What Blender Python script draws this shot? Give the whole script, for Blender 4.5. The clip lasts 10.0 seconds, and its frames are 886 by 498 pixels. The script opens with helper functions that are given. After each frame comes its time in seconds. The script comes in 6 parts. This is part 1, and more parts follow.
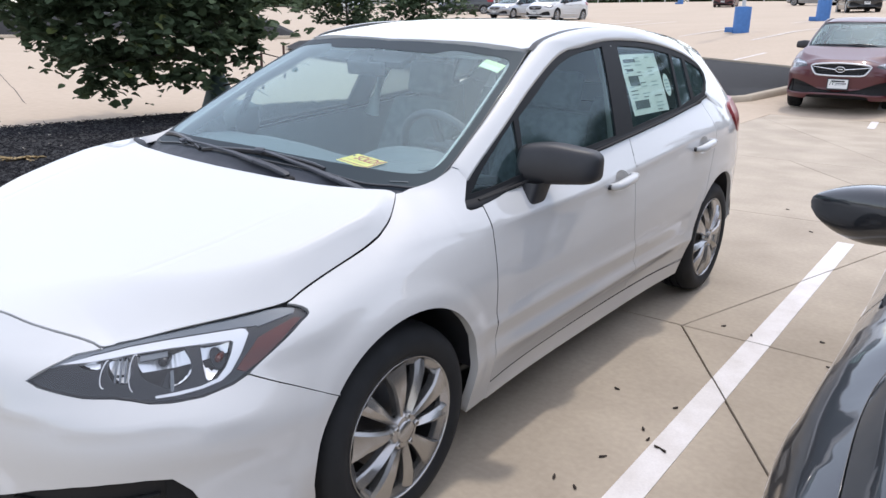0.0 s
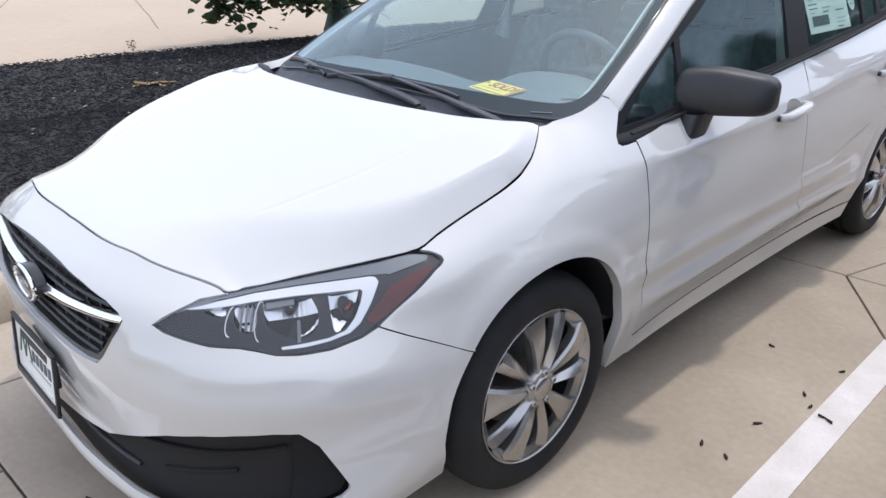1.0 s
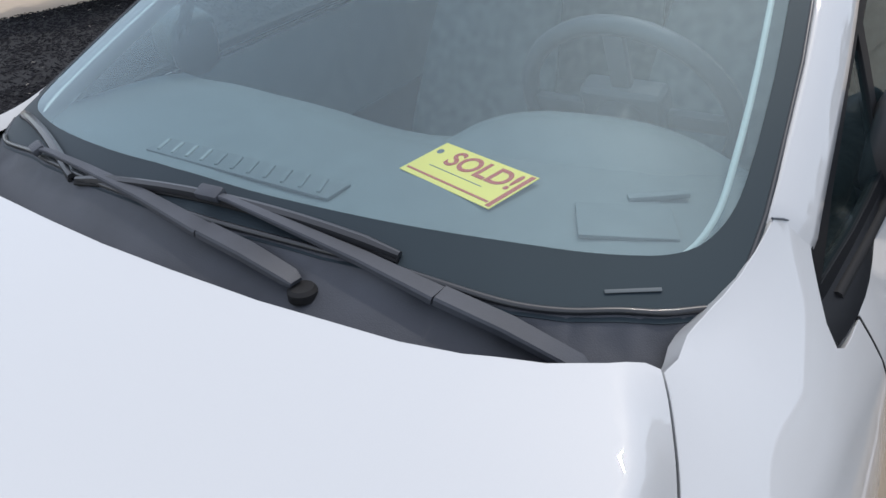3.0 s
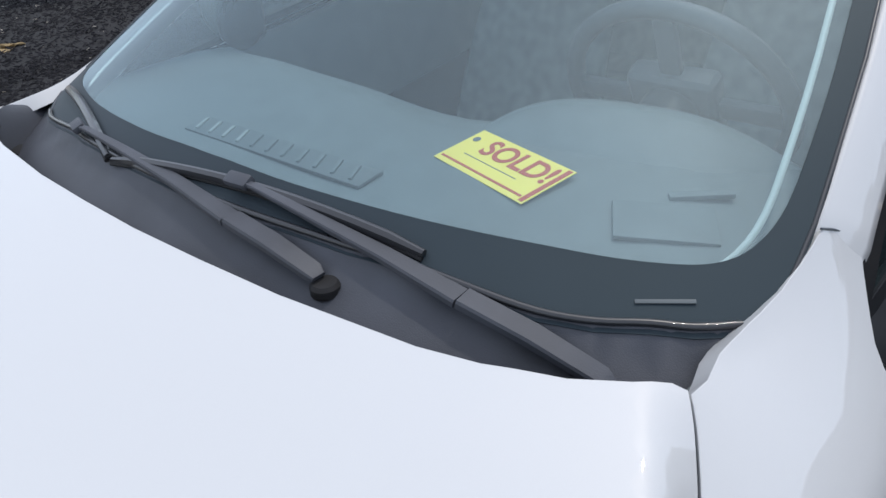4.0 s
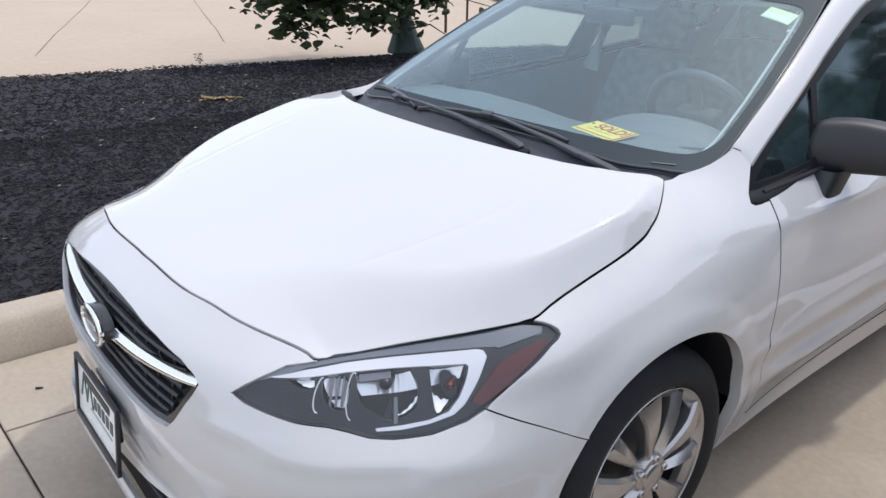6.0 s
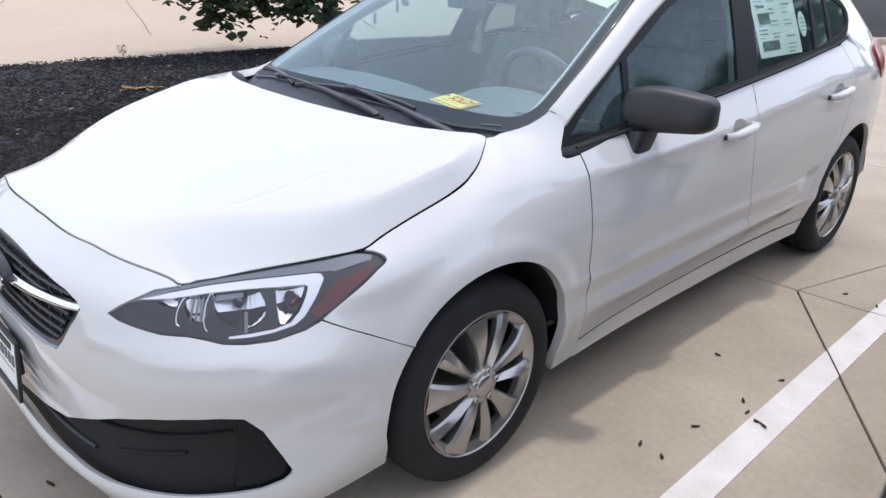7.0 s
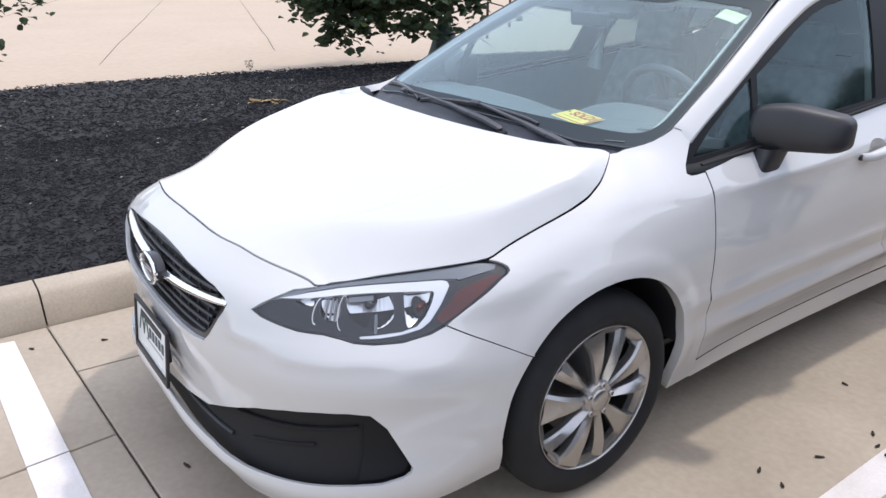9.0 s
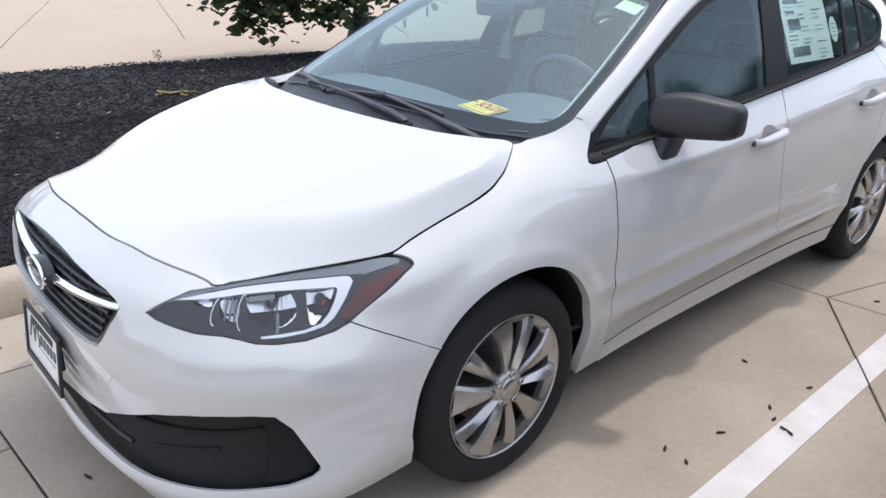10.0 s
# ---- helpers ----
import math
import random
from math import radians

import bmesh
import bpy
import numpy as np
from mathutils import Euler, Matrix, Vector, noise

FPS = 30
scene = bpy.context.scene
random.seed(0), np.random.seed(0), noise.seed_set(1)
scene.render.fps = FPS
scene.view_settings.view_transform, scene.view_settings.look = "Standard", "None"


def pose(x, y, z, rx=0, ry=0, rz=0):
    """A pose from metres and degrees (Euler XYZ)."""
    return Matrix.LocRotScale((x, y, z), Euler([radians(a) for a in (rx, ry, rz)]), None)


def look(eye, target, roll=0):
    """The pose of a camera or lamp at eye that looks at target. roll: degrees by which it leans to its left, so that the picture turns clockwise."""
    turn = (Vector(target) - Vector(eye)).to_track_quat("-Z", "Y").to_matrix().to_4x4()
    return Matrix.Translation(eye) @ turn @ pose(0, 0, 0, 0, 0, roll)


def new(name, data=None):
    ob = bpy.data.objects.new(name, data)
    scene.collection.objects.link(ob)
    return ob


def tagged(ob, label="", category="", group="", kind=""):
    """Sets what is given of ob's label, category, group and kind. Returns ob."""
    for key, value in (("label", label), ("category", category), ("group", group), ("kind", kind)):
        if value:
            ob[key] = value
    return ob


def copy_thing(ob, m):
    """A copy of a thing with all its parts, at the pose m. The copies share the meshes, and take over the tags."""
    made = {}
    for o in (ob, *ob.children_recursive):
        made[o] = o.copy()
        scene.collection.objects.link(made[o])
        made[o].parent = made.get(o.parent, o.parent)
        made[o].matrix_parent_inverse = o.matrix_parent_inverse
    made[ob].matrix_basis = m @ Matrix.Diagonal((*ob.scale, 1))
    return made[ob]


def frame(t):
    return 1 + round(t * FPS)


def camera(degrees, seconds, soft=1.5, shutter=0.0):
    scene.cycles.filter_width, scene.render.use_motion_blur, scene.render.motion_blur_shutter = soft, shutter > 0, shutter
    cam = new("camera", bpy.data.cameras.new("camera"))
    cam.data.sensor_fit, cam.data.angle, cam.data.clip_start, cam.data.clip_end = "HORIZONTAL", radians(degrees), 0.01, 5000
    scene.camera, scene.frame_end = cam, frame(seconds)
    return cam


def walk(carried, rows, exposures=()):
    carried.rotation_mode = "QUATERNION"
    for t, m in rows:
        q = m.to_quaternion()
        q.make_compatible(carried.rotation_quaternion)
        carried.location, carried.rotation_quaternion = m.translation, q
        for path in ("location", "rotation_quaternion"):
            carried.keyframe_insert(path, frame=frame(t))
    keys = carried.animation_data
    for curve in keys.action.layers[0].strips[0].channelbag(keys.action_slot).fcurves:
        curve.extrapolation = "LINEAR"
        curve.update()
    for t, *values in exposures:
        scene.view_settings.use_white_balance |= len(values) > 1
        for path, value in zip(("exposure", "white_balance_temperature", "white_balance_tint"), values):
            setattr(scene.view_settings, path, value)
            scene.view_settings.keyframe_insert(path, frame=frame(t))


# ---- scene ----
cam = camera(62.0, 10.0)
PATH = [
    (0.0, (2.094, -1.460, 1.457), (0.938, 0.064, 0.873), 0.8),
    (0.5, (2.151, -1.411, 1.451), (0.776, -0.134, 0.759), 0.4),
    (1.0, (1.900, -1.345, 1.429), (0.561, -0.076, 0.657), -0.9),
    (1.5, (1.592, -1.150, 1.415), (0.345, 0.184, 0.600), -3.1),
    (2.0, (1.323, -0.817, 1.412), (0.145, 0.549, 0.549), -4.6),
    (2.5, (1.057, -0.563, 1.417), (-0.056, 0.808, 0.478), -5.6),
    (2.7, (0.955, -0.484, 1.406), (-0.129, 0.916, 0.476), -5.4),
    (3.8, (0.815, -0.201, 1.404), (-0.300, 1.055, 0.318), -5.0),
    (4.0, (0.868, -0.322, 1.419), (-0.307, 0.932, 0.396), -5.9),
    (4.5, (1.049, -0.566, 1.445), (0.175, 1.047, 0.650), -2.7),
    (5.0, (1.303, -0.788, 1.429), (0.244, 0.778, 0.775), 0.0),
    (5.5, (1.469, -1.103, 1.462), (0.051, 0.148, 0.813), 0.2),
    (5.7, (1.522, -1.215, 1.446), (0.079, -0.017, 0.752), 0.9),
    (6.8, (2.007, -1.357, 1.437), (0.647, -0.117, 0.653), 1.5),
    (7.0, (2.060, -1.341, 1.447), (0.729, -0.045, 0.706), 0.8),
    (7.5, (2.107, -1.324, 1.466), (0.827, 0.065, 0.808), -0.1),
    (8.0, (2.093, -1.338, 1.467), (0.779, 0.035, 0.843), -0.1),
    (8.5, (2.077, -1.375, 1.462), (0.647, -0.135, 0.814), 0.1),
    (9.0, (2.066, -1.416, 1.460), (0.549, -0.323, 0.752), -0.2),
    (9.5, (2.058, -1.398, 1.459), (0.591, -0.263, 0.710), 0.1),
    (10.0, (2.086, -1.361, 1.463), (0.701, -0.118, 0.729), 0.4),
]
walk(cam, [(t, look(eye, target, roll)) for t, eye, target, roll in PATH],
     [(0.0, 1.47, 6700, 12), (0.5, 1.53, 6700, 12), (1.0, 1.46, 6700, 12), (1.5, 1.33, 6700, 12), (2.5, 1.09, 6750, 10), (4.0, 1.20, 6650, 9), (4.6, 1.20, 6700, 10), (5.5, 1.26, 6750, 12), (6.8, 1.44, 6700, 12), (9.0, 1.54, 6750, 13), (10.0, 1.48, 6700, 12)])

# ---- world, sun and exposure ----
SUN_TURN, SUN_HIGH = (-0.065, -0.9979), 65.0
world = bpy.data.worlds.new("world")
scene.world = world
world.use_nodes = True
wn = world.node_tree
sky = wn.nodes.new("ShaderNodeTexSky")
sky.sky_type, sky.sun_disc = "NISHITA", False
sky.sun_elevation = radians(SUN_HIGH)
sky.sun_rotation = math.atan2(-SUN_TURN[0], -SUN_TURN[1])
sky.air_density, sky.dust_density, sky.ozone_density = 1.0, 1.0, 1.0
wn.nodes["Background"].inputs[1].default_value = 0.15
# a thin even haze veils the blue
haze = wn.nodes.new("ShaderNodeMix")
haze.data_type = "RGBA"
haze.inputs["Factor"].default_value = 0.58
haze.inputs[7].default_value = (3.5, 3.6, 3.9, 1)
wn.links.new(sky.outputs[0], haze.inputs[6])
wn.links.new(haze.outputs[2], wn.nodes["Background"].inputs[0])
sun = new("sun", bpy.data.lights.new("sun", "SUN"))
sun.data.energy, sun.data.angle, sun.data.color = 0.57, radians(2.5), (1.0, 0.96, 0.90)
sh = math.tan(radians(SUN_HIGH))
sun.matrix_world = look((0, 0, 30), (SUN_TURN[0] / sh * 30, SUN_TURN[1] / sh * 30, 0))


# ---- materials ----
def material(name, colour, rough=0.5, metal=0.0, spec=0.5, coat=0.0, vary=0.0, scale=8.0, bump=0.0, bump_scale=60.0, second=None, amount=0.5,
             fine=0.0, fine_scale=200.0, sheen=0.0, shuffle=0.0):
    """A principled surface: a colour broken by a coarse and a fine noise, with a little relief."""
    m = bpy.data.materials.new(name)
    m.use_nodes = True
    n, l = m.node_tree.nodes, m.node_tree.links
    p = n["Principled BSDF"]
    p.inputs["Base Color"].default_value = (*colour, 1)
    p.inputs["Roughness"].default_value, p.inputs["Metallic"].default_value = rough, metal
    p.inputs["Specular IOR Level"].default_value = spec
    p.inputs["Coat Weight"].default_value, p.inputs["Coat Roughness"].default_value, p.inputs["Coat IOR"].default_value = coat, 0.02, 1.6
    if sheen:
        p.inputs["Sheen Weight"].default_value = sheen
    where = n.new("ShaderNodeTexCoord")
    last = None
    if second is not None or vary:
        tex = n.new("ShaderNodeTexNoise")
        tex.inputs["Scale"].default_value, tex.inputs["Detail"].default_value = scale, 6
        l.new(where.outputs["Object"], tex.inputs["Vector"])
        ramp = n.new("ShaderNodeValToRGB")
        ramp.color_ramp.elements[0].position, ramp.color_ramp.elements[1].position = 0.5 - 0.3 * amount, 0.5 + 0.3 * amount
        two = second or tuple(c * (1 - vary) for c in colour)
        ramp.color_ramp.elements[0].color, ramp.color_ramp.elements[1].color = (*two, 1), (*colour, 1)
        l.new(tex.outputs["Fac"], ramp.inputs["Fac"])
        last = ramp.outputs["Color"]
    if fine:
        tex2 = n.new("ShaderNodeTexNoise")
        tex2.inputs["Scale"].default_value, tex2.inputs["Detail"].default_value = fine_scale, 3
        l.new(where.outputs["Object"], tex2.inputs["Vector"])
        hsv = n.new("ShaderNodeHueSaturation")
        mr = n.new("ShaderNodeMapRange")
        mr.inputs["From Min"].default_value, mr.inputs["From Max"].default_value = 0.25, 0.75
        mr.inputs["To Min"].default_value, mr.inputs["To Max"].default_value = 1 - fine, 1 + fine
        l.new(tex2.outputs["Fac"], mr.inputs["Value"])
        l.new(mr.outputs["Result"], hsv.inputs["Value"])
        if last is None:
            hsv.inputs["Color"].default_value = (*colour, 1)
        else:
            l.new(last, hsv.inputs["Color"])
        last = hsv.outputs["Color"]
    if shuffle:
        info = n.new("ShaderNodeObjectInfo")
        geo = n.new("ShaderNodeNewGeometry")
        add = n.new("ShaderNodeMath")
        add.operation = "ADD"
        l.new(info.outputs["Random"], add.inputs[0])
        l.new(geo.outputs["Random Per Island"], add.inputs[1])
        mr = n.new("ShaderNodeMapRange")
        mr.inputs["From Max"].default_value = 2.0
        mr.inputs["To Min"].default_value, mr.inputs["To Max"].default_value = 1 - shuffle, 1 + shuffle
        l.new(add.outputs[0], mr.inputs["Value"])
        hsv = n.new("ShaderNodeHueSaturation")
        l.new(mr.outputs["Result"], hsv.inputs["Value"])
        if last is None:
            hsv.inputs["Color"].default_value = (*colour, 1)
        else:
            l.new(last, hsv.inputs["Color"])
        last = hsv.outputs["Color"]
    if last is not None:
        l.new(last, p.inputs["Base Color"])
    if bump:
        tex3 = n.new("ShaderNodeTexNoise")
        tex3.inputs["Scale"].default_value, tex3.inputs["Detail"].default_value = bump_scale, 5
        l.new(where.outputs["Object"], tex3.inputs["Vector"])
        b = n.new("ShaderNodeBump")
        b.inputs["Strength"].default_value, b.inputs["Distance"].default_value = bump, 0.004
        l.new(tex3.outputs["Fac"], b.inputs["Height"])
        l.new(b.outputs["Normal"], p.inputs["Normal"])
    return m


def glass(name, tint, gloss=0.96, base=0.05, veil=0.0, rough=0.0):
    """Thin clear glass: tinted, with more gloss at a slant, scattered by rough; veil mixes in a reflected-haze colour.
    """
    m = bpy.data.materials.new(name)
    m.use_nodes = True
    n, l = m.node_tree.nodes, m.node_tree.links
    n.remove(n["Principled BSDF"])
    clear, shine, mix = n.new("ShaderNodeBsdfTransparent"), n.new("ShaderNodeBsdfGlossy"), n.new("ShaderNodeMixShader")
    clear.inputs["Color"].default_value = (*tint, 1)
    shine.inputs["Roughness"].default_value = rough
    shine.inputs["Color"].default_value = (0.79, 0.94, 1.0, 1) if rough else (1, 1, 1, 1)
    lw, power, mad = n.new("ShaderNodeLayerWeight"), n.new("ShaderNodeMath"), n.new("ShaderNodeMath")
    lw.inputs["Blend"].default_value = 0.5
    power.operation, mad.operation = "POWER", "MULTIPLY_ADD"
    power.inputs[1].default_value = 4.6
    mad.inputs[1].default_value, mad.inputs[2].default_value = gloss, base
    l.new(lw.outputs["Facing"], power.inputs[0])
    l.new(power.outputs[0], mad.inputs[0])
    l.new(mad.outputs[0], mix.inputs["Fac"])
    l.new(clear.outputs[0], mix.inputs[1])
    l.new(shine.outputs[0], mix.inputs[2])
    out = mix.outputs[0]
    # an even blue-grey diffuse film stands in for reflected sky haze
    if veil:
        film, over = n.new("ShaderNodeBsdfDiffuse"), n.new("ShaderNodeMixShader")
        film.inputs["Color"].default_value = (0.43, 0.70, 0.76, 1)
        over.inputs["Fac"].default_value = veil
        l.new(out, over.inputs[1])
        l.new(film.outputs[0], over.inputs[2])
        out = over.outputs[0]
    l.new(out, n["Material Output"].inputs["Surface"])
    return m


WHITE_PAINT = material("white_paint", (0.53, 0.535, 0.535), 0.5, spec=0.2, coat=1.0, fine=0.012, fine_scale=900)
DARK_PAINT = material("dark_paint", (0.010, 0.012, 0.016), 0.3, metal=0.2, coat=1.0, fine=0.05, fine_scale=900)
RED_PAINT = material("red_paint", (0.072, 0.008, 0.014), 0.42, metal=0.1, coat=0.45, fine=0.05, fine_scale=900)
SILVER_PAINT = material("silver_paint", (0.32, 0.33, 0.35), 0.3, metal=0.7, coat=1.0, fine=0.03, fine_scale=900)
BLACK_GLOSS = material("black_gloss_trim", (0.020, 0.021, 0.024), 0.32, coat=0.25)
BLACK_PLASTIC = material("black_plastic", (0.024, 0.025, 0.029), 0.48, bump=0.12, bump_scale=700, vary=0.25, scale=12)
COWL_PLASTIC = material("cowl_plastic", (0.052, 0.057, 0.070), 0.55, bump=0.15, bump_scale=600, vary=0.3, scale=10)
GAP_BLACK = material("inner_black", (0.006, 0.006, 0.007), 0.8)
RUBBER = material("tyre_rubber", (0.018, 0.0195, 0.022), 0.75, spec=0.3, bump=0.1, bump_scale=500, vary=0.3, scale=9)
COVER_SILVER = material("wheel_cover_silver", (0.40, 0.395, 0.39), 0.27, metal=0.85, coat=0.1, fine=0.03, fine_scale=500)
REFLECTOR = material("lamp_reflector", (0.86, 0.87, 0.89), 0.22, metal=0.45)
LAMP_GREY = material("lamp_strip", (0.13, 0.145, 0.16), 0.3, metal=0.4, coat=0.3)
CHROME = material("chrome", (0.82, 0.83, 0.85), 0.07, metal=1.0)
SATIN_CHROME = material("satin_chrome", (0.66, 0.665, 0.68), 0.25, metal=0.55)
LAMP_DARK = material("lamp_housing", (0.012, 0.013, 0.016), 0.35, metal=0.2)
AMBER = material("amber_plastic", (0.085, 0.014, 0.008), 0.3, spec=0.3, coat=0.1, vary=0.25, scale=25)
TAIL_RED = material("tail_red", (0.24, 0.016, 0.022), 0.3, spec=0.3, coat=0.25)
STEEL = material("brake_steel", (0.10, 0.10, 0.105), 0.4, metal=0.8)
SEAT_CLOTH = material("seat_cloth", (0.135, 0.165, 0.175), 0.9, vary=0.3, scale=30)
DASH = material("dashboard_plastic", (0.112, 0.134, 0.142), 0.62, vary=0.12, scale=20)
LINER = material("headliner_cloth", (0.26, 0.29, 0.29), 0.9, vary=0.1)
TRIM_GREY = material("pillar_trim", (0.44, 0.47, 0.45), 0.6, vary=0.1)
TRIM_GREY_DARK = material("dark_dash_trim", (0.092, 0.110, 0.118), 0.6, vary=0.1)
PAPER = material("paper", (0.74, 0.77, 0.73), 0.7, vary=0.06, scale=5)
PRINT = material("print_ink", (0.10, 0.11, 0.12), 0.7)
PRINT_PALE = material("pale_print_ink", (0.36, 0.42, 0.42), 0.7)
YELLOW_CARD = material("yellow_card", (0.90, 0.70, 0.11), 0.6, vary=0.06, scale=9)
RED_INK = material("red_ink", (0.45, 0.05, 0.02), 0.6)
GREEN_FILM = material("green_film", (0.60, 0.72, 0.36), 0.5)
PLATE_WHITE = material("plate_white", (0.72, 0.73, 0.72), 0.4)
PLATE_GREEN = material("plate_green", (0.05, 0.09, 0.075), 0.5)
GREEN_CAP = material("green_cap", (0.02, 0.30, 0.13), 0.4)
SCREEN_GLASS = glass("windscreen_glass", (0.77, 0.91, 0.93), gloss=0.5, base=0.112, rough=0.62)
CLEAR_GLASS = glass("clear_side_glass", (0.54, 0.65, 0.64), gloss=0.55, base=0.040, veil=0.012)
SIDE_GLASS = glass("side_glass", (0.54, 0.65, 0.64), gloss=0.55, base=0.040, veil=0.012, rough=0.06)
REAR_GLASS = glass("rear_door_glass", (0.72, 0.84, 0.81), gloss=0.55, base=0.045, veil=0.02, rough=0.06)
DARK_GLASS = glass("privacy_glass", (0.24, 0.29, 0.29), base=0.09, veil=0.05, rough=0.06)
LAMP_GLASS = glass("lamp_glass", (0.93, 0.945, 0.955), gloss=0.5, base=0.045)
TRIM_BLACK = material("window_trim_black", (0.013, 0.014, 0.016), 0.5, spec=0.14)
FRIT = material("black_ceramic_band", (0.013, 0.018, 0.024), 0.6, spec=0.5, vary=0.12, scale=6)
FRIT.node_tree.nodes["Principled BSDF"].inputs["Specular Tint"].default_value = (0.70, 0.92, 1.0, 1)
MIRROR = material("mirror_glass", (0.8, 0.82, 0.84), 0.02, metal=1.0)


# ---- tools for meshes ----
def part(name, mesh, mat, parent=None, label="", smooth=True):
    """Links a mesh as one object, under its thing."""
    ob = new(name, mesh)
    if mat is not None and not mesh.materials:
        mesh.materials.append(mat)
    if parent is not None:
        ob.parent = parent
    if label:
        tagged(ob, label)
    return ob


def mesh_of(verts, faces, normals=None, smooth=True, name="mesh"):
    me = bpy.data.meshes.new(name)
    me.from_pydata([tuple(map(float, v)) for v in verts], [], [tuple(map(int, f)) for f in faces])
    me.update()
    if smooth:
        me.polygons.foreach_set("use_smooth", [True] * len(me.polygons))
    if normals is not None:
        me.normals_split_custom_set_from_vertices([tuple(map(float, n)) for n in normals])
    return me


def mesh_bm(bm, smooth=True, angle=None):
    bmesh.ops.recalc_face_normals(bm, faces=bm.faces)
    if smooth:
        for f in bm.faces:
            f.smooth = True
        if angle is not None:
            for e in bm.edges:
                if len(e.link_faces) == 2 and e.calc_face_angle(0) > radians(angle):
                    e.smooth = False
    me = bpy.data.meshes.new("mesh")
    bm.to_mesh(me)
    bm.free()
    return me


def mirrored(me):
    """The same mesh for the other side of the car."""
    n = len(me.vertices)
    co = np.empty(n * 3)
    me.vertices.foreach_get("co", co)
    co = co.reshape(-1, 3) * (-1, 1, 1)
    nr = np.empty(n * 3)
    me.vertices.foreach_get("normal", nr)
    custom = None
    if me.has_custom_normals:
        ln = np.empty(len(me.loops) * 3)
        me.corner_normals.foreach_get("vector", ln)
        vi = np.empty(len(me.loops), int)
        me.loops.foreach_get("vertex_index", vi)
        custom = np.zeros((n, 3))
        custom[vi] = ln.reshape(-1, 3) * (-1, 1, 1)
    out = mesh_of(co, [tuple(reversed(p.vertices)) for p in me.polygons], custom, bool(len(me.polygons)) and me.polygons[0].use_smooth)
    if custom is None:
        sharp = [e.use_edge_sharp for e in me.edges]
        if any(sharp):
            keyed = {tuple(sorted(e.vertices)): e.use_edge_sharp for e in me.edges}
            for e in out.edges:
                e.use_edge_sharp = keyed.get(tuple(sorted(e.vertices)), False)
    for m in me.materials:
        out.materials.append(m)
    return out


def inside(poly, pts):
    x, y = pts[:, 0], pts[:, 1]
    hit = np.zeros(len(pts), bool)
    a = np.asarray(poly)
    b = np.roll(a, -1, 0)
    for (x0, y0), (x1, y1) in zip(a, b):
        if y0 == y1:
            continue
        c = (y0 > y) != (y1 > y)
        hit ^= c & (x < (x1 - x0) * (y - y0) / (y1 - y0) + x0)
    return hit


def resample(loop, step):
    out = []
    a = np.asarray(loop, float)
    for p, q in zip(a, np.roll(a, -1, 0)):
        k = max(1, int(round(np.linalg.norm(q - p) / step)))
        for i in range(k):
            out.append(p + (q - p) * i / k)
    return np.array(out)


def smooth_loop(pts, closed=True, per=6, sharp=()):
    """A curve through points; at the indices in sharp it keeps its corners."""
    a = np.asarray(pts, float)
    n = len(a)
    out = []
    for i in range(n if closed else n - 1):
        p1, p2 = a[i], a[(i + 1) % n]
        p0 = a[i - 1] if (closed or i > 0) and i not in sharp else p1
        p3 = a[(i + 2) % n] if (closed or i + 2 < n) and (i + 1) % n not in sharp else p2
        d = np.linalg.norm(p2 - p1) + 1e-9
        t1 = (p2 - p0) * d / (np.linalg.norm(p2 - p1) + np.linalg.norm(p1 - p0) + 1e-9)
        t2 = (p3 - p1) * d / (np.linalg.norm(p3 - p2) + np.linalg.norm(p2 - p1) + 1e-9)
        for k in range(per):
            t = k / per
            out.append((2 * t ** 3 - 3 * t ** 2 + 1) * p1 + (t ** 3 - 2 * t ** 2 + t) * t1 + (-2 * t ** 3 + 3 * t ** 2) * p2 + (t ** 3 - t ** 2) * t2)
    if not closed:
        out.append(a[-1])
    return np.array(out)


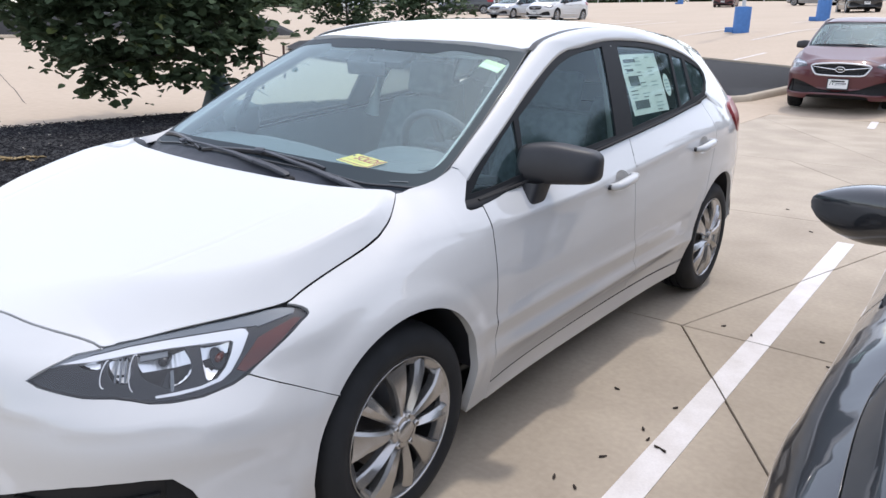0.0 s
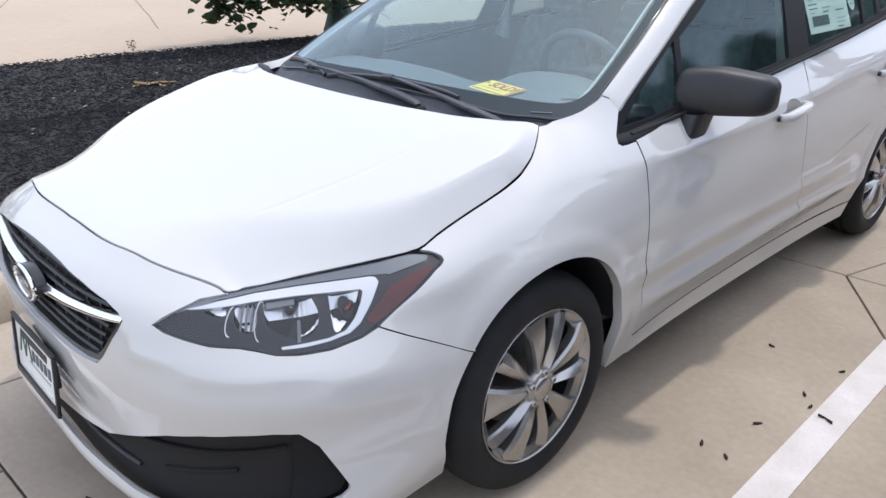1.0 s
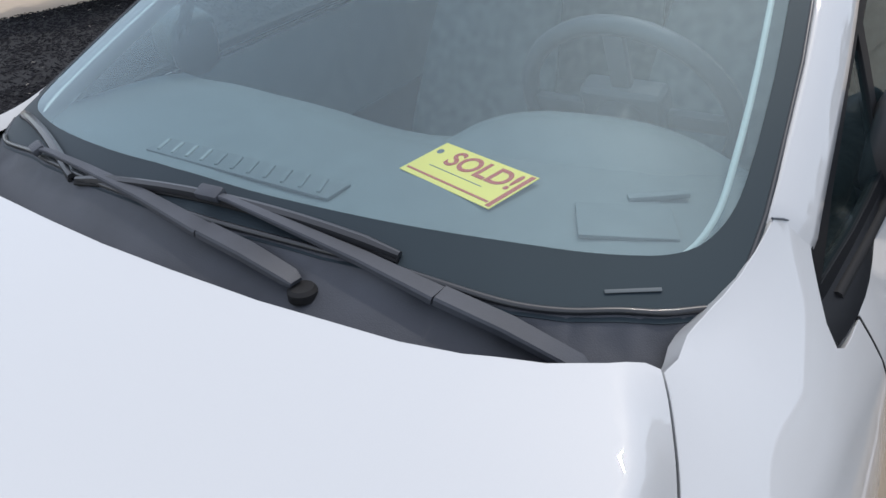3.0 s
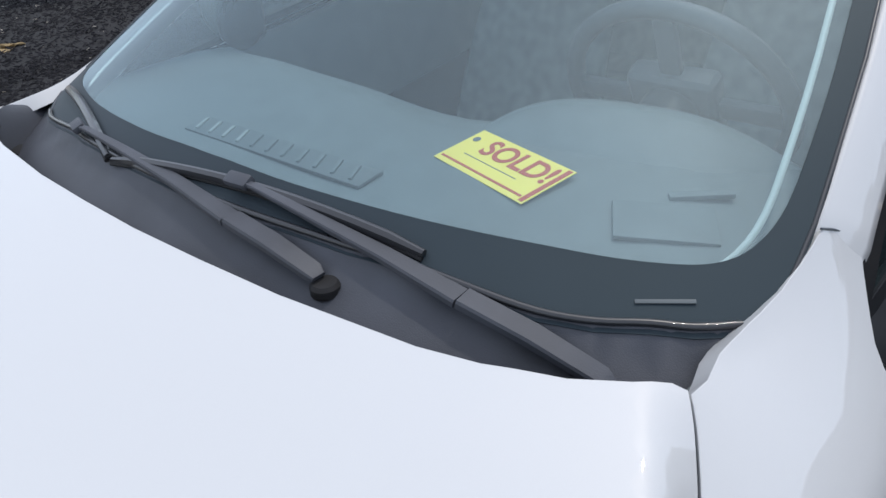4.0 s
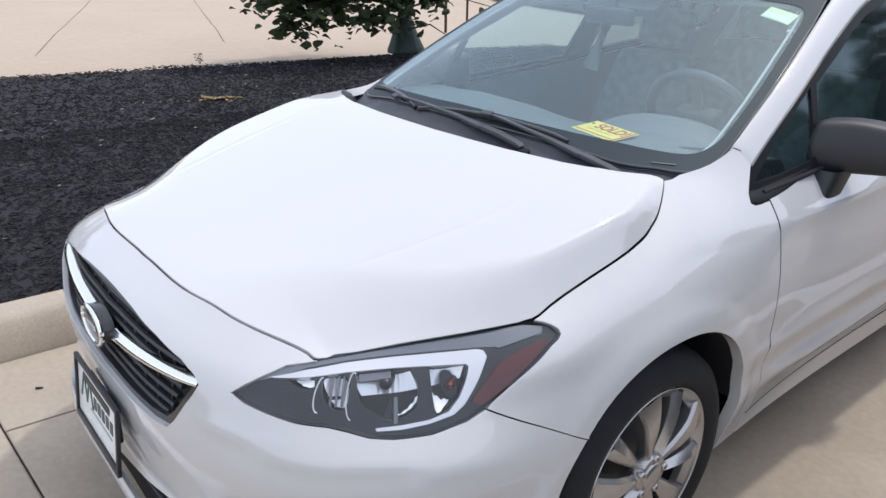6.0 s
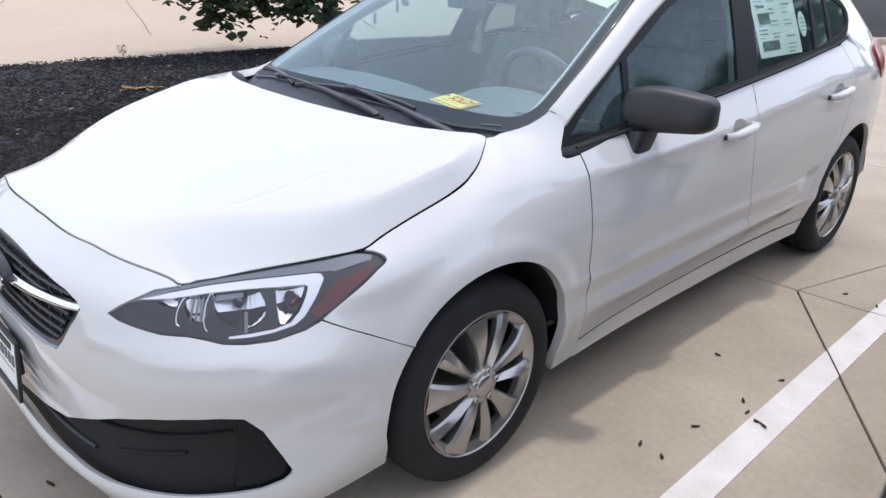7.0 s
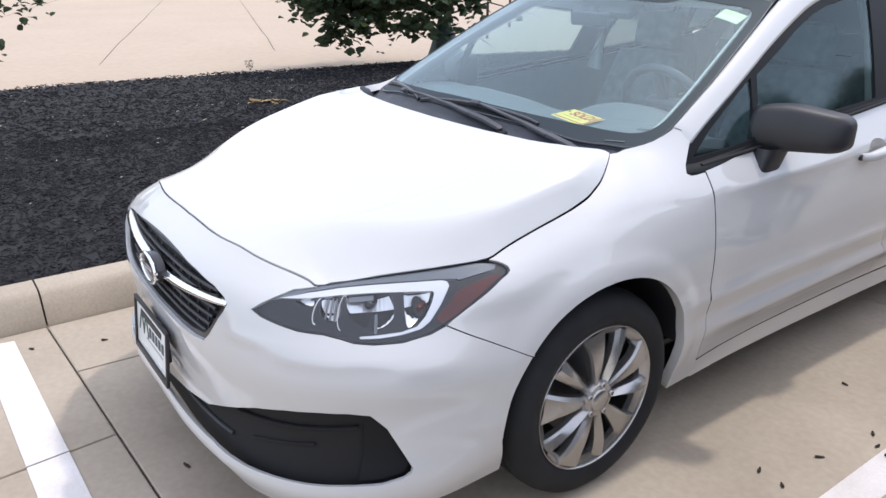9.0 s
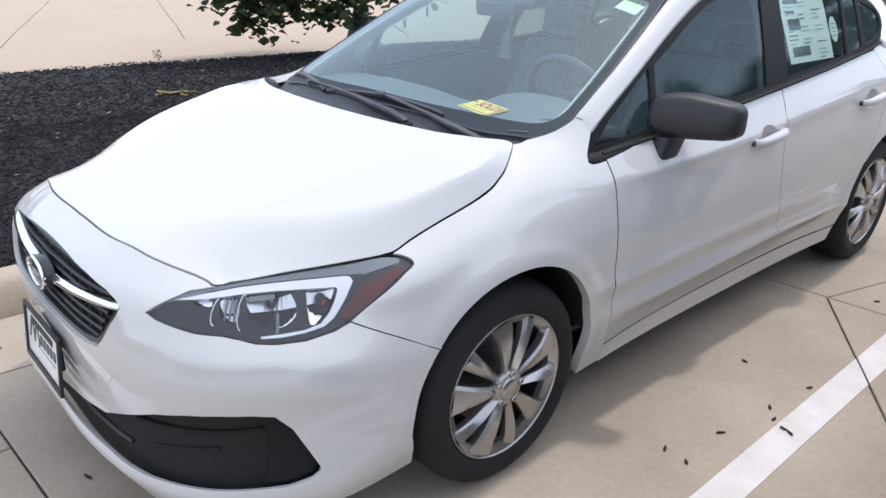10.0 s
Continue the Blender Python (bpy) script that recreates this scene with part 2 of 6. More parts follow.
def sheet(surface, loop, holes=(), step=0.025, thick=0.012, sign=1.0, lift=0.0, creases=()):
    """A piece of a surface(u, v) inside a loop, with a turned-in edge. sign: which way is outward."""
    from mathutils.geometry import delaunay_2d_cdt
    loops = [resample(l, step) for l in (loop, *holes)]
    lo, hi = loops[0].min(0), loops[0].max(0)
    gu, gv = np.meshgrid(np.arange(lo[0], hi[0] + step, step), np.arange(lo[1], hi[1] + step, step), indexing="ij")
    grid = np.stack([gu.ravel(), gv.ravel()], 1)
    keep = inside(loops[0], grid)
    for h in loops[1:]:
        keep &= ~inside(h, grid)
    grid = grid[keep]
    rim = np.concatenate(loops)
    if len(grid):
        far = np.ones(len(grid), bool)
        for i in range(0, len(rim), 64):
            far &= (((grid[:, None] - rim[None, i:i + 64]) ** 2).sum(-1) > (0.5 * step) ** 2).all(1)
        grid = grid[far]
    runs = []
    for c in creases:
        c = np.asarray(c, float)
        k = np.linspace(0, len(c) - 1, max(2, int(np.linalg.norm(np.diff(c, axis=0), axis=1).sum() / step)))
        c = np.stack([np.interp(k, np.arange(len(c)), c[:, i]) for i in (0, 1)], 1)
        ok = inside(loops[0], c)
        for h in loops[1:]:
            ok &= ~inside(h, c)
        ok &= (((c[:, None] - rim[None]) ** 2).sum(-1) > (0.4 * step) ** 2).all(1)
        if ok.any():
            near = (((grid[:, None] - c[ok][None]) ** 2).sum(-1) < (0.45 * step) ** 2).any(1)
            grid = grid[~near]
            runs.append((c, ok))
    extra, extra_edges, k = [], [], len(rim) + len(grid)
    for c, ok in runs:
        last = None
        for p, o in zip(c, ok):
            if o:
                extra.append(p)
                if last is not None:
                    extra_edges.append((last, k))
                last = k
                k += 1
            else:
                last = None
    uv = np.concatenate([rim, grid] + ([np.array(extra)] if extra else []))
    edges, k = list(extra_edges), 0
    for l in loops:
        edges += [(k + i, k + (i + 1) % len(l)) for i in range(len(l))]
        k += len(l)
    vs, _, tris, _, _, _ = delaunay_2d_cdt([Vector(p) for p in uv], edges, [], 0, 1e-6)
    vs = np.array([tuple(v) for v in vs])
    tris = np.array([t for t in tris if len(t) == 3])
    mid = vs[tris].mean(1)
    keep = inside(loops[0], mid)
    for h in loops[1:]:
        keep &= ~inside(h, mid)
    tris = tris[keep]
    e = 0.004
    pos = surface(vs[:, 0], vs[:, 1])
    nrm = np.cross(surface(vs[:, 0] + e, vs[:, 1]) - surface(vs[:, 0] - e, vs[:, 1]), surface(vs[:, 0], vs[:, 1] + e) - surface(vs[:, 0], vs[:, 1] - e))
    nrm = sign * nrm / (np.linalg.norm(nrm, axis=1, keepdims=True) + 1e-12)
    pos = pos + nrm * lift
    a, b, c = pos[tris[:, 0]], pos[tris[:, 1]], pos[tris[:, 2]]
    flip = (np.cross(b - a, c - a) * nrm[tris[:, 0]]).sum(1) < 0
    tris[flip] = tris[flip][:, ::-1]
    verts, norms, faces = list(pos), list(nrm), [tuple(t) for t in tris]
    # turned-in edges along the free sides
    count = {}
    for t in faces:
        for i in range(3):
            q = (t[i], t[(i + 1) % 3])
            count[q] = count.get(q, 0) + 1
    free = [q for q in count if (q[1], q[0]) not in count]
    if thick > 0:
        outs = {}
        for p, q in free:
            out = np.cross(pos[q] - pos[p], nrm[p])
            out = out / (np.linalg.norm(out) + 1e-12)
            for w in (p, q):
                outs[w] = outs.get(w, 0) + out
        soft = 0.5 * thick if thick < 0.004 else 0.0016
        ring = {}
        for w, out in outs.items():
            out = out / (np.linalg.norm(out) + 1e-12)
            ring[w] = len(verts)
            verts += [pos[w] - nrm[w] * soft + out * soft * 0.6, pos[w] - nrm[w] * thick + out * soft * 0.6]
            norms += [out, out]
        for p, q in free:
            a, b = ring[p], ring[q]
            faces += [(q, p, a, b), (b, a, a + 1, b + 1)]
    return mesh_of(verts, faces, norms)


def grid_mesh(rows, closed_u=False, closed_v=False, smooth=True, flip=False):
    """A mesh over rows of points."""
    a = np.asarray(rows, float)
    nu, nv = a.shape[:2]
    faces = []
    for i in range(nu if closed_u else nu - 1):
        for j in range(nv if closed_v else nv - 1):
            q = (i * nv + j, ((i + 1) % nu) * nv + j, ((i + 1) % nu) * nv + (j + 1) % nv, i * nv + (j + 1) % nv)
            faces.append(q[::-1] if flip else q)
    return mesh_of(a.reshape(-1, 3), faces, smooth=smooth)


def joined(*meshes):
    bm = bmesh.new()
    for m in meshes:
        bm.from_mesh(m)
    out = bpy.data.meshes.new("mesh")
    bm.to_mesh(out)
    bm.free()
    return out


def box(sx, sy, sz, m=None, bevel=0.0, segs=2):
    bm = bmesh.new()
    bmesh.ops.create_cube(bm, size=1.0, matrix=(m or Matrix()) @ Matrix.Diagonal((sx, sy, sz, 1)))
    if bevel:
        bmesh.ops.bevel(bm, geom=bm.edges[:], offset=bevel, segments=segs, profile=0.6, affect="EDGES")
    return mesh_bm(bm, True, 35)


def rod(points, radius, sides=10, caps=True, flat=1.0):
    """A tube along points; radius may be one number or one for each point."""
    p = [Vector(q) for q in points]
    r = radius if hasattr(radius, "__len__") else [radius] * len(p)
    rows = []
    up = Vector((0, 0, 1))
    for i, q in enumerate(p):
        d = (p[min(i + 1, len(p) - 1)] - p[max(i - 1, 0)]).normalized()
        side = d.cross(up if abs(d.z) < 0.95 else Vector((1, 0, 0))).normalized()
        top = side.cross(d)
        rows.append([q + side * (math.cos(a) * r[i]) + top * (math.sin(a) * r[i] * flat) for a in (2 * math.pi * k / sides for k in range(sides))])
    bm = bmesh.new()
    vs = [[bm.verts.new(c) for c in row] for row in rows]
    for i in range(len(vs) - 1):
        for k in range(sides):
            bm.faces.new((vs[i][k], vs[i][(k + 1) % sides], vs[i + 1][(k + 1) % sides], vs[i + 1][k]))
    if caps:
        bm.faces.new(vs[0][::-1])
        bm.faces.new(vs[-1])
    return mesh_bm(bm, True, 50)


def strip(points, widths, heights, roof=1.0):
    """A flat-sided bar along points; roof: how wide its upper face is."""
    p = [Vector(q) for q in points]
    rows = []
    for i, q in enumerate(p):
        d = (p[min(i + 1, len(p) - 1)] - p[max(i - 1, 0)]).normalized()
        side = d.cross(Vector((0, 0, 1))).normalized()
        top = side.cross(d)
        w, h = widths[i] / 2, heights[i]
        rows.append([q + side * a + top * c for a, c in ((-w, 0), (-w, h * .7), (-w * roof * .8, h), (w * roof * .8, h), (w, h * .7), (w, 0))])
    bm = bmesh.new()
    vs = [[bm.verts.new(c) for c in row] for row in rows]
    for i in range(len(vs) - 1):
        for k in range(6):
            bm.faces.new((vs[i][k], vs[i][(k + 1) % 6], vs[i + 1][(k + 1) % 6], vs[i + 1][k]))
    bm.faces.new(vs[0][::-1])
    bm.faces.new(vs[-1])
    return mesh_bm(bm, True, 28)


def lathe(profile, sides=48, axis="x", a0=0.0, a1=360.0):
    """A turned body: profile of (along, radius)."""
    full = abs(a1 - a0) >= 360
    n = sides if full else sides + 1
    rows = []
    for i in range(n):
        a = radians(a0 + (a1 - a0) * i / sides)
        c, s = math.cos(a), math.sin(a)
        rows.append([(h, r * c, r * s) if axis == "x" else (r * c, r * s, h) for h, r in profile])
    a = np.asarray(rows, float)
    nu, nv = a.shape[:2]
    bm = bmesh.new()
    vs = [[bm.verts.new(p) for p in row] for row in rows]
    for i in range(nu if full else nu - 1):
        for j in range(nv - 1):
            try:
                bm.faces.new((vs[i][j], vs[(i + 1) % nu][j], vs[(i + 1) % nu][j + 1], vs[i][j + 1]))
            except ValueError:
                pass
    bmesh.ops.remove_doubles(bm, verts=bm.verts, dist=1e-5)
    return mesh_bm(bm, True, 40)


def moved(me, m):
    me.transform(m)
    return me



# ---- car surfaces ----
def crom(xs, ys, x):
    """A smooth curve through the points (xs, ys), read at x."""
    xs, ys = np.asarray(xs, float), np.asarray(ys, float)
    h = np.diff(xs)
    dl = np.diff(ys) / h
    m = np.empty(len(xs))
    m[0], m[-1] = dl[0], dl[-1]
    m[1:-1] = (dl[:-1] * h[1:] + dl[1:] * h[:-1]) / (h[1:] + h[:-1])
    x = np.asarray(x, float)
    i = np.clip(np.searchsorted(xs, x) - 1, 0, len(xs) - 2)
    t = (x - xs[i]) / h[i]
    ends = (x < xs[0]) | (x > xs[-1])
    t2, t3 = t * t, t * t * t
    val = (2 * t3 - 3 * t2 + 1) * ys[i] + (t3 - 2 * t2 + t) * h[i] * m[i] + (-2 * t3 + 3 * t2) * ys[i + 1] + (t3 - t2) * h[i] * m[i + 1]
    lin = np.where(x < xs[0], ys[0] + (x - xs[0]) * m[0], ys[-1] + (x - xs[-1]) * m[-1])
    return np.where(ends, lin, val)


# plan outline of the widest line, from the nose to the tail, on the driver's side
PLAN_X = [0.0, 0.25, 0.46, 0.64, 0.765, 0.835, 0.868, 0.885, 0.880, 0.870, 0.870, 0.876, 0.882, 0.842, 0.755, 0.58, 0.30, 0.0]
PLAN_Y = [-0.955, -0.948, -0.912, -0.825, -0.69, -0.53, -0.30, 0.0, 0.35, 0.70, 1.30, 2.00, 2.67, 3.05, 3.32, 3.46, 3.51, 3.52]


def outline():
    a = np.arange(len(PLAN_X), dtype=float)
    k = np.linspace(0, len(PLAN_X) - 1, 1600)
    p = np.stack([crom(a, PLAN_X, k), crom(a, PLAN_Y, k)], 1)
    s = np.r_[0, np.cumsum(np.linalg.norm(np.diff(p, axis=0), axis=1))]
    s -= np.interp(0.0, p[:, 1], s)
    return s, p


OUT_S, OUT_P = outline()
S_NOSE, S_TAIL = OUT_S[0], OUT_S[-1]
# stations along the outline: nose, cheek, corner, ahead of the wheel, wheel, door edge, doors, rear wheel, tail
STATIONS = [S_NOSE, -1.12, -0.92, -0.62, -0.3, -0.1, 0, 0.06, 0.16, 0.25, 0.35, 0.65, 1.3, 1.9, 2.67, 3.1, 3.6, S_TAIL]
# at each station, for eight levels from the bottom to the top: offsets from the outline, then heights
OFF_BOTTOM = [-0.002, 0.004, 0.004, -0.01, -0.05, -0.0469, -0.045, -0.0458, -0.05, -0.0555, -0.060, -0.070, -0.077, -0.073, -0.05, -0.06, -0.06, -0.06]
OFF_SILL = [0.02, 0.028, 0.028, 0.012, -0.02, -0.0201, -0.02, -0.0211, -0.0247, -0.0295, -0.036, -0.06, -0.074, -0.066, -0.012, -0.02, -0.02, -0.02]
OFF_LOWER = [-0.018, -0.014, -0.01, -0.004, -0.004, -0.0001, 0, -0.0016, -0.0067, -0.0123, -0.018, -0.022, -0.023, -0.022, 0, -0.004, 0, 0]
OFF_CREASE = [-0.01, -0.007, -0.005, -0.002, -0.002, 0.001, 0.001, -0.0004, -0.0047, -0.0094, -0.014, -0.015, -0.016, -0.015, 0.001, -0.003, 0, 0]
OFF_MIDDLE = [0, 0.002, 0.006, 0.005, 0.001, 0.0019, 0.002, 0.0015, -0.0002, -0.0021, -0.004, -0.006, -0.006, -0.004, 0.002, 0, 0, 0]
OFF_UPPER = [-0.008, -0.014, -0.022, -0.04, -0.02, -0.0096, -0.006, -0.0047, -0.004, -0.0043, -0.005, -0.006, -0.003, 0, 0, -0.004, -0.01, -0.01]
OFF_KNEE = [-0.035, -0.046, -0.066, -0.095, -0.056, -0.055, -0.052, -0.048, -0.043, -0.038, -0.032, -0.018, -0.010, -0.01, -0.018, -0.03, -0.05, -0.05]
RISE_BOTTOM = [0.222, 0.205, 0.19, 0.19, 0.19, 0.1972, 0.2, 0.2, 0.1976, 0.1941, 0.19, 0.185, 0.185, 0.185, 0.2, 0.22, 0.25, 0.25]
RISE_SILL = [0.262, 0.262, 0.252, 0.24, 0.28, 0.2971, 0.3, 0.2983, 0.2903, 0.2805, 0.27, 0.26, 0.265, 0.28, 0.3, 0.32, 0.35, 0.35]
RISE_LOWER = [0.36, 0.36, 0.36, 0.38, 0.4, 0.4391, 0.45, 0.4481, 0.4322, 0.4116, 0.39, 0.38, 0.4, 0.425, 0.45, 0.45, 0.45, 0.45]
RISE_CREASE = [0.44, 0.44, 0.44, 0.455, 0.465, 0.5149, 0.53, 0.5285, 0.5101, 0.4857, 0.46, 0.45, 0.46, 0.48, 0.53, 0.53, 0.53, 0.53]
RISE_MIDDLE = [0.53, 0.56, 0.575, 0.575, 0.55, 0.5946, 0.61, 0.6097, 0.5949, 0.5737, 0.55, 0.525, 0.55, 0.585, 0.62, 0.62, 0.62, 0.62]
RISE_UPPER = [0.655, 0.655, 0.655, 0.655, 0.67, 0.7218, 0.74, 0.7426, 0.738, 0.732, 0.725, 0.72, 0.745, 0.78, 0.8, 0.8, 0.8, 0.8]
RISE_KNEE = [0.74, 0.735, 0.722, 0.72, 0.77, 0.812, 0.832, 0.842, 0.850, 0.848, 0.845, 0.846, 0.858, 0.905, 0.955, 0.95, 0.95, 0.95]
# the top level has stations of its own: it follows the bonnet's seam, then the foot of the pillar
TOP_S = [S_NOSE, -1.12, -0.92, -0.62, -0.348, -0.296, -0.225, -0.147, -0.069, 0.0, 0.058, 0.109, 0.154, 0.25, 0.35, 0.446, 0.65, 1.3, 1.9, 2.67, 3.1, 3.6, S_TAIL]
TOP_X = [0.753, 0.757, 0.762, 0.766, 0.766, 0.759, 0.744, 0.722, 0.692, 0.701, 0.712, 0.724]
TOP_D = [-0.134, -0.13, -0.158, -0.165] + [x - float(np.interp(q, OUT_S, OUT_P[:, 0])) for q, x in zip(TOP_S[4:16], TOP_X)] + [-0.078, -0.072, -0.074, -0.085, -0.11, -0.12, -0.12]
TOP_RISE = [0.797, 0.788, 0.768, 0.772, 0.793, 0.808, 0.830, 0.851, 0.870, 0.890, 0.915, 0.945, 0.975, 0.974, 1.000, 1.024, 0.922, 0.965, 1.005, 1.05, 1.08, 1.08, 1.08]
LEVELS_D = [OFF_BOTTOM, OFF_SILL, OFF_LOWER, OFF_CREASE, OFF_MIDDLE, OFF_UPPER, OFF_KNEE]
LEVELS_Z = [RISE_BOTTOM, RISE_SILL, RISE_LOWER, RISE_CREASE, RISE_MIDDLE, RISE_UPPER, RISE_KNEE]


def section(s):
    """The section of the lower body at s: offsets and heights, bottom to top."""
    d = np.array([crom(STATIONS, r, s) for r in LEVELS_D] + [crom(TOP_S, TOP_D, s)])
    z = np.array([crom(STATIONS, r, s) for r in LEVELS_Z] + [crom(TOP_S, TOP_RISE, s)])
    return d, z


TAB_S = np.linspace(S_NOSE, S_TAIL, 420)
TAB_Z = np.linspace(0.12, 1.16, 300)


def shell_table():
    out = np.empty((len(TAB_S), len(TAB_Z)))
    for i, s in enumerate(TAB_S):
        d, z = section(s)
        k = 0.8 * np.interp(s, [.40, .62, 1.80, 2.30], [0, 1, 1, 0])
        soft = crom(z, d, TAB_Z)
        hard = np.where(TAB_Z < z[0], d[0], np.where(TAB_Z > z[-1], soft, np.interp(TAB_Z, z, d)))
        top = .40 * np.interp(s, [-.32, -.15, .45, .6], [0, 1, 1, 0]) * (TAB_Z > z[5])
        out[i] = soft + (hard - soft) * np.maximum(k, top)
    # faired along the car, and up and down ahead of the doors
    fair = out.copy()
    for axis, width, reach in ((0, 0.035, TAB_S[1] - TAB_S[0]), (1, 0.009, TAB_Z[1] - TAB_Z[0])):
        m = int(3 * width / reach)
        w = np.exp(-0.5 * (np.arange(-m, m + 1) * reach / width) ** 2)
        pad = np.pad(fair, [(m, m) if a == axis else (0, 0) for a in (0, 1)], mode="reflect", reflect_type="odd")
        fair = sum(q * np.take(pad, range(j, j + fair.shape[axis]), axis=axis) for j, q in enumerate(w / w.sum()))
    share = np.interp(TAB_S, [-0.95, -0.6], [0, 1])[:, None]
    return out + (fair - out) * share


TAB_D = shell_table()


def blend2(s, z):
    fs = np.clip((np.asarray(s, float) - TAB_S[0]) / (TAB_S[1] - TAB_S[0]), 0, len(TAB_S) - 1.001)
    fz = np.clip((np.asarray(z, float) - TAB_Z[0]) / (TAB_Z[1] - TAB_Z[0]), 0, len(TAB_Z) - 1.001)
    i, j = fs.astype(int), fz.astype(int)
    a, b = fs - i, fz - j
    return (TAB_D[i, j] * (1 - a) + TAB_D[i + 1, j] * a) * (1 - b) + (TAB_D[i, j + 1] * (1 - a) + TAB_D[i + 1, j + 1] * a) * b


def shell(s, z, off=0.0):
    """A place on the lower body; s beyond the nose is the passenger's side."""
    s, z = np.asarray(s, float), np.asarray(z, float)
    flip = s < S_NOSE
    q = np.where(flip, 2 * S_NOSE - s, s)
    x, y = np.interp(q, OUT_S, OUT_P[:, 0]), np.interp(q, OUT_S, OUT_P[:, 1])
    e = 0.03
    tx = np.interp(q + e, OUT_S, OUT_P[:, 0]) - np.interp(q - e, OUT_S, OUT_P[:, 0])
    ty = np.interp(q + e, OUT_S, OUT_P[:, 1]) - np.interp(q - e, OUT_S, OUT_P[:, 1])
    near = q < S_NOSE + e
    tx, ty = np.where(near, 1.0, tx), np.where(near, (q - S_NOSE) / e * 0.03 * 0, ty)
    n = np.hypot(tx, ty)
    nx, ny = ty / n, -tx / n
    d = blend2(q, z) + off
    # a crease across the bumper below the lamp
    zc = np.interp(q, [-1.14, -1.00, -.90, -.70, -.50], [.655, .635, .621, .610, .588])
    d = d + .010 * np.interp(z - zc, [-.11, -.025, -.006, .004, .06], [0, .35, .95, 1, 0]) * np.interp(q, [-1.20, -1.06, -.66, -.42], [0, 1, 1, 0])
    # the ledge low on the doors
    d = d + .019 * np.interp(z, [.262, .30, .340, .388, .398, .432], [0, .05, .10, 1, 1, 0]) * np.interp(q, [.44, .75, 1.95, 2.30], [.12, 1, 1, .5])
    # a narrow facet half-way up, and the undercut below the shoulder line
    d = d + .010 * np.interp(z, [.45, .512, .545], [0, 1, 0]) * np.interp(q, [.25, .50, 1.75, 2.15], [0, 1, 1, 0])
    line = crom(STATIONS, RISE_KNEE, q)
    d = d - .009 * np.interp(line - z, [0, .035, .09, .20], [0, 1, .75, 0]) * np.interp(q, [.36, .62, 2.2, 2.75], [0, 1, 1, 0])
    f = np.clip((z - line) / np.maximum(crom(TOP_S, TOP_RISE, q) - line, .02), 0, 1)
    d = d + .052 * f * (1 - f) * np.interp(q, [-.05, .12, .28, .42], [0, 1, 1, 0])
    for cx, cz, r in ((.004, .333, .361), (2.67, .337, .362)):
        k = np.clip((r + .085 - np.hypot(q - cx, z - cz)) / .060, 0, 1)
        d = d + .006 * k * k * (3 - 2 * k) * np.clip((z - .26) / .1, 0, 1)
    x, y = x + nx * d, y + ny * d
    return np.stack([np.where(flip, -x, x), y, z], -1)


def screen_z(x, y):
    """The windscreen's height: swept back to the sides."""
    q = y - 0.40 * x * x - 0.20 * x ** 4
    return crom([-0.15, 0.05, 0.30, 0.60, 0.86, 0.95, 1.2], [0.885, 0.975, 1.098, 1.240, 1.352, 1.390, 1.47], q)


def roof_z(x, y):
    mid = crom([0.8, 0.92, 1.3, 1.7, 2.2, 2.7, 3.1, 3.4], [1.350, 1.384, 1.446, 1.473, 1.468, 1.422, 1.350, 1.285], y)
    r = np.abs(x) / 0.6
    return mid - 0.022 * r ** 2 - 0.030 * r ** 6


def glass_x(y, z):
    """The side windows' place across."""
    belt_z = crom([0.4, 1.3, 2.67, 3.1], [0.905, 0.965, 1.05, 1.08], y)
    belt_x = crom([0.4, 0.65, 1.3, 1.9, 2.67, 3.1], [0.772, 0.785, 0.792, 0.792, 0.782, 0.75], y)
    h = z - belt_z
    return belt_x - 0.36 * h - 0.16 * h * h


# ---- the car ----
def arch_line(cx, cz, r, a0, a1, n=12):
    return [(cx + r * math.cos(radians(a0 + (a1 - a0) * i / n)), cz + r * math.sin(radians(a0 + (a1 - a0) * i / n))) for i in range(n + 1)]


def both_ways(half):
    """A loop over the nose, from its half on the driver's side."""
    half = [tuple(p) for p in half]
    other = [(2 * S_NOSE - s, z) for s, z in reversed(half) if abs(s - S_NOSE) > 1e-6]
    return half + other


def open_curve(pts, per=5, sharp=()):
    return [tuple(p) for p in smooth_loop(pts, closed=False, per=per, sharp=sharp)]


LAMP_TOP = [(-1.026, .702), (-1.004, .718), (-.975, .732), (-.941, .744), (-.874, .749), (-.754, .758), (-.586, .770), (-.441, .7805), (-.367, .786)]
LAMP_BACK = [(-.367, .787), (-.324, .781), (-.314, .768), (-.348, .750), (-.445, .699), (-.506, .671)]
LAMP_LOW = [(-.506, .671), (-.547, .657), (-.621, .648), (-.695, .648), (-.742, .652), (-.781, .661), (-.82, .668), (-.886, .672), (-.945, .681), (-.995, .690), (-1.026, .702)]
HOOD_EDGE = [(S_NOSE, .796), (-1.437, .796), (-1.295, .797), (-1.196, .797), (-1.098, .787), (-1.037, .778), (-.992, .771), (-.947, .764), (-.906, .7575), (-.874, .7515),
             (-.754, .7605), (-.586, .7725), (-.441, .783), (-.348, .7915),
             (-.296, .808), (-.260, .8195), (-.225, .830), (-.186, .841), (-.147, .851), (-.108, .8605), (-.069, .870), (-.034, .8795), (0, .890), (.029, .902), (.058, .915), (.084, .9295), (.109, .945), (.132, .960), (.154, .975)]
HOOD_EDGE = open_curve(HOOD_EDGE, per=3)
FRONT_ARCH, REAR_ARCH = (.004, .333, .361), (2.67, .337, .362)


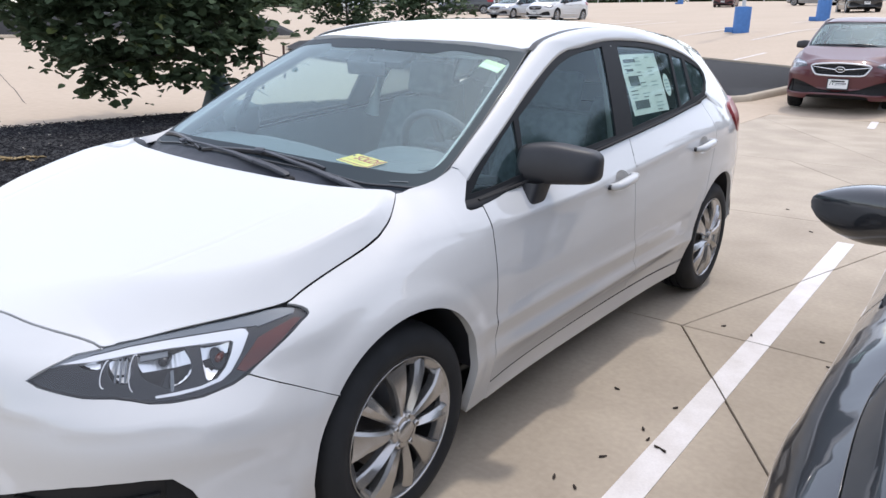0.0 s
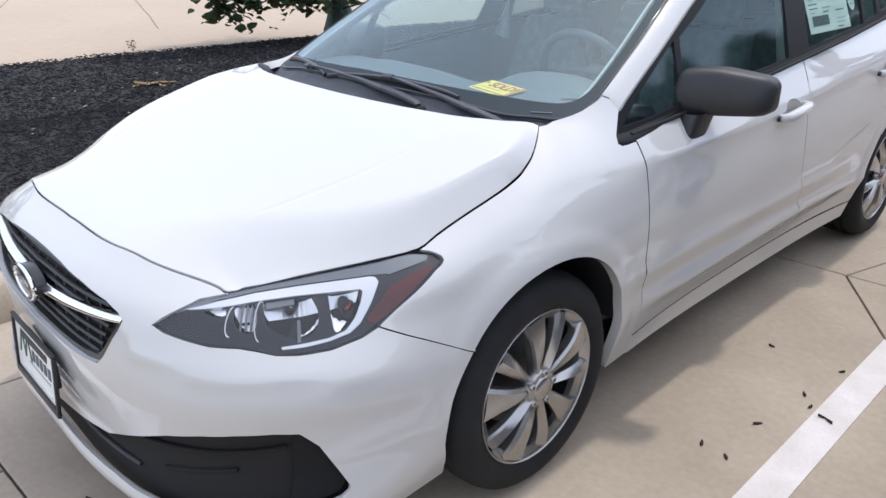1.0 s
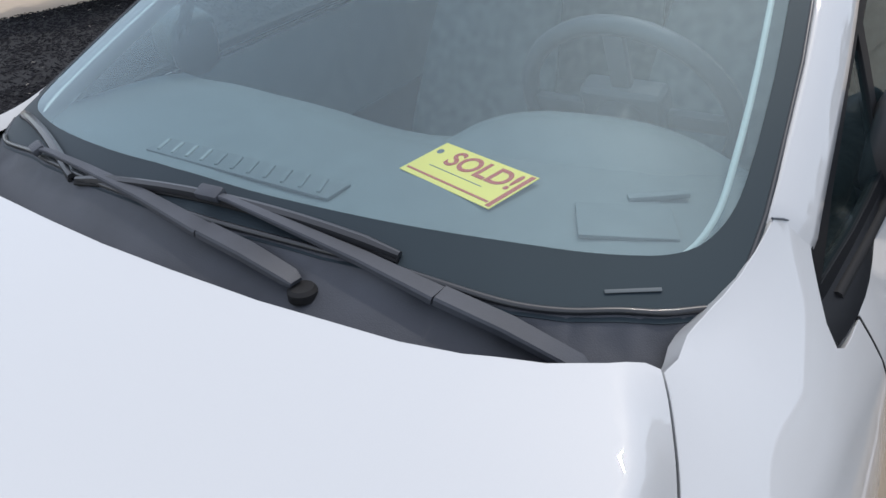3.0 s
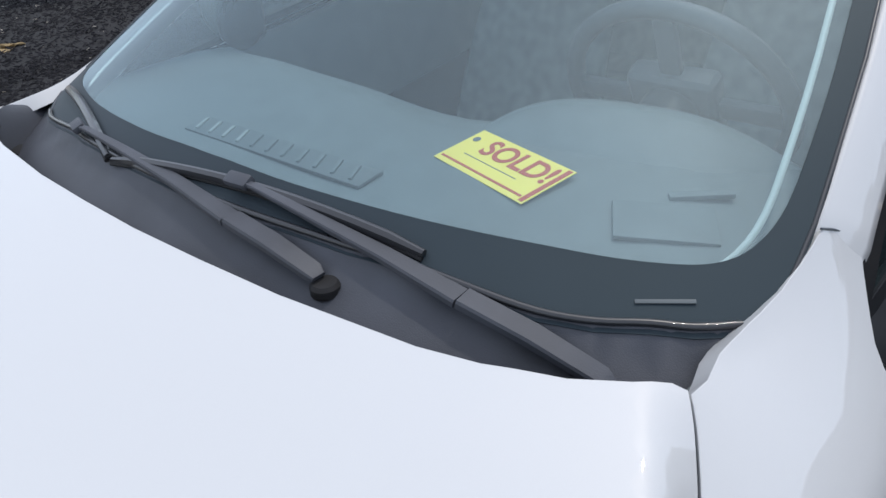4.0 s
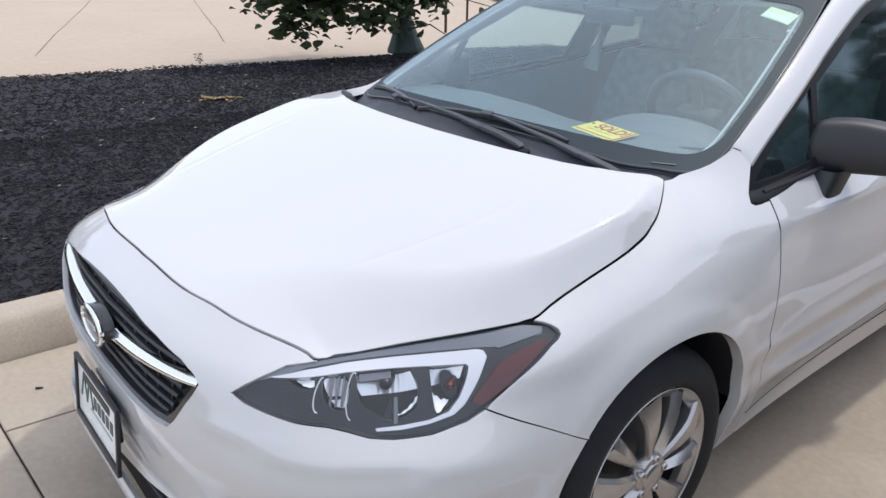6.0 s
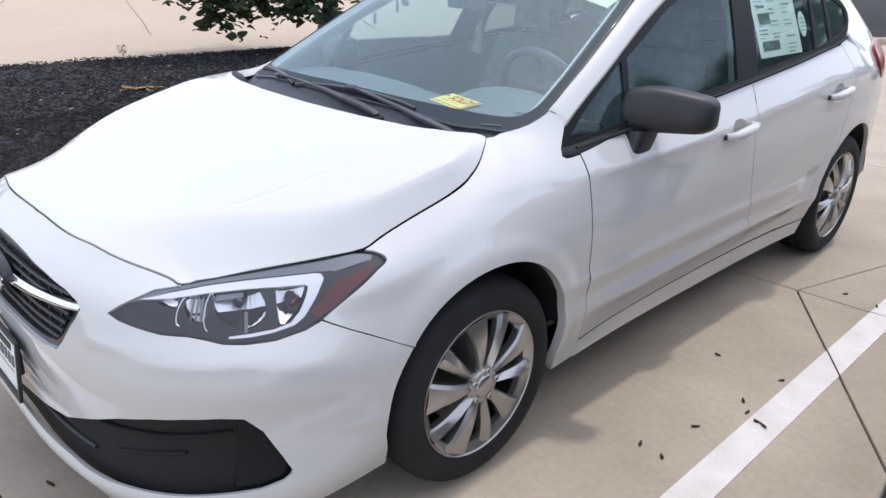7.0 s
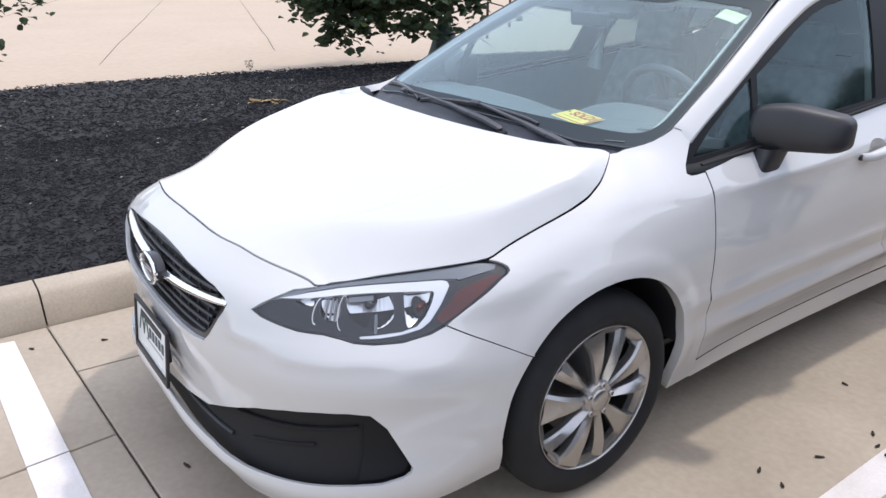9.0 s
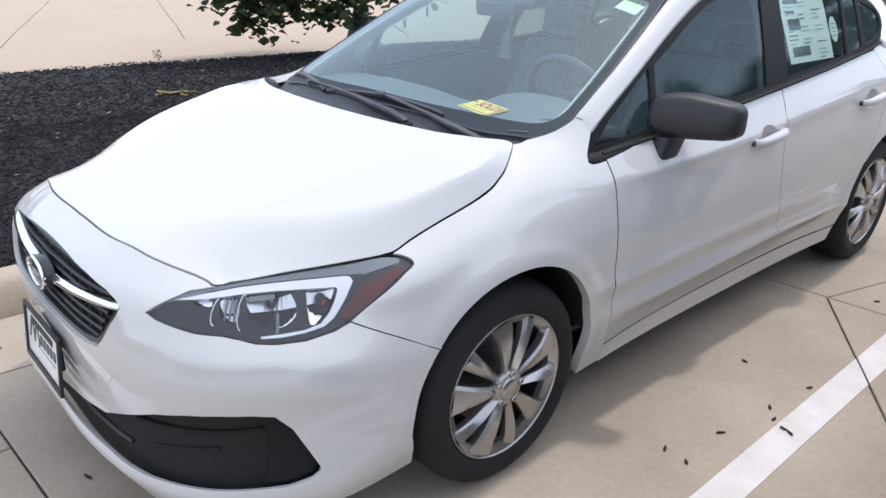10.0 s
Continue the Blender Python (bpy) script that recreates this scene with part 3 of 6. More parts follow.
HOOD_RIM = shell([e[0] for e in HOOD_EDGE], [e[1] for e in HOOD_EDGE])
SIDE_RIM = HOOD_RIM[27:]


RIDGE_Y, RIDGE_X = [-.60, -.46, -.33, -.16, .02, .12], [.43, .468, .50, .525, .55, .562]


def bonnet_z(x, y):
    """The bonnet's height: nearly flat between two faint ridges, then a crease and a facet down to the seam."""
    x = np.abs(x)
    mid = crom([-1.0, -0.87, -0.80, -0.70, -0.50, -0.25, 0.0, 0.25], [0.72, 0.782, 0.800, 0.821, 0.862, 0.917, 0.972, 1.012], y)
    yc = np.clip(y, -.68, SIDE_RIM[-1, 1])
    xe, ze = crom(SIDE_RIM[:, 1], SIDE_RIM[:, 0], yc), crom(SIDE_RIM[:, 1], SIDE_RIM[:, 2], yc)
    inner = crom(RIDGE_Y, RIDGE_X, y)
    over = x - inner
    flat = mid - .004 * (x / .7) ** 2 - .060 * .5 * (over + np.sqrt(over * over + .006 ** 2)) * np.clip((y + .72) / .3, 0, 1)
    flat = flat - .0022 * np.exp(-(over / .008) ** 2) * np.interp(y, [-.62, -.50, -.20, .0], [0, 1, .8, 0])
    xc = np.minimum(crom([-.68, -.6, -.5, -.4, -.3, -.2, -.1, 0, .085, .16], [.42, .49, .585, .655, .697, .716, .728, .737, .735, .716], y), xe - .030)
    zc = mid - .004 * (xc / .7) ** 2 - .060 * np.maximum(xc - inner, 0)
    facet = zc + (x - xc) / (xe - xc) * (ze - zc)
    edge = mid - .004 * (xe / .7) ** 2 - .060 * np.maximum(xe - inner, 0) - ze
    k = np.clip(np.minimum(np.interp(y, [-.65, -.45, -.25, -.1, .0, .1], [.060, .045, .024, .018, .028, .034]), .9 * edge), 1e-4, None)
    h = np.clip(.5 + .5 * (facet - flat) / k, 0, 1)
    return facet + (flat - facet) * h - k * h * (1 - h)


HOOD_OFF = HOOD_RIM[:, 2] - bonnet_z(HOOD_RIM[:, 0], HOOD_RIM[:, 1])
NOSE_X, NOSE_Y, NOSE_OFF = np.r_[HOOD_RIM[:28, 0], .64], np.r_[HOOD_RIM[:28, 1], -.60], np.r_[HOOD_OFF[:28], 0]


def hood_surface(x, y):
    x, y = np.asarray(x, float), np.asarray(y, float)
    q = np.minimum(np.abs(x), .64)
    fall = crom(NOSE_X, NOSE_OFF, q) * np.exp(-((y - crom(NOSE_X, NOSE_Y, q)) / .14) ** 2)
    return np.stack([x, y, bonnet_z(x, y) + fall], -1)


def screen_surface(x, y):
    x, y = np.asarray(x, float), np.asarray(y, float)
    return np.stack([x, y, screen_z(x, y)], -1)


def roof_surface(x, y):
    x, y = np.asarray(x, float), np.asarray(y, float)
    return np.stack([x, y, roof_z(x, y)], -1)


def window_surface(y, z):
    y, z = np.asarray(y, float), np.asarray(z, float)
    return np.stack([glass_x(y, z), y, z], -1)


def both_x(half):
    """A loop over the middle plane, from its half with x over 0."""
    half = [tuple(p) for p in half]
    return half + [(-x, y) for x, y in reversed(half) if abs(x) > 1e-6]


def pair(car, name, me, mat, label=""):
    """A part on the driver's side and its twin on the other."""
    a = part(name, me, mat, car, label)
    b = part(name, mirrored(me), mat, car, label)
    return a, b


def oval(cx, cy, rx, ry, n=28, power=2.0):
    out = []
    for i in range(n):
        a = 2 * math.pi * i / n
        c, s = math.cos(a), math.sin(a)
        out.append((cx + rx * math.copysign(abs(c) ** (2 / power), c), cy + ry * math.copysign(abs(s) ** (2 / power), s)))
    return out


GRILLE_HALF = [(S_NOSE, .750), (-1.40, .746), (-1.27, .738), (-1.165, .726), (-1.118, .712), (-1.100, .699), (-1.112, .675), (-1.165, .602), (-1.195, .574), (-1.26, .563), (S_NOSE, .556)]
INTAKE_HALF = [(S_NOSE, .324), (-1.374, .340), (-1.245, .356), (-1.13, .402), (-1.015, .446), (-.92, .470), (-.839, .481), (-.76, .484), (-.707, .478), (-.668, .437), (-.609, .324), (-.612, .312), (-.629, .301), (-.683, .289), (-.847, .283),
               (-1.046, .280), (-1.11, .284), (-1.18, .292), (-1.36, .294), (S_NOSE, .294)]


def crease_lines():
    out = []
    for dz in (-.035, -.012, 0, .009):
        out.append([(s, float(crom(STATIONS, RISE_KNEE, s)) + dz) for s in np.linspace(.52, 2.5, 40)])
    for z in (.340, .388, .398, .432, .45, .512, .545):
        out.append([(s, z) for s in np.linspace(.53, 2.27, 36)])
    return out


def body_panels(car):
    paint = WHITE_PAINT
    # bonnet
    rear = [(.676, .147), (.650, .125), (.603, .098), (.53, .072), (.464, .058), (.283, .040), (.14, .034), (0.0, .031)]
    edge = [(p[0] - (0.0020 if p[1] > -0.7 else 0), p[1] + (0.0008 if p[1] < -0.6 else 0)) for p in shell([e[0] for e in HOOD_EDGE], [e[1] for e in HOOD_EDGE])]
    loop = both_x(edge + rear)
    ridges = []
    for sgn in (1, -1):
        for back in (-.012, 0, .012):
            ridges.append([(sgn * (x - back), y) for x, y in zip(crom([-.4, -.3, -.2, -.1, 0, .085], [.655, .697, .716, .728, .737, .735], np.linspace(-.38, .06, 24)), np.linspace(-.38, .06, 24))])
        for back in (-.012, -.006, 0, .006, .012):
            ridges.append([(sgn * (crom(RIDGE_Y, RIDGE_X, y) + back), y) for y in np.linspace(-.60, .0, 40)])
    part("hood", sheet(hood_surface, loop, step=0.016, thick=0.016, creases=ridges), paint, car)
    part("hood_underside", sheet(lambda x, y: hood_surface(x, y) - (0, 0, 0.022), both_x([(x * .985, y + .010 if y < -.5 else y) for x, y in edge + rear]), step=0.06, thick=0), GAP_BLACK, car)
    # nose and bumper
    half = [(s, z - .0032) for s, z in HOOD_EDGE[:28]] + [tuple(p) for p in reversed(LAMP_TOP[:5])] + [tuple(p) for p in reversed(LAMP_LOW[1:-1])] + \
           [(-.505, .6695), (-.399, .6165), (-.279, .551)] + arch_line(*FRONT_ARCH, 142.5, 182, 8) + [(-.343, .26), (-.335, .200), (-.40, .198), (-.62, .196), (-.92, .192), (-1.045, .192), (-1.072, .201), (-1.098, .243), (-1.15, .258), (-1.30, .266), (S_NOSE, .268)]
    part("front_bumper", sheet(shell, both_ways(half), [both_ways(GRILLE_HALF), both_ways(INTAKE_HALF)], step=0.024, thick=0.012), paint, car)
    # fenders
    top = HOOD_EDGE[39:]
    fender = [(-.276, .553), (-.396, .6195), (-.501, .6725), (-.441, .7035), (-.343, .7545), (-.320, .7640), (-.3105, .7705), (-.3095, .7775), (-.3175, .7835), (-.330, .7880), (-.345, .7905)] + [(s, z - .0014) for s, z in top[1:]] + \
             [(.179, .974), (.214, .978), (.249, .980), (.284, .984), (.319, .991), (.358, 1.003), (.405, 1.020), (.444, .994), (.405, .958), (.370, .928), (.358, .909), (.372, .902), (.40, .901), (.434, .903), (.434, .835), (.446, .569), (.472, .42), (.496, .30), (.503, .262), (.504, .195), (.372, .198), (.366, .26)] + \
             arch_line(*FRONT_ARCH, 2, 141, 26)
    knee = [[(s, float(crom(STATIONS, RISE_KNEE, s)) + dz) for s in np.linspace(-.22, .44, 24)] for dz in (-.009, 0, .009)]
    pair(car, "fender", sheet(shell, fender, step=0.022, thick=0.03, creases=knee), paint)
    # doors
    front = [(.440, .906), (.440, .835), (.452, .569), (.478, .42), (.502, .30), (.510, .264), (.80, .264), (1.10, .266), (1.40, .268), (1.690, .270), (1.655, .36), (1.600, .48), (1.557, .60), (1.535, .70), (1.529, .80), (1.532, .90), (1.573, 1.001),
             (1.10, .966), (.691, .933)]
    rear_door = [(1.579, 1.002), (1.538, .90), (1.535, .80), (1.541, .70), (1.563, .60), (1.606, .48), (1.661, .36), (1.696, .270), (1.90, .272), (2.10, .274), (2.304, .277), (2.306, .33), (2.308, .389), (2.335, .475), (2.372, .555), (2.42, .64), (2.475, .80), (2.51, .92), (2.522, 1.0),
                 (2.505, 1.078), (2.30, 1.062), (2.00, 1.036)]
    for name, lp, hy, hz in (("front_door", front, 1.38, .847), ("rear_door", rear_door, 2.32, .888)):
        dish = oval(hy + .006, hz - .002, .062, .043, 26, 2.2)
        doors = pair(car, name, sheet(shell, lp, [dish], step=0.026, thick=0.004, creases=crease_lines()), paint)
        base = shell(hy, hz)
        handle = rod([(base[0] - .004, hy - .096, hz - .011), (base[0] + .012, hy - .094, hz - .011), (base[0] + .026, hy - .080, hz - .008), (base[0] + .033, hy - .04, hz - .001), (base[0] + .033, hy + .04, hz + .006), (base[0] + .026, hy + .084, hz + .010), (base[0] + .004, hy + .100, hz + .010)],
                     [.013, .0165, .019, .0205, .0205, .018, .013], 14, True, 0.9)
        def bowl(s, z, hy=hy, hz=hz):
            r2 = ((s - hy - .006) / .062) ** 2 + ((z - hz + .002) / .043) ** 2
            return shell(s, z, -.001 - .026 * np.clip(1 - r2, 0, 1) ** .8)
        cup = sheet(bowl, oval(hy + .006, hz - .002, .0625, .0435, 26, 2.2), step=0.009, thick=0.0)
        foot = rod([(base[0] - .010, hy - .104, hz - .012), (base[0] + .008, hy - .1045, hz - .012)], [.0135, .0115], 14, True, 0.9)
        for d, flip in zip(doors, (False, True)):
            part("handle_cup", mirrored(cup) if flip else cup, paint, d)
            part("door_handle", mirrored(handle) if flip else handle, paint, d)
            part("handle_gasket", mirrored(foot) if flip else foot, BLACK_PLASTIC, d)
    # sills, quarters, tail
    sill = [(.508, .256), (1.10, .259), (1.67, .263), (2.302, .270), (2.302, .23), (2.300, .19), (1.40, .185), (.508, .188)]
    pair(car, "rocker_panel", sheet(shell, sill, step=0.03, thick=0.02), paint)
    # thin black rod under the doors, put in for the gap's shade
    pair(car, "sill_gap_shade", rod([tuple(shell(s, .2600 + .0075 * (s - .51) / 1.8, -.0015)) for s in np.linspace(.51, 2.30, 40)], .0026, 6), GAP_BLACK)
    # black rod sunk in the front door seam, standing in for its shade
    gap = [tuple(shell(np.interp(z, [.42, .569, .835, .903], [.475, .449, .437, .437]), z, -.004)) for z in np.linspace(.45, .903, 50)]
    pair(car, "door_gap_shade", rod(gap, .0040, 6), GAP_BLACK)
    tail = smooth_loop([(2.925, 1.030), (3.00, 1.052), (3.20, 1.056), (3.42, 1.05), (3.55, .99), (3.42, .91), (3.15, .875), (3.00, .888), (2.925, .940), (2.900, .985)], per=4)
    quarter = [(2.511, 1.079), (2.528, 1.0), (2.516, .92), (2.481, .80), (2.426, .64), (2.40, .58)] + arch_line(*REAR_ARCH, 138, 2, 24) + \
              [(3.04, .24), (3.30, .25), (3.60, .25), (S_TAIL, .25), (S_TAIL, 1.065), (3.60, 1.065), (3.10, 1.065), (2.80, 1.068), (2.66, 1.086), (2.592, 1.110)]
    pair(car, "quarter_panel", sheet(shell, quarter, [tail], step=0.032, thick=0.02), paint)
    pair(car, "tail_light", sheet(lambda s, z: shell(s, z, .020 * np.clip((z - .87) / .12, 0, 1)), tail, step=0.02, thick=0.06), TAIL_RED)
    # roof
    roof = [(0, .922), (.25, .948), (.473, .990), (.560, 1.024), (.572, 1.06), (.566, 1.15), (.552, 1.3), (.535, 1.6), (.528, 2.2), (.526, 2.8), (.512, 3.1), (.500, 3.17), (.465, 3.25), (.25, 3.275), (0, 3.28)]
    part("roof", sheet(roof_surface, both_x(roof), step=0.024, thick=0.02), paint, car)
    # frame round the side windows: from their edge up to the roof
    low = np.array([(.372, .926), (.440, .988), (.655, 1.106), (.924, 1.242), (1.188, 1.345), (1.385, 1.370), (1.662, 1.394), (2.069, 1.378), (2.38, 1.331), (2.56, 1.277), (2.648, 1.217), (2.650, 1.168), (2.590, 1.108), (2.75, 1.083), (2.95, 1.083), (3.12, 1.083), (3.40, 1.083)])
    high = np.array([(.704, .345, 1.000), (.704, .402, 1.027), (.679, .607, 1.136), (.625, .900, 1.290), (.594, 1.050, 1.360), (.581, 1.15, 1.396), (.563, 1.40, 1.432), (.545, 1.75, 1.445), (.540, 2.20, 1.434), (.535, 2.50, 1.413), (.532, 2.66, 1.395),
                     (.529, 2.80, 1.3752), (.525, 2.92, 1.3546), (.521, 3.02, 1.3361), (.515, 3.10, 1.3214), (.503, 3.17, 1.3090), (.47, 3.25, 1.2960)])
    k = np.arange(len(low), dtype=float)
    us = np.linspace(0, len(low) - 1, 130)
    rows = []
    for u in us:
        y, z = crom(k, low[:, 0], u), crom(k, low[:, 1], u)
        x = glass_x(y, z) + .010 if y < 2.6 else (1 - min(1, (y - 2.6) / .2)) * (glass_x(y, z) + .01) + min(1, (y - 2.6) / .2) * shell(y, z)[0]
        a = np.array([x, y, z], float)
        if y > 2.8:
            a = np.array(shell(y, z), float)
        b = np.array([crom(k, high[:, i], u) for i in range(3)])
        d = b - a
        out = np.array([d[2], 0, -d[0]])
        out /= np.linalg.norm(out)
        bulge = float(np.interp(u, [0, 1, 2.5, 8, 10, 11.5, 16], [.0, .05, .115, .10, .05, .012, .004])) * np.linalg.norm(d)
        a = a - out * (.006 if u < .9 else 0)
        b = b - out * (.006 if u < .9 else 0)
        row = [a + (-.02, 0, 0)]
        for v in np.linspace(0, 1, 9):
            row.append(a + d * v + out * bulge * 4 * (v * (1 - v)) * (0.7 + 0.3 * v))
        row.append(b + (-.004, 0, -.02))
        if u > 12:
            # the rear pillar flows on from the quarter panel
            z0 = z + (1.035 - z) * min(1, (u - 12) / 1.2)
            p0, under = np.array(shell(y, z0, .0015)), np.array(shell(y, z0 - .03, .0015))
            size = np.linalg.norm(b - p0)
            m0 = (p0 - under) / np.linalg.norm(p0 - under) * size
            m1 = np.array([-.62, 0, .70]) * size
            flow = [np.array(shell(y, z0 - .02, -.004))]
            for v in np.linspace(0, 1, 9):
                v2, v3 = v * v, v ** 3
                flow.append((2 * v3 - 3 * v2 + 1) * p0 + (v3 - 2 * v2 + v) * m0 + (3 * v2 - 2 * v3) * b + (v3 - v2) * m1)
            f = min(1, (u - 12) / .8)
            f = f * f * (3 - 2 * f)
            row = [p + (q - p) * f for p, q in zip(row, flow)] + row[-1:]
        rows.append(row)
    pair(car, "side_frame", grid_mesh(rows, flip=True), paint)
    ditch = [[(b[0] + .004, b[1], b[2] + .001), (b[0] - .019, b[1], b[2] + .004)] for b in ([float(crom(k, high[:, i], u)) for i in range(3)] for u in np.linspace(4.0, 8.0, 24))]
    pair(car, "roof_ditch", grid_mesh(ditch), BLACK_PLASTIC)
    # tailgate and rear window
    def gate(v, w):
        a = np.stack([v * .50, 3.25 - .08 * np.abs(v) ** 2, roof_z(v * .50, 3.22) - .012], -1)
        b = np.stack([v * .62, 3.455 - .10 * np.abs(v) ** 3, np.full_like(v, 1.06)], -1)
        p = a + (b - a) * w[..., None]
        p[..., 1] += .05 * w * (1 - w)
        return p
    vv, ww = np.meshgrid(np.linspace(-1, 1, 21), np.linspace(0, 1, 9), indexing="ij")
    part("tailgate_window", grid_mesh(gate(vv, ww), flip=True), BLACK_GLOSS, car)
    spoiler = [[(x, 3.19 + dy - .12 * abs(x) ** 2, roof_z(x, 3.19 + dy - .12 * abs(x) ** 2) + dz) for dy, dz in ((-.12, -.005), (.0, -.003), (.085, -.003), (.092, -.012), (.05, -.030), (-.10, -.03))] for x in np.linspace(-.485, .485, 15)]
    part("roof_spoiler", grid_mesh(spoiler, closed_v=True), paint, car)
    # dark inner body, floor and wheel liners
    s_all = np.linspace(2 * S_NOSE - S_TAIL, S_TAIL, 150)
    rows = [[tuple(shell(s, z, -.035)) for z in np.linspace(.25, float(section(s if s > S_NOSE else 2 * S_NOSE - s)[1][-2]) - .02, 8)] for s in s_all]
    groups, last = [], None
    for r, s in zip(rows, s_all):
        q = s if s > S_NOSE else 2 * S_NOSE - s
        if any(abs(q - c) < .385 for c in (.01, 2.67)):
            last = None
            continue
        if last is None:
            groups.append([])
        groups[-1].append(r)
        last = s
    part("inner_body", joined(*[grid_mesh(g, flip=True) for g in groups if len(g) > 1]), GAP_BLACK, car)
    part("floor_pan", box(1.30, 4.1, .06, pose(0, 1.28, .23), .02), GAP_BLACK, car)
    pair(car, "sill_box", box(.16, 1.86, .06, pose(.695, 1.335, .25), .02), GAP_BLACK)
    for cx, cz, r in (FRONT_ARCH, REAR_ARCH):
        line = arch_line(cx, cz, r + .008, 6, 178, 28)
        rows = [[(x, y, z) for x in (.855, .82, .70, .55)] for y, z in line]
        wall = [[(.55, cx + (y - cx) * f, cz + (z - cz) * f) for f in (1.0, .5, .02)] for y, z in line]
        pair(car, "wheel_liner", joined(grid_mesh(rows), grid_mesh(wall)), BLACK_PLASTIC)


def glazing(car):
    half = [(0, .100), (.15, .106), (.30, .124), (.36, .136), (.46, .151), (.525, .165), (.575, .186), (.62, .214), (.655, .234), (.690, .262), (.707, .32), (.7055, .38), (.699, .44), (.676, .60), (.619, .892), (.585, 1.018), (.56, 1.016), (.473, .980), (.25, .938), (0, .912)]
    clear = [(0, .163), (.173, .168), (.36, .196), (.53, .247), (.62, .290), (.658, .325), (.675, .375), (.674, .441), (.652, .60), (.597, .865), (.572, .930), (.545, .945), (.45, .925), (.33, .905), (.27, .86), (.14, .845), (0, .845)]
    clear = [tuple(q) for q in smooth_loop(clear, closed=False, per=5)]
    part("windshield", sheet(screen_surface, both_x(half), step=0.05, thick=0.005), SCREEN_GLASS, car).visible_shadow = False
    part("windshield_border", sheet(screen_surface, both_x([(x * 1.006, y) for x, y in half]), [both_x(clear)], step=0.03, thick=0.001, lift=0.0015), FRIT, car)
    cowl_rear = [(.690, .268), (.655, .240), (.62, .220), (.575, .192), (.525, .171), (.46, .157), (.36, .142), (.30, .130), (.15, .112), (0, .106)]
    cowl = [(0, .008), (.283, .022), (.464, .043), (.60, .085), (.655, .132), (.680, .180), (.694, .235)] + cowl_rear
    def cowl_surface(x, y):
        rear = np.interp(np.abs(x), [q[0] for q in cowl_rear[::-1]], [q[1] for q in cowl_rear[::-1]])
        back = np.clip(rear - y, 0, .2)
        return screen_surface(x, y) + np.stack([x * 0, x * 0, .004 - .10 * back - .010 * np.clip(back / .02, 0, 1)], -1)
    part("cowl_panel", sheet(cowl_surface, both_x(cowl), step=0.02, thick=0.012), COWL_PLASTIC, car)
    lip = [q for q in smooth_loop(both_x(cowl_rear), closed=False, per=4) if q[0] > -.58]
    part("cowl_lip", rod([(x, y, float(screen_z(x, y)) + .0055) for x, y in lip], .0042, 8), BLACK_GLOSS, car, "shiny black rubber lip")
    part("number_strip", box(.058, .0045, .0015, Matrix.Translation(Vector(screen_surface(np.float64(.622), np.float64(.247))) + Vector((0, 0, .0032))) @ pose(0, 0, 0, 28, 0, 34), .0005), TRIM_GREY_DARK, car, "grey strip with unreadable print")
    cap = [[(-.585 - .120 * f - .02 * v, .085 + .135 * f + .045 * v, float(screen_z(-.585 - .105 * f, .085 + .135 * f)) - .010 + .034 * math.sin(f * 2.6) * (1 - .4 * v) - .012 * v) for v in np.linspace(-1, 1, 7)] for f in np.linspace(0, 1, 9)]
    part("cowl_end_cap", grid_mesh(cap, flip=True), COWL_PLASTIC, car)
    for s in (1, -1):
        edge = [(s * x, y, float(screen_z(x, y)) + .001) for x, y in ((.692, .262), (.702, .286), (.7085, .31), (.7075, .36), (.7055, .40), (.698, .46), (.679, .60), (.651, .75), (.622, .892), (.588, 1.022))]
        part("windshield_moulding", rod(edge, .0026, 8), BLACK_GLOSS, car)
    # side windows: black surround with panes let into it
    outer = [(.361, .911), (.374, .931), (.440, .988), (.512, 1.029), (.655, 1.106), (.842, 1.203), (.93, 1.243), (1.05, 1.300), (1.165, 1.340), (1.21, 1.348), (1.27, 1.355), (1.365, 1.368), (1.46, 1.380), (1.555, 1.390), (1.75, 1.394), (1.945, 1.386), (2.13, 1.370), (2.302, 1.347), (2.43, 1.318), (2.529, 1.290),
             (2.61, 1.255), (2.650, 1.218), (2.652, 1.175), (2.583, 1.110), (2.40, 1.080), (2.196, 1.052), (1.90, 1.028), (1.622, 1.006), (1.435, .991), (1.20, .974), (.691, .934), (.53, .919), (.40, .910)]
    quarter_light = [(.425, .936), (.52, 1.006), (.66, 1.088), (.752, 1.136), (.714, .960), (.56, .943)]
    front = [(.735, .962), (.785, 1.142), (.92, 1.202), (1.045, 1.262), (1.161, 1.306), (1.27, 1.334), (1.385, 1.352), (1.560, 1.368), (1.505, 1.177), (1.460, 1.014), (1.20, .998)]
    rear = [(1.632, 1.030), (1.668, 1.20), (1.702, 1.370), (1.925, 1.362), (2.06, 1.350), (2.238, 1.326), (2.216, 1.20), (2.196, 1.076), (1.879, 1.050)]
    fixed = [(2.220, 1.080), (2.264, 1.318), (2.384, 1.301), (2.366, 1.101)]
    small = [(2.412, 1.108), (2.416, 1.294), (2.509, 1.270), (2.595, 1.241), (2.622, 1.205), (2.622, 1.178), (2.563, 1.126)]
    holes = [quarter_light, front, rear, fixed, small]
    pair(car, "window_surround", sheet(window_surface, outer, holes, step=0.035, thick=0.014, lift=0.006), TRIM_BLACK)
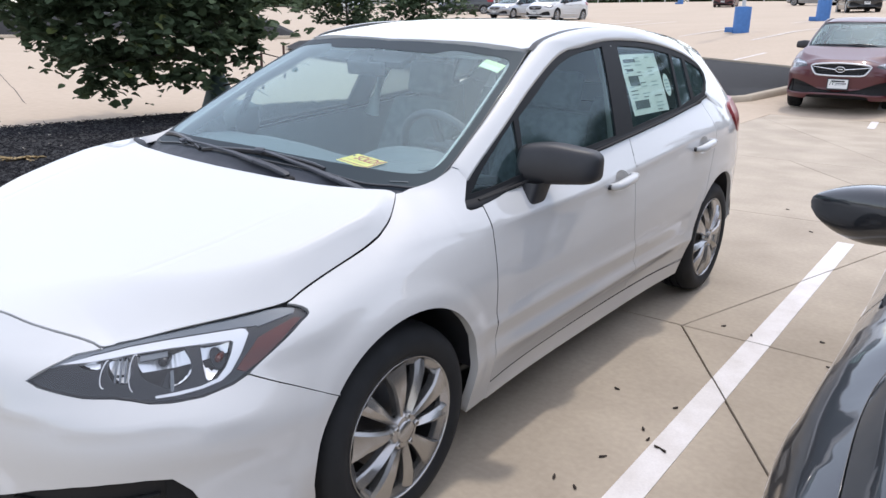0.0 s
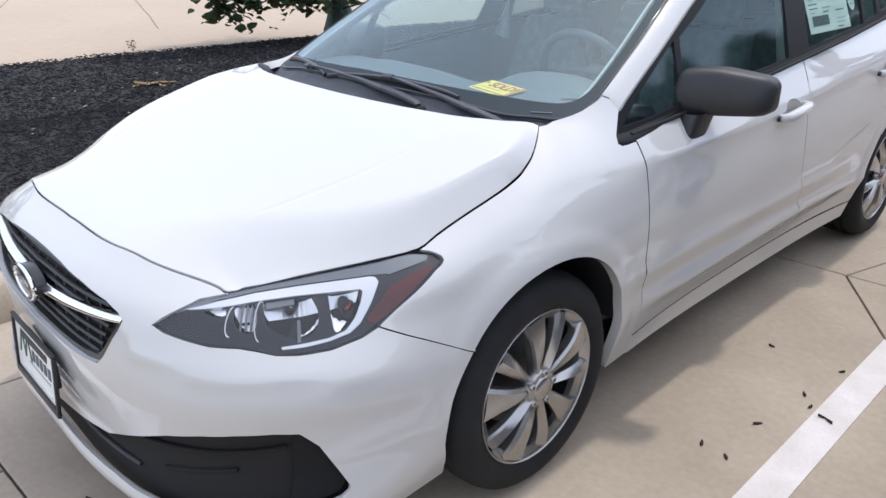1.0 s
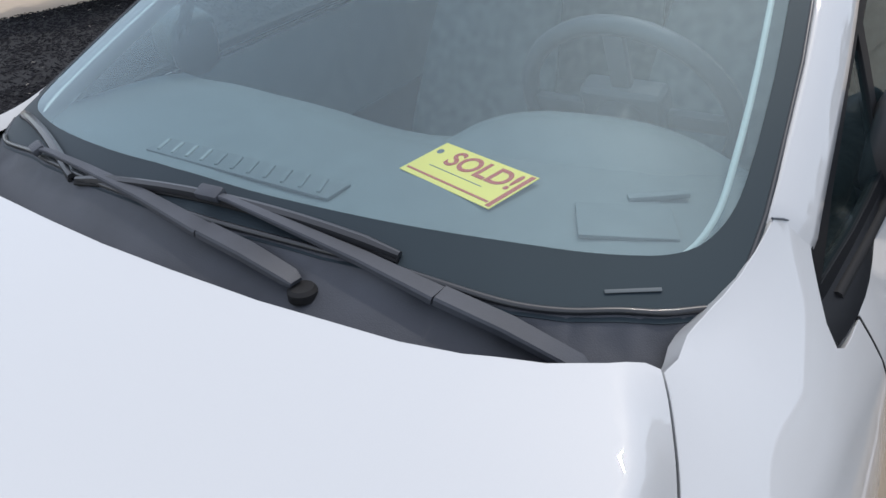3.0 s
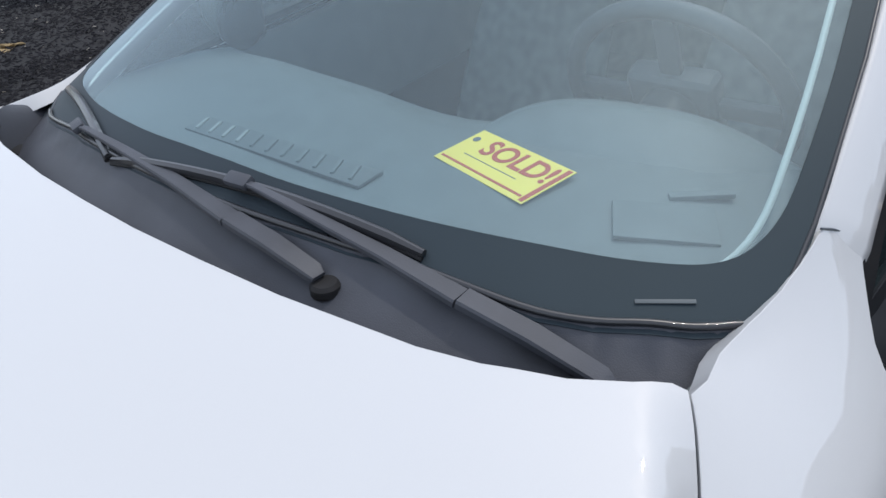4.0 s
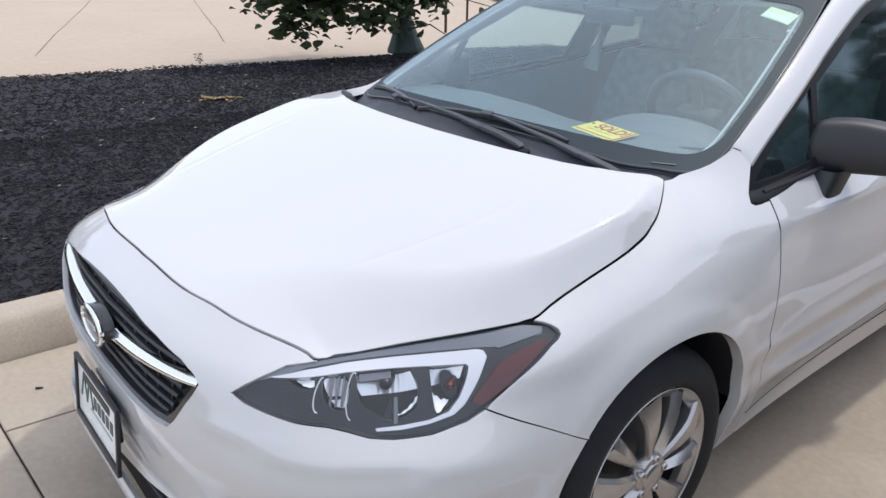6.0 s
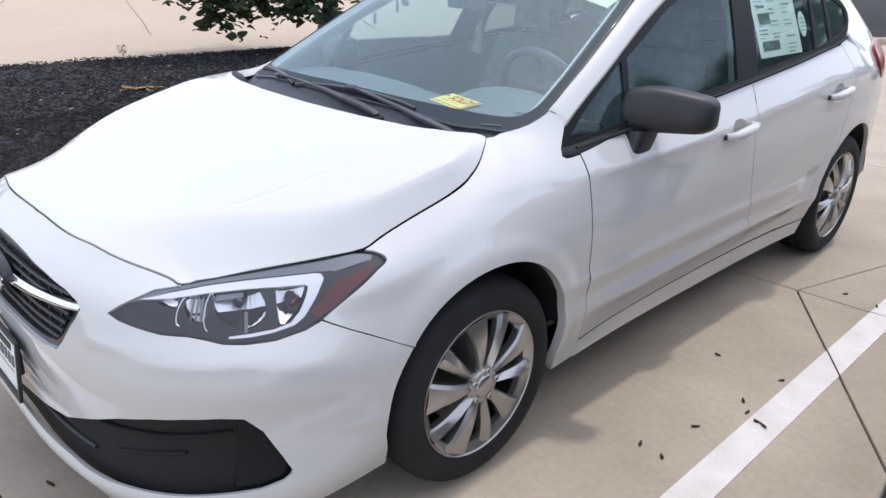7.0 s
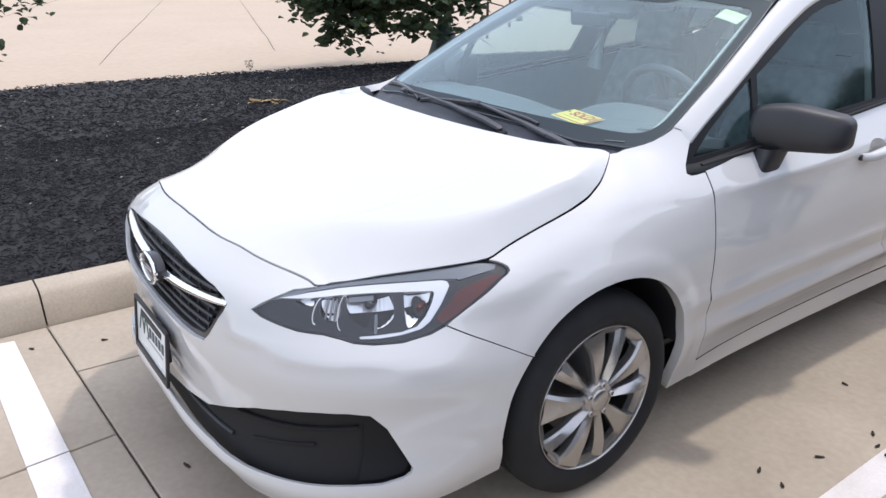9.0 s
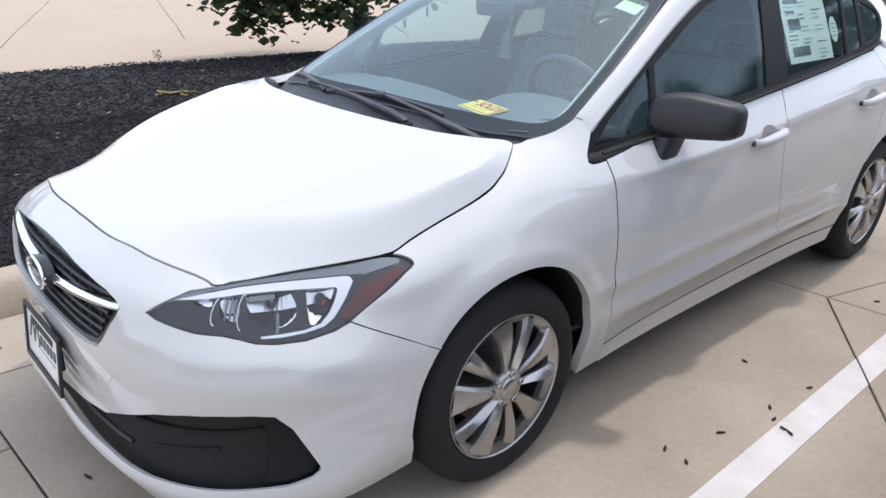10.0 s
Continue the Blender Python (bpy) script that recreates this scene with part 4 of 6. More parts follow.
    for name, lp, mat in (("quarter_light", quarter_light, SIDE_GLASS), ("front_window", front, SIDE_GLASS), ("rear_window", rear, REAR_GLASS), ("fixed_window", fixed, DARK_GLASS), ("rear_quarter_window", small, DARK_GLASS)):
        c = np.mean(lp, 0)
        big = [tuple(c + (np.array(p) - c) * 1.05) for p in lp]
        near, far = pair(car, name, sheet(window_surface, big, step=0.06, thick=0.004, lift=0.001), mat)
        near.visible_shadow = far.visible_shadow = False
        if name in ("quarter_light", "front_window"):
            far.data.materials[0] = CLEAR_GLASS
        if name == "rear_window":
            far.data.materials[0] = DARK_GLASS
    belt = [(float(glass_x(y, z)) + .011, y, z) for y, z in ((.45, .914), (.58, .924), (.691, .933), (1.20, .973), (1.665, 1.010), (2.0, 1.037), (2.4, 1.078), (2.575, 1.106))]
    pair(car, "belt_moulding", rod(belt, .007, 8), GAP_BLACK)
    # black ledge between the door skin's top and the panes; a thin seam where fender and pillar meet
    foot = np.array([(.360, .913), (.40, .909), (.44, .9085), (.691, .932), (1.10, .965), (1.573, 1.000), (2.0, 1.035), (2.30, 1.061), (2.505, 1.077)])
    rows = []
    for y in np.linspace(.362, 2.50, 60):
        z = float(np.interp(y, foot[:, 0], foot[:, 1]))
        a, g = shell(y, z - .004), float(glass_x(y, z + .012))
        rows.append([(a[0] - .004, y, z - .012), (a[0] - .0015, y, z - .001), (min(a[0], g + .013), y, z + .006), (g + .006, y, z + .014), (g - .01, y, z + .02)])
    pair(car, "window_ledge", grid_mesh(rows, flip=True), TRIM_BLACK)
    seam = [tuple(shell(a, b, .0004)) for a, b in ((.402, 1.0215), (.416, 1.0165), (.430, 1.008), (.443, .996))]
    pair(car, "pillar_seam", rod(seam, .0014, 6), LAMP_GREY)


def wheel(car, x, y, turn):
    """A wheel with its tyre, cover, nuts and brake, facing +x."""
    w = new("wheel")
    w.parent = car
    w.location = (x, y, .316 if x > 0 else .291)
    w.rotation_euler = (radians(turn), 0, 0 if x > 0 else math.pi)
    prof = [(-.195, .222), (-.198, .235), (-.205, .262), (-.203, .285), (-.190, .304), (-.170, .313)]
    for g in (-.148, -.105, -.062):
        prof += [(g - .006, .316), (g - .006, .307), (g + .006, .307), (g + .006, .316)]
    prof += [(-.030, .313), (-.008, .304), (.008, .285), (.013, .262), (.008, .240), (.000, .2255), (-.006, .2225), (-.010, .216)]
    part("tyre", lathe(prof, 72), RUBBER, w)
    ring = [(-.012, .226), (.001, .2255), (.0042, .2235), (.0035, .2215), (.000, .2195), (-.004, .2110), (-.013, .1950), (-.030, .192)]
    part("wheel_cover_rim", lathe(ring, 72), COVER_SILVER, w)
    # five broad blades that fan out to the rim, five narrow ones folded along a ridge
    def blade(broad):
        rows = []
        for i in range(11):
            f = i / 10
            r = .040 + .1735 * f
            h = .006 + .013 * math.sin(min(1, f * 1.15) * math.pi * .55) - .016 * f ** 3
            if broad:
                lead = .013 + .021 * f + .012 * max(0, f - .70) / .30
                trail = .011 + .037 * f ** 1.25
                sec = [(-lead, -.034), (-lead, -.010), (-lead + .004, -.0015), (-lead * .3, .0005), (trail - .010, -.003), (trail, -.012), (trail, -.034)]
                lean = -.004 * f
            else:
                half = .0085 + .0215 * f ** 1.1
                top = .0055 - .004 * f
                sec = [(-half, -.034), (-half, -.014), (-half * .55, -.004), (-half * .05, top), (half * .75, -.009), (half, -.015), (half, -.034)]
                lean = -.002 * f
            rows.append([(h + dz, c + lean, r) for c, dz in sec])
        bm = bmesh.new()
        bm.from_mesh(grid_mesh(rows))
        return mesh_bm(bm, True, 14)
    kinds = [blade(True), blade(False)]
    for i in range(10):
        ob = part("spoke", kinds[i % 2], COVER_SILVER, w)
        ob.rotation_euler = (radians(36 * i + (2 if i % 2 else -1)), 0, 0)
    part("hub", lathe([(-.02, .056), (.004, .055), (.010, .050), (.0105, .036), (.014, .034), (.0175, .030), (.019, .015), (.0195, 0.0001)], 36), COVER_SILVER, w)
    nut = lathe([(.000, .010), (.014, .010), (.0165, .008), (.0165, .0045), (.008, .004), (.008, .0001)], 14)
    for i in range(5):
        a = radians(72 * i + 18)
        part("lug_nut", nut, COVER_SILVER, w).location = (0, .047 * math.sin(a), .047 * math.cos(a))
    part("brake_disc", lathe([(-.075, .0001), (-.075, .135), (-.085, .137), (-.10, .137), (-.10, .0001)], 40), STEEL, w)
    part("wheel_barrel", lathe([(-.19, .205), (-.10, .198), (-.028, .204), (-.03, .20), (-.12, .19), (-.12, .0001)], 40), GAP_BLACK, w)
    a = radians(216)
    part("valve_cap", moved(rod([(-.022, 0, .180), (.004, 0, .183)], .0048, 8), Matrix.Rotation(a, 4, "X")), GREEN_CAP, w, "green plastic valve cap")
    return w


def front_face(car):
    """Grille, emblem, intake, lamps and plate."""
    grille = new("grille")
    grille.parent = car
    whole = both_ways(GRILLE_HALF)
    c = np.mean(whole, 0)
    inner = [tuple(c + (np.array(p) - c) * (.955, .88)) for p in whole]
    part("grille_surround", sheet(lambda s, z: shell(s, z, -.012), [tuple(c + (np.array(p) - c) * 1.01) for p in whole], [inner], step=.025, thick=.03), BLACK_GLOSS, grille)
    part("grille_back", sheet(lambda s, z: shell(s, z, -.055), [tuple(c + (np.array(p) - c) * 1.02) for p in whole], step=.05, thick=0), GAP_BLACK, grille)
    for i, z in enumerate(np.linspace(.580, .728, 7)):
        w = float(np.interp(z, [.56, .60, .67, .695, .716, .737, .75], [.33, .37, .41, .42, .385, .285, .12])) * .94
        pts = [tuple(shell(S_NOSE + q, z, -.030)) for q in np.linspace(-w, w, 17)]
        part("grille_bar", rod(pts, .0075, 6, True, .8), BLACK_PLASTIC, grille)
    for q in np.linspace(-.33, .33, 12):
        top, low = (.74 if abs(q) < .2 else .71), .566
        part("grille_rib", rod([tuple(shell(S_NOSE + q, z, -.034)) for z in np.linspace(low, top, 5)], .004, 6), BLACK_PLASTIC, grille)
    # chrome wing: from the emblem outwards, turned up at its end
    def wing(sgn):
        rows = []
        for f in np.linspace(0, 1, 18):
            q = .066 + f * .384
            z = .653 + .036 * f + .006 * f * f
            h = .0105 - .002 * f
            rows.append([tuple(shell(S_NOSE + sgn * q, z + dz, off)) for dz, off in ((-h, -.030), (-h, -.010), (-h * .2, -.001), (h * .55, -.007), (h, -.016), (h, -.030))])
        return grid_mesh(rows, flip=sgn > 0)
    for sgn in (1, -1):
        part("chrome_wing", wing(sgn), CHROME, grille, "polished chrome wing")
    emb = new("emblem")
    emb.parent = grille
    y = float(shell(S_NOSE, .655)[1])
    def ring_mesh(rx, rz, r, yy):
        return rod([(rx * math.cos(a), yy, .655 + rz * math.sin(a)) for a in np.linspace(0, 2 * math.pi, 40)], r, 8, False)
    emb_plate = [[(rx * math.cos(a), y - d, .655 + rx * .60 * math.sin(a)) for a in np.linspace(0, 2 * math.pi, 40)] for rx, d in ((.070, -.02), (.070, .006), (.066, .010), (.02, .012), (.0005, .0125))]
    part("emblem_plate", grid_mesh(emb_plate, flip=True), BLACK_GLOSS, grille)
    part("emblem_ring", ring_mesh(.068, .041, .0062, y - .010), CHROME, grille, "chrome oval ring")
    part("emblem_bar", box(.07, .004, .010, pose(0, y - .013, 0.657), .0018), CHROME, grille)
    bpy.data.objects.remove(emb)
    # lower intake
    intake = new("lower_intake")
    intake.parent = car
    whole = both_ways(INTAKE_HALF)
    part("intake_back", sheet(lambda s, z: shell(s, z, -.075), [(s, z) for s, z in both_ways([(s, z + (.02 if z > .3 else -.02)) for s, z in INTAKE_HALF])], step=.05, thick=0), GAP_BLACK, intake)
    for sgn in (1, -1):
        pocket = [(-.708, .474), (-.672, .437), (-.613, .326), (-.63, .303), (-.69, .290), (-.742, .288), (-.728, .36), (-.722, .476)]
        pts = [(s if sgn > 0 else 2 * S_NOSE - s, z) for s, z in pocket]
        part("intake_cheek", sheet(lambda s, z: shell(s, z, -.022), pts, step=.03, thick=.03), TRIM_BLACK, intake)
        for z0, z1, q0, q1 in ((.378, .424, -1.13, -.74), (.330, .362, -1.06, -.86)):
            line = [tuple(shell(s if sgn > 0 else 2 * S_NOSE - s, z0 + (z1 - z0) * f, -.030)) for f, s in ((f, q0 + (q1 - q0) * f) for f in np.linspace(0, 1, 12))]
            part("intake_slat", rod(line, .0075, 8, True, .5), GAP_BLACK, intake)
    for z in (.311,):
        part("intake_slat", rod([tuple(shell(S_NOSE + q, z, -.035)) for q in np.linspace(-.42, .42, 15)], .008, 8, True, .6), BLACK_PLASTIC, intake)
    # lamps
    for sgn in (1, -1):
        lamp = new("headlight")
        lamp.parent = car
        def flip(pts):
            return [tuple(p) if sgn > 0 else (2 * S_NOSE - p[0], p[1]) for p in pts]
        rim = LAMP_TOP[:-1] + LAMP_BACK[:-1] + LAMP_LOW[:-1]
        rim = [tuple(p) for p in smooth_loop(rim, per=4)]
        c = np.mean(rim, 0)
        lens = [tuple(c + (np.array(p) - c) * (.993, .985)) for p in rim]
        part("lamp_lens", sheet(shell, flip(lens), step=.025, thick=.004, lift=-.001), LAMP_GLASS, lamp).visible_shadow = False
        part("lamp_bowl", sheet(lambda s, z: shell(s, z, -.085), flip(lens), step=.04, thick=0), LAMP_DARK, lamp)
        part("lamp_wall", grid_mesh([[tuple(shell(s, z, -.004)), tuple(shell(s, z, -.04)), tuple(shell(s, z, -.086))] for s, z in flip(lens) + flip(lens)[:1]]), LAMP_DARK, lamp)
        main = smooth_loop([(-.776, .7315), (-.70, .7335), (-.645, .7345), (-.633, .715), (-.640, .688), (-.664, .673), (-.695, .668), (-.730, .679), (-.762, .698)], per=4, sharp=(0, 2))
        turn = smooth_loop([(-.600, .735), (-.560, .737), (-.520, .737), (-.527, .718), (-.545, .692), (-.572, .6755), (-.603, .672), (-.606, .70)], per=4, sharp=(0, 2))
        high = smooth_loop([(-.846, .7285), (-.80, .7305), (-.788, .722), (-.786, .700), (-.797, .688), (-.818, .690), (-.838, .706)], per=4)
        slot = smooth_loop([(-.925, .7265), (-.868, .728), (-.862, .718), (-.89, .7165)], per=4)
        part("lamp_mask", sheet(lambda s, z: shell(s, z, -.013), flip(lens), [flip(q) for q in (main, turn, high, slot)], step=.02, thick=.026), LAMP_DARK, lamp)
        upper = [(-.995, .720), (-.955, .7365), (-.874, .7465), (-.754, .7555), (-.586, .7675), (-.441, .778), (-.37, .7835), (-.335, .779), (-.345, .770), (-.44, .758), (-.48, .7585), (-.562, .7555), (-.683, .7515), (-.80, .7465), (-.894, .7395), (-.955, .728)]
        part("upper_strip", sheet(lambda s, z: shell(s, z, -.010), flip(upper), step=.02, thick=.012), LAMP_GREY, lamp)
        band = [(-.965, .7285), (-.894, .738), (-.80, .745), (-.683, .750), (-.562, .754), (-.482, .757), (-.472, .755), (-.470, .748), (-.484, .736), (-.508, .713), (-.543, .682), (-.57, .669), (-.621, .6615), (-.679, .6585), (-.728, .6590),
                (-.730, .6625), (-.679, .6635), (-.621, .666), (-.578, .674), (-.551, .693), (-.527, .719), (-.514, .736), (-.518, .7395), (-.597, .7385), (-.683, .738), (-.796, .7355), (-.89, .731)]
        part("lamp_chrome", sheet(lambda s, z: shell(s, z, -.0065), flip(band), step=.012, thick=.010), SATIN_CHROME, lamp, "bright chrome daytime strip")
        amber = [(-.452, .738), (-.472, .724), (-.500, .705), (-.527, .684), (-.508, .676), (-.465, .692), (-.379, .740), (-.334, .762), (-.350, .764), (-.40, .752)]
        part("side_marker", sheet(lambda s, z: shell(s, z, -.0075), flip(amber), step=.02, thick=.02), AMBER, lamp, "dark amber side marker")
        streak = [(-.445, .7605), (-.36, .7745), (-.345, .7735), (-.36, .7705), (-.44, .7575)]
        part("marker_edge", sheet(lambda s, z: shell(s, z, -.0062), flip(streak), step=.02, thick=.004), LAMP_GREY, lamp)
        for hole, deep, name in ((main, .034, "reflector_bowl"), (turn, .026, "indicator_bowl"), (high, .022, "beam_bowl"), (slot, .010, "small_reflector")):
            mid = (np.min(hole, 0) + np.max(hole, 0)) / 2
            half = (np.max(hole, 0) - np.min(hole, 0)) / 2
            def cup(s, z, mid=mid, half=half, deep=deep):
                q = np.where(np.asarray(s) < S_NOSE, 2 * S_NOSE - s, s)
                r2 = ((q - mid[0]) / half[0]) ** 2 + ((z - mid[1]) / half[1]) ** 2
                return shell(s, z, -.018 - deep * np.clip(1.15 - .6 * r2, 0, 1.15) + .0012 * np.sin((q - mid[0]) * 420))
            part(name, sheet(cup, flip([tuple(mid + (p - mid) * 1.07) for p in hole]), step=.007, thick=0), REFLECTOR, lamp, "bright chrome reflector bowl")
        def at(s, z, off):
            return tuple(shell(s if sgn > 0 else 2 * S_NOSE - s, z, off))
        def patch(name, pts, off, mat, label=""):
            part(name, sheet(lambda s, z: shell(s, z, off), flip(pts), step=.01, thick=.006), mat, lamp, label)
        aim = -55 if sgn > 0 else -125
        shade = lathe([(-.026, .0105), (.004, .012), (.009, .010), (.011, .006), (.0115, .0001)], 18)
        part("bulb_shade", moved(shade.copy(), pose(*at(-.706, .709, -.040), 0, 0, aim)), LAMP_DARK, lamp)
        part("bulb", moved(lathe([(-.02, .008), (.006, .0085), (.012, .006), (.014, .0001)], 16), pose(*at(-.556, .704, -.030), 0, 0, aim)), AMBER, lamp, "amber indicator bulb")
        patch("bulb_collar", oval(-.560, .703, .017, .020, 20), -.0335, LAMP_DARK)
        patch("beam_rib", [(-.694, .664), (-.687, .664), (-.684, .700), (-.691, .700)], -.0125, LAMP_GREY)
        patch("beam_fin", [(-.716, .672), (-.698, .668), (-.696, .698)], -.018, LAMP_DARK)
        patch("reflector_shelf", [(-.768, .7295), (-.695, .7315), (-.695, .722), (-.766, .720)], -.020, LAMP_GREY)
        for q in (-.824, -.812, -.800):
            patch("beam_rib", [(q - .002, .690), (q + .001, .690), (q + .001, .729), (q - .002, .729)], -.019, LAMP_GREY)
        ring = [at(-.779 + .012 * math.cos(t), .703 + .030 * math.sin(t), -.0115) for t in np.linspace(1.2, 4.6, 14)]
        part("trim_ring", rod(ring, .0013, 6), SATIN_CHROME, lamp)
        ring = [at(-.848 + .010 * math.cos(t), .707 + .022 * math.sin(t), -.0115) for t in np.linspace(1.4, 4.9, 12)]
        part("trim_ring", rod(ring, .0015, 6), SATIN_CHROME, lamp)
    # plate
    plate = new("dealer_plate")
    plate.parent = car
    py = -.980
    part("plate_frame", moved(joined(box(.322, .010, .012, pose(0, 0, .080), .003), box(.322, .010, .020, pose(0, 0, -.076), .003), box(.012, .010, .150, pose(-.155, 0, 0), .003), box(.012, .010, .150, pose(.155, 0, 0), .003)), pose(0, py, .432, -6)), BLACK_PLASTIC, plate)
    part("plate_sheet", moved(box(.305, .003, .152, None, .0008), pose(0, py + .003, .432, -6)), PLATE_WHITE, plate, "white dealer plate with plain bars")
    part("plate_band", moved(box(.298, .002, .034, None, .0004), pose(0, py + .0012, .432 - .052, -6)), PLATE_GREEN, plate)
    def bar(x, z, sx, sz, mat, tilt=0):
        part("plate_mark", moved(box(sx, .002, sz, None, .0004), pose(0, py + .0009, .432, -6) @ pose(x, 0, z, 0, tilt, 0)), mat, plate)
    for x, t in ((-.110, 18), (-.086, -18), (-.066, 18), (-.042, -18)):
        bar(x, .022, .009, .074, PLATE_GREEN, t)
    for i in range(5):
        bar(-.012 + i * .030, .012, .020, .030, PRINT)
    bar(.03, -.018, .16, .005, PRINT_PALE)
    for x in (-.08, .0, .08):
        bar(x, -.052, .06, .008, PLATE_WHITE)
    part("plate_mount", box(.20, .022, .10, pose(0, py + .016, .44), .006), BLACK_PLASTIC, plate)


def mirrors(car):
    for sgn in (1, -1):
        m = new("door_mirror")
        m.parent = car
        # housing: a tall soft box, flat below, its top falling to the outer end
        rows = []
        for f in np.r_[0, .012, .04, .09, .17, .3, .45, .6, .74, .85, .92, .965, .988, 1]:
            x = .748 + .254 * f
            end = math.sqrt(max(0, 1 - ((f - .86) / .14) ** 2)) if f > .86 else (math.sqrt(max(0, 1 - ((.05 - f) / .05) ** 2)) if f < .05 else 1)
            end = max(.02, end) ** .8
            top = 1.056 + .012 * math.sin(min(1, f / .45) * math.pi / 2) - .028 * max(0, f - .35) ** 1.3 / .65
            low = .921 + .004 * f + .016 * max(0, f - .3)
            mid = (top + low) / 2
            half = (top - low) / 2 * (.35 + .65 * end)
            yc = .790 + .30 * (x - .80) + .05 * max(0, f - .5) ** 2
            deep = (.072 - .022 * f) * (.25 + .75 * end)
            row = []
            for b in np.linspace(0, 2 * math.pi, 41)[:-1]:
                cb, sb = math.cos(b), math.sin(b)
                pz = math.copysign(abs(sb) ** .52, sb)
                py = math.copysign(abs(cb) ** (.62 if cb < 0 else .30), cb)
                row.append((x * sgn, yc + deep * py - .014 * (pz > 0) * pz * (cb < 0) * cb, mid + half * pz))
            rows.append(row)
        caps = [[tuple(np.mean(rows[0], 0))] * 40] + rows + [[tuple(np.mean(rows[-1], 0))] * 40]
        part("mirror_housing", grid_mesh(caps, closed_v=True, flip=sgn < 0), BLACK_PLASTIC, m)
        gl = [[(sgn * (.875 + .100 * r * math.cos(t)), .8735 + .22 * .100 * r * math.cos(t), .995 + .056 * r * math.copysign(abs(math.sin(t)) ** .6, math.sin(t))) for t in np.linspace(0, 2 * math.pi, 24)] for r in (.001, .5, 1.0)]
        part("mirror_glass", grid_mesh(gl), MIRROR, m)
        # foot: a wedge, broad under the housing, narrow on the door
        foot = []
        for f in np.linspace(0, 1, 8):
            cx, cy, cz = .818 - .022 * f, .722 + .050 * f, .828 + .108 * f
            wx, wy = .018 + .034 * f, .044 + .024 * f
            foot.append([(sgn * (cx + wx * math.copysign(abs(math.cos(t)) ** .5, math.cos(t))), cy + wy * math.copysign(abs(math.sin(t)) ** .5, math.sin(t)), cz - .016 * math.sin(t) * (1 - f)) for t in np.linspace(0, 2 * math.pi, 25)[:-1]])
        tip = [[(sgn * .815, .712, .814)] * 24]
        part("mirror_foot", grid_mesh(tip + foot, closed_v=True, flip=sgn > 0), BLACK_PLASTIC, m)


def wipers(car):
    def on(x, y, up):
        return (x, y, float(screen_z(x, y)) + up)
    for base, bend, clip, end0, end1 in (((.612, .152), (.455, .139), (.110, .131), (-.172, .106), (.388, .160)), ((.288, .088), (.136, .093), (-.33, .135), (-.615, .252), (-.19, .108))):
        w = new("wiper")
        w.parent = car
        part("wiper_pivot", lathe([(0, .018), (.010, .018), (.014, .014), (.014, .0001)], 18, "z"), GAP_BLACK, w).location = on(base[0] + .012, base[1] + .002, -.016)
        def along(f, a=base, b=bend):
            return a[0] + (b[0] - a[0]) * f, a[1] + (b[1] - a[1]) * f
        part("arm_base", strip([on(*along(-.03), .000), on(*along(.03), .002), on(*along(.5), .006), on(*along(1), .007)], [.018, .026, .029, .028], [.006, .009, .010, .010], 1.08), COWL_PLASTIC, w)
        def arm(f, a=bend, b=clip):
            return a[0] + (b[0] - a[0]) * f, a[1] + (b[1] - a[1]) * f
        part("arm", strip([on(*arm(.006), .006), on(*arm(.3), .008), on(*arm(.65), .012), on(*arm(.9), .018), on(*arm(1), .019)], [.028, .022, .016, .011, .010], [.009, .008, .006, .005, .004], 1.05), COWL_PLASTIC, w)
        lean = math.atan2(end1[1] - end0[1], end1[0] - end0[0])
        part("clip", box(.040, .020, .012, Matrix.Translation(on(*clip, .020)) @ pose(0, 0, 0, 24, 0, math.degrees(lean)), .004), COWL_PLASTIC, w)
        line = [(end0[0] + (end1[0] - end0[0]) * f, end0[1] + (end1[1] - end0[1]) * f + .004 * math.sin(f * 3.14)) for f in np.linspace(0, 1, 13)]
        part("blade", strip([on(x, y, .005) for x, y in line], [.007] + [.014] * 11 + [.009], [.006] + [.011] * 11 + [.007], .35), BLACK_GLOSS, w)
        part("rubber_edge", rod([on(x, y - .004, .004) for x, y in line], .0032, 6), GAP_BLACK, w)


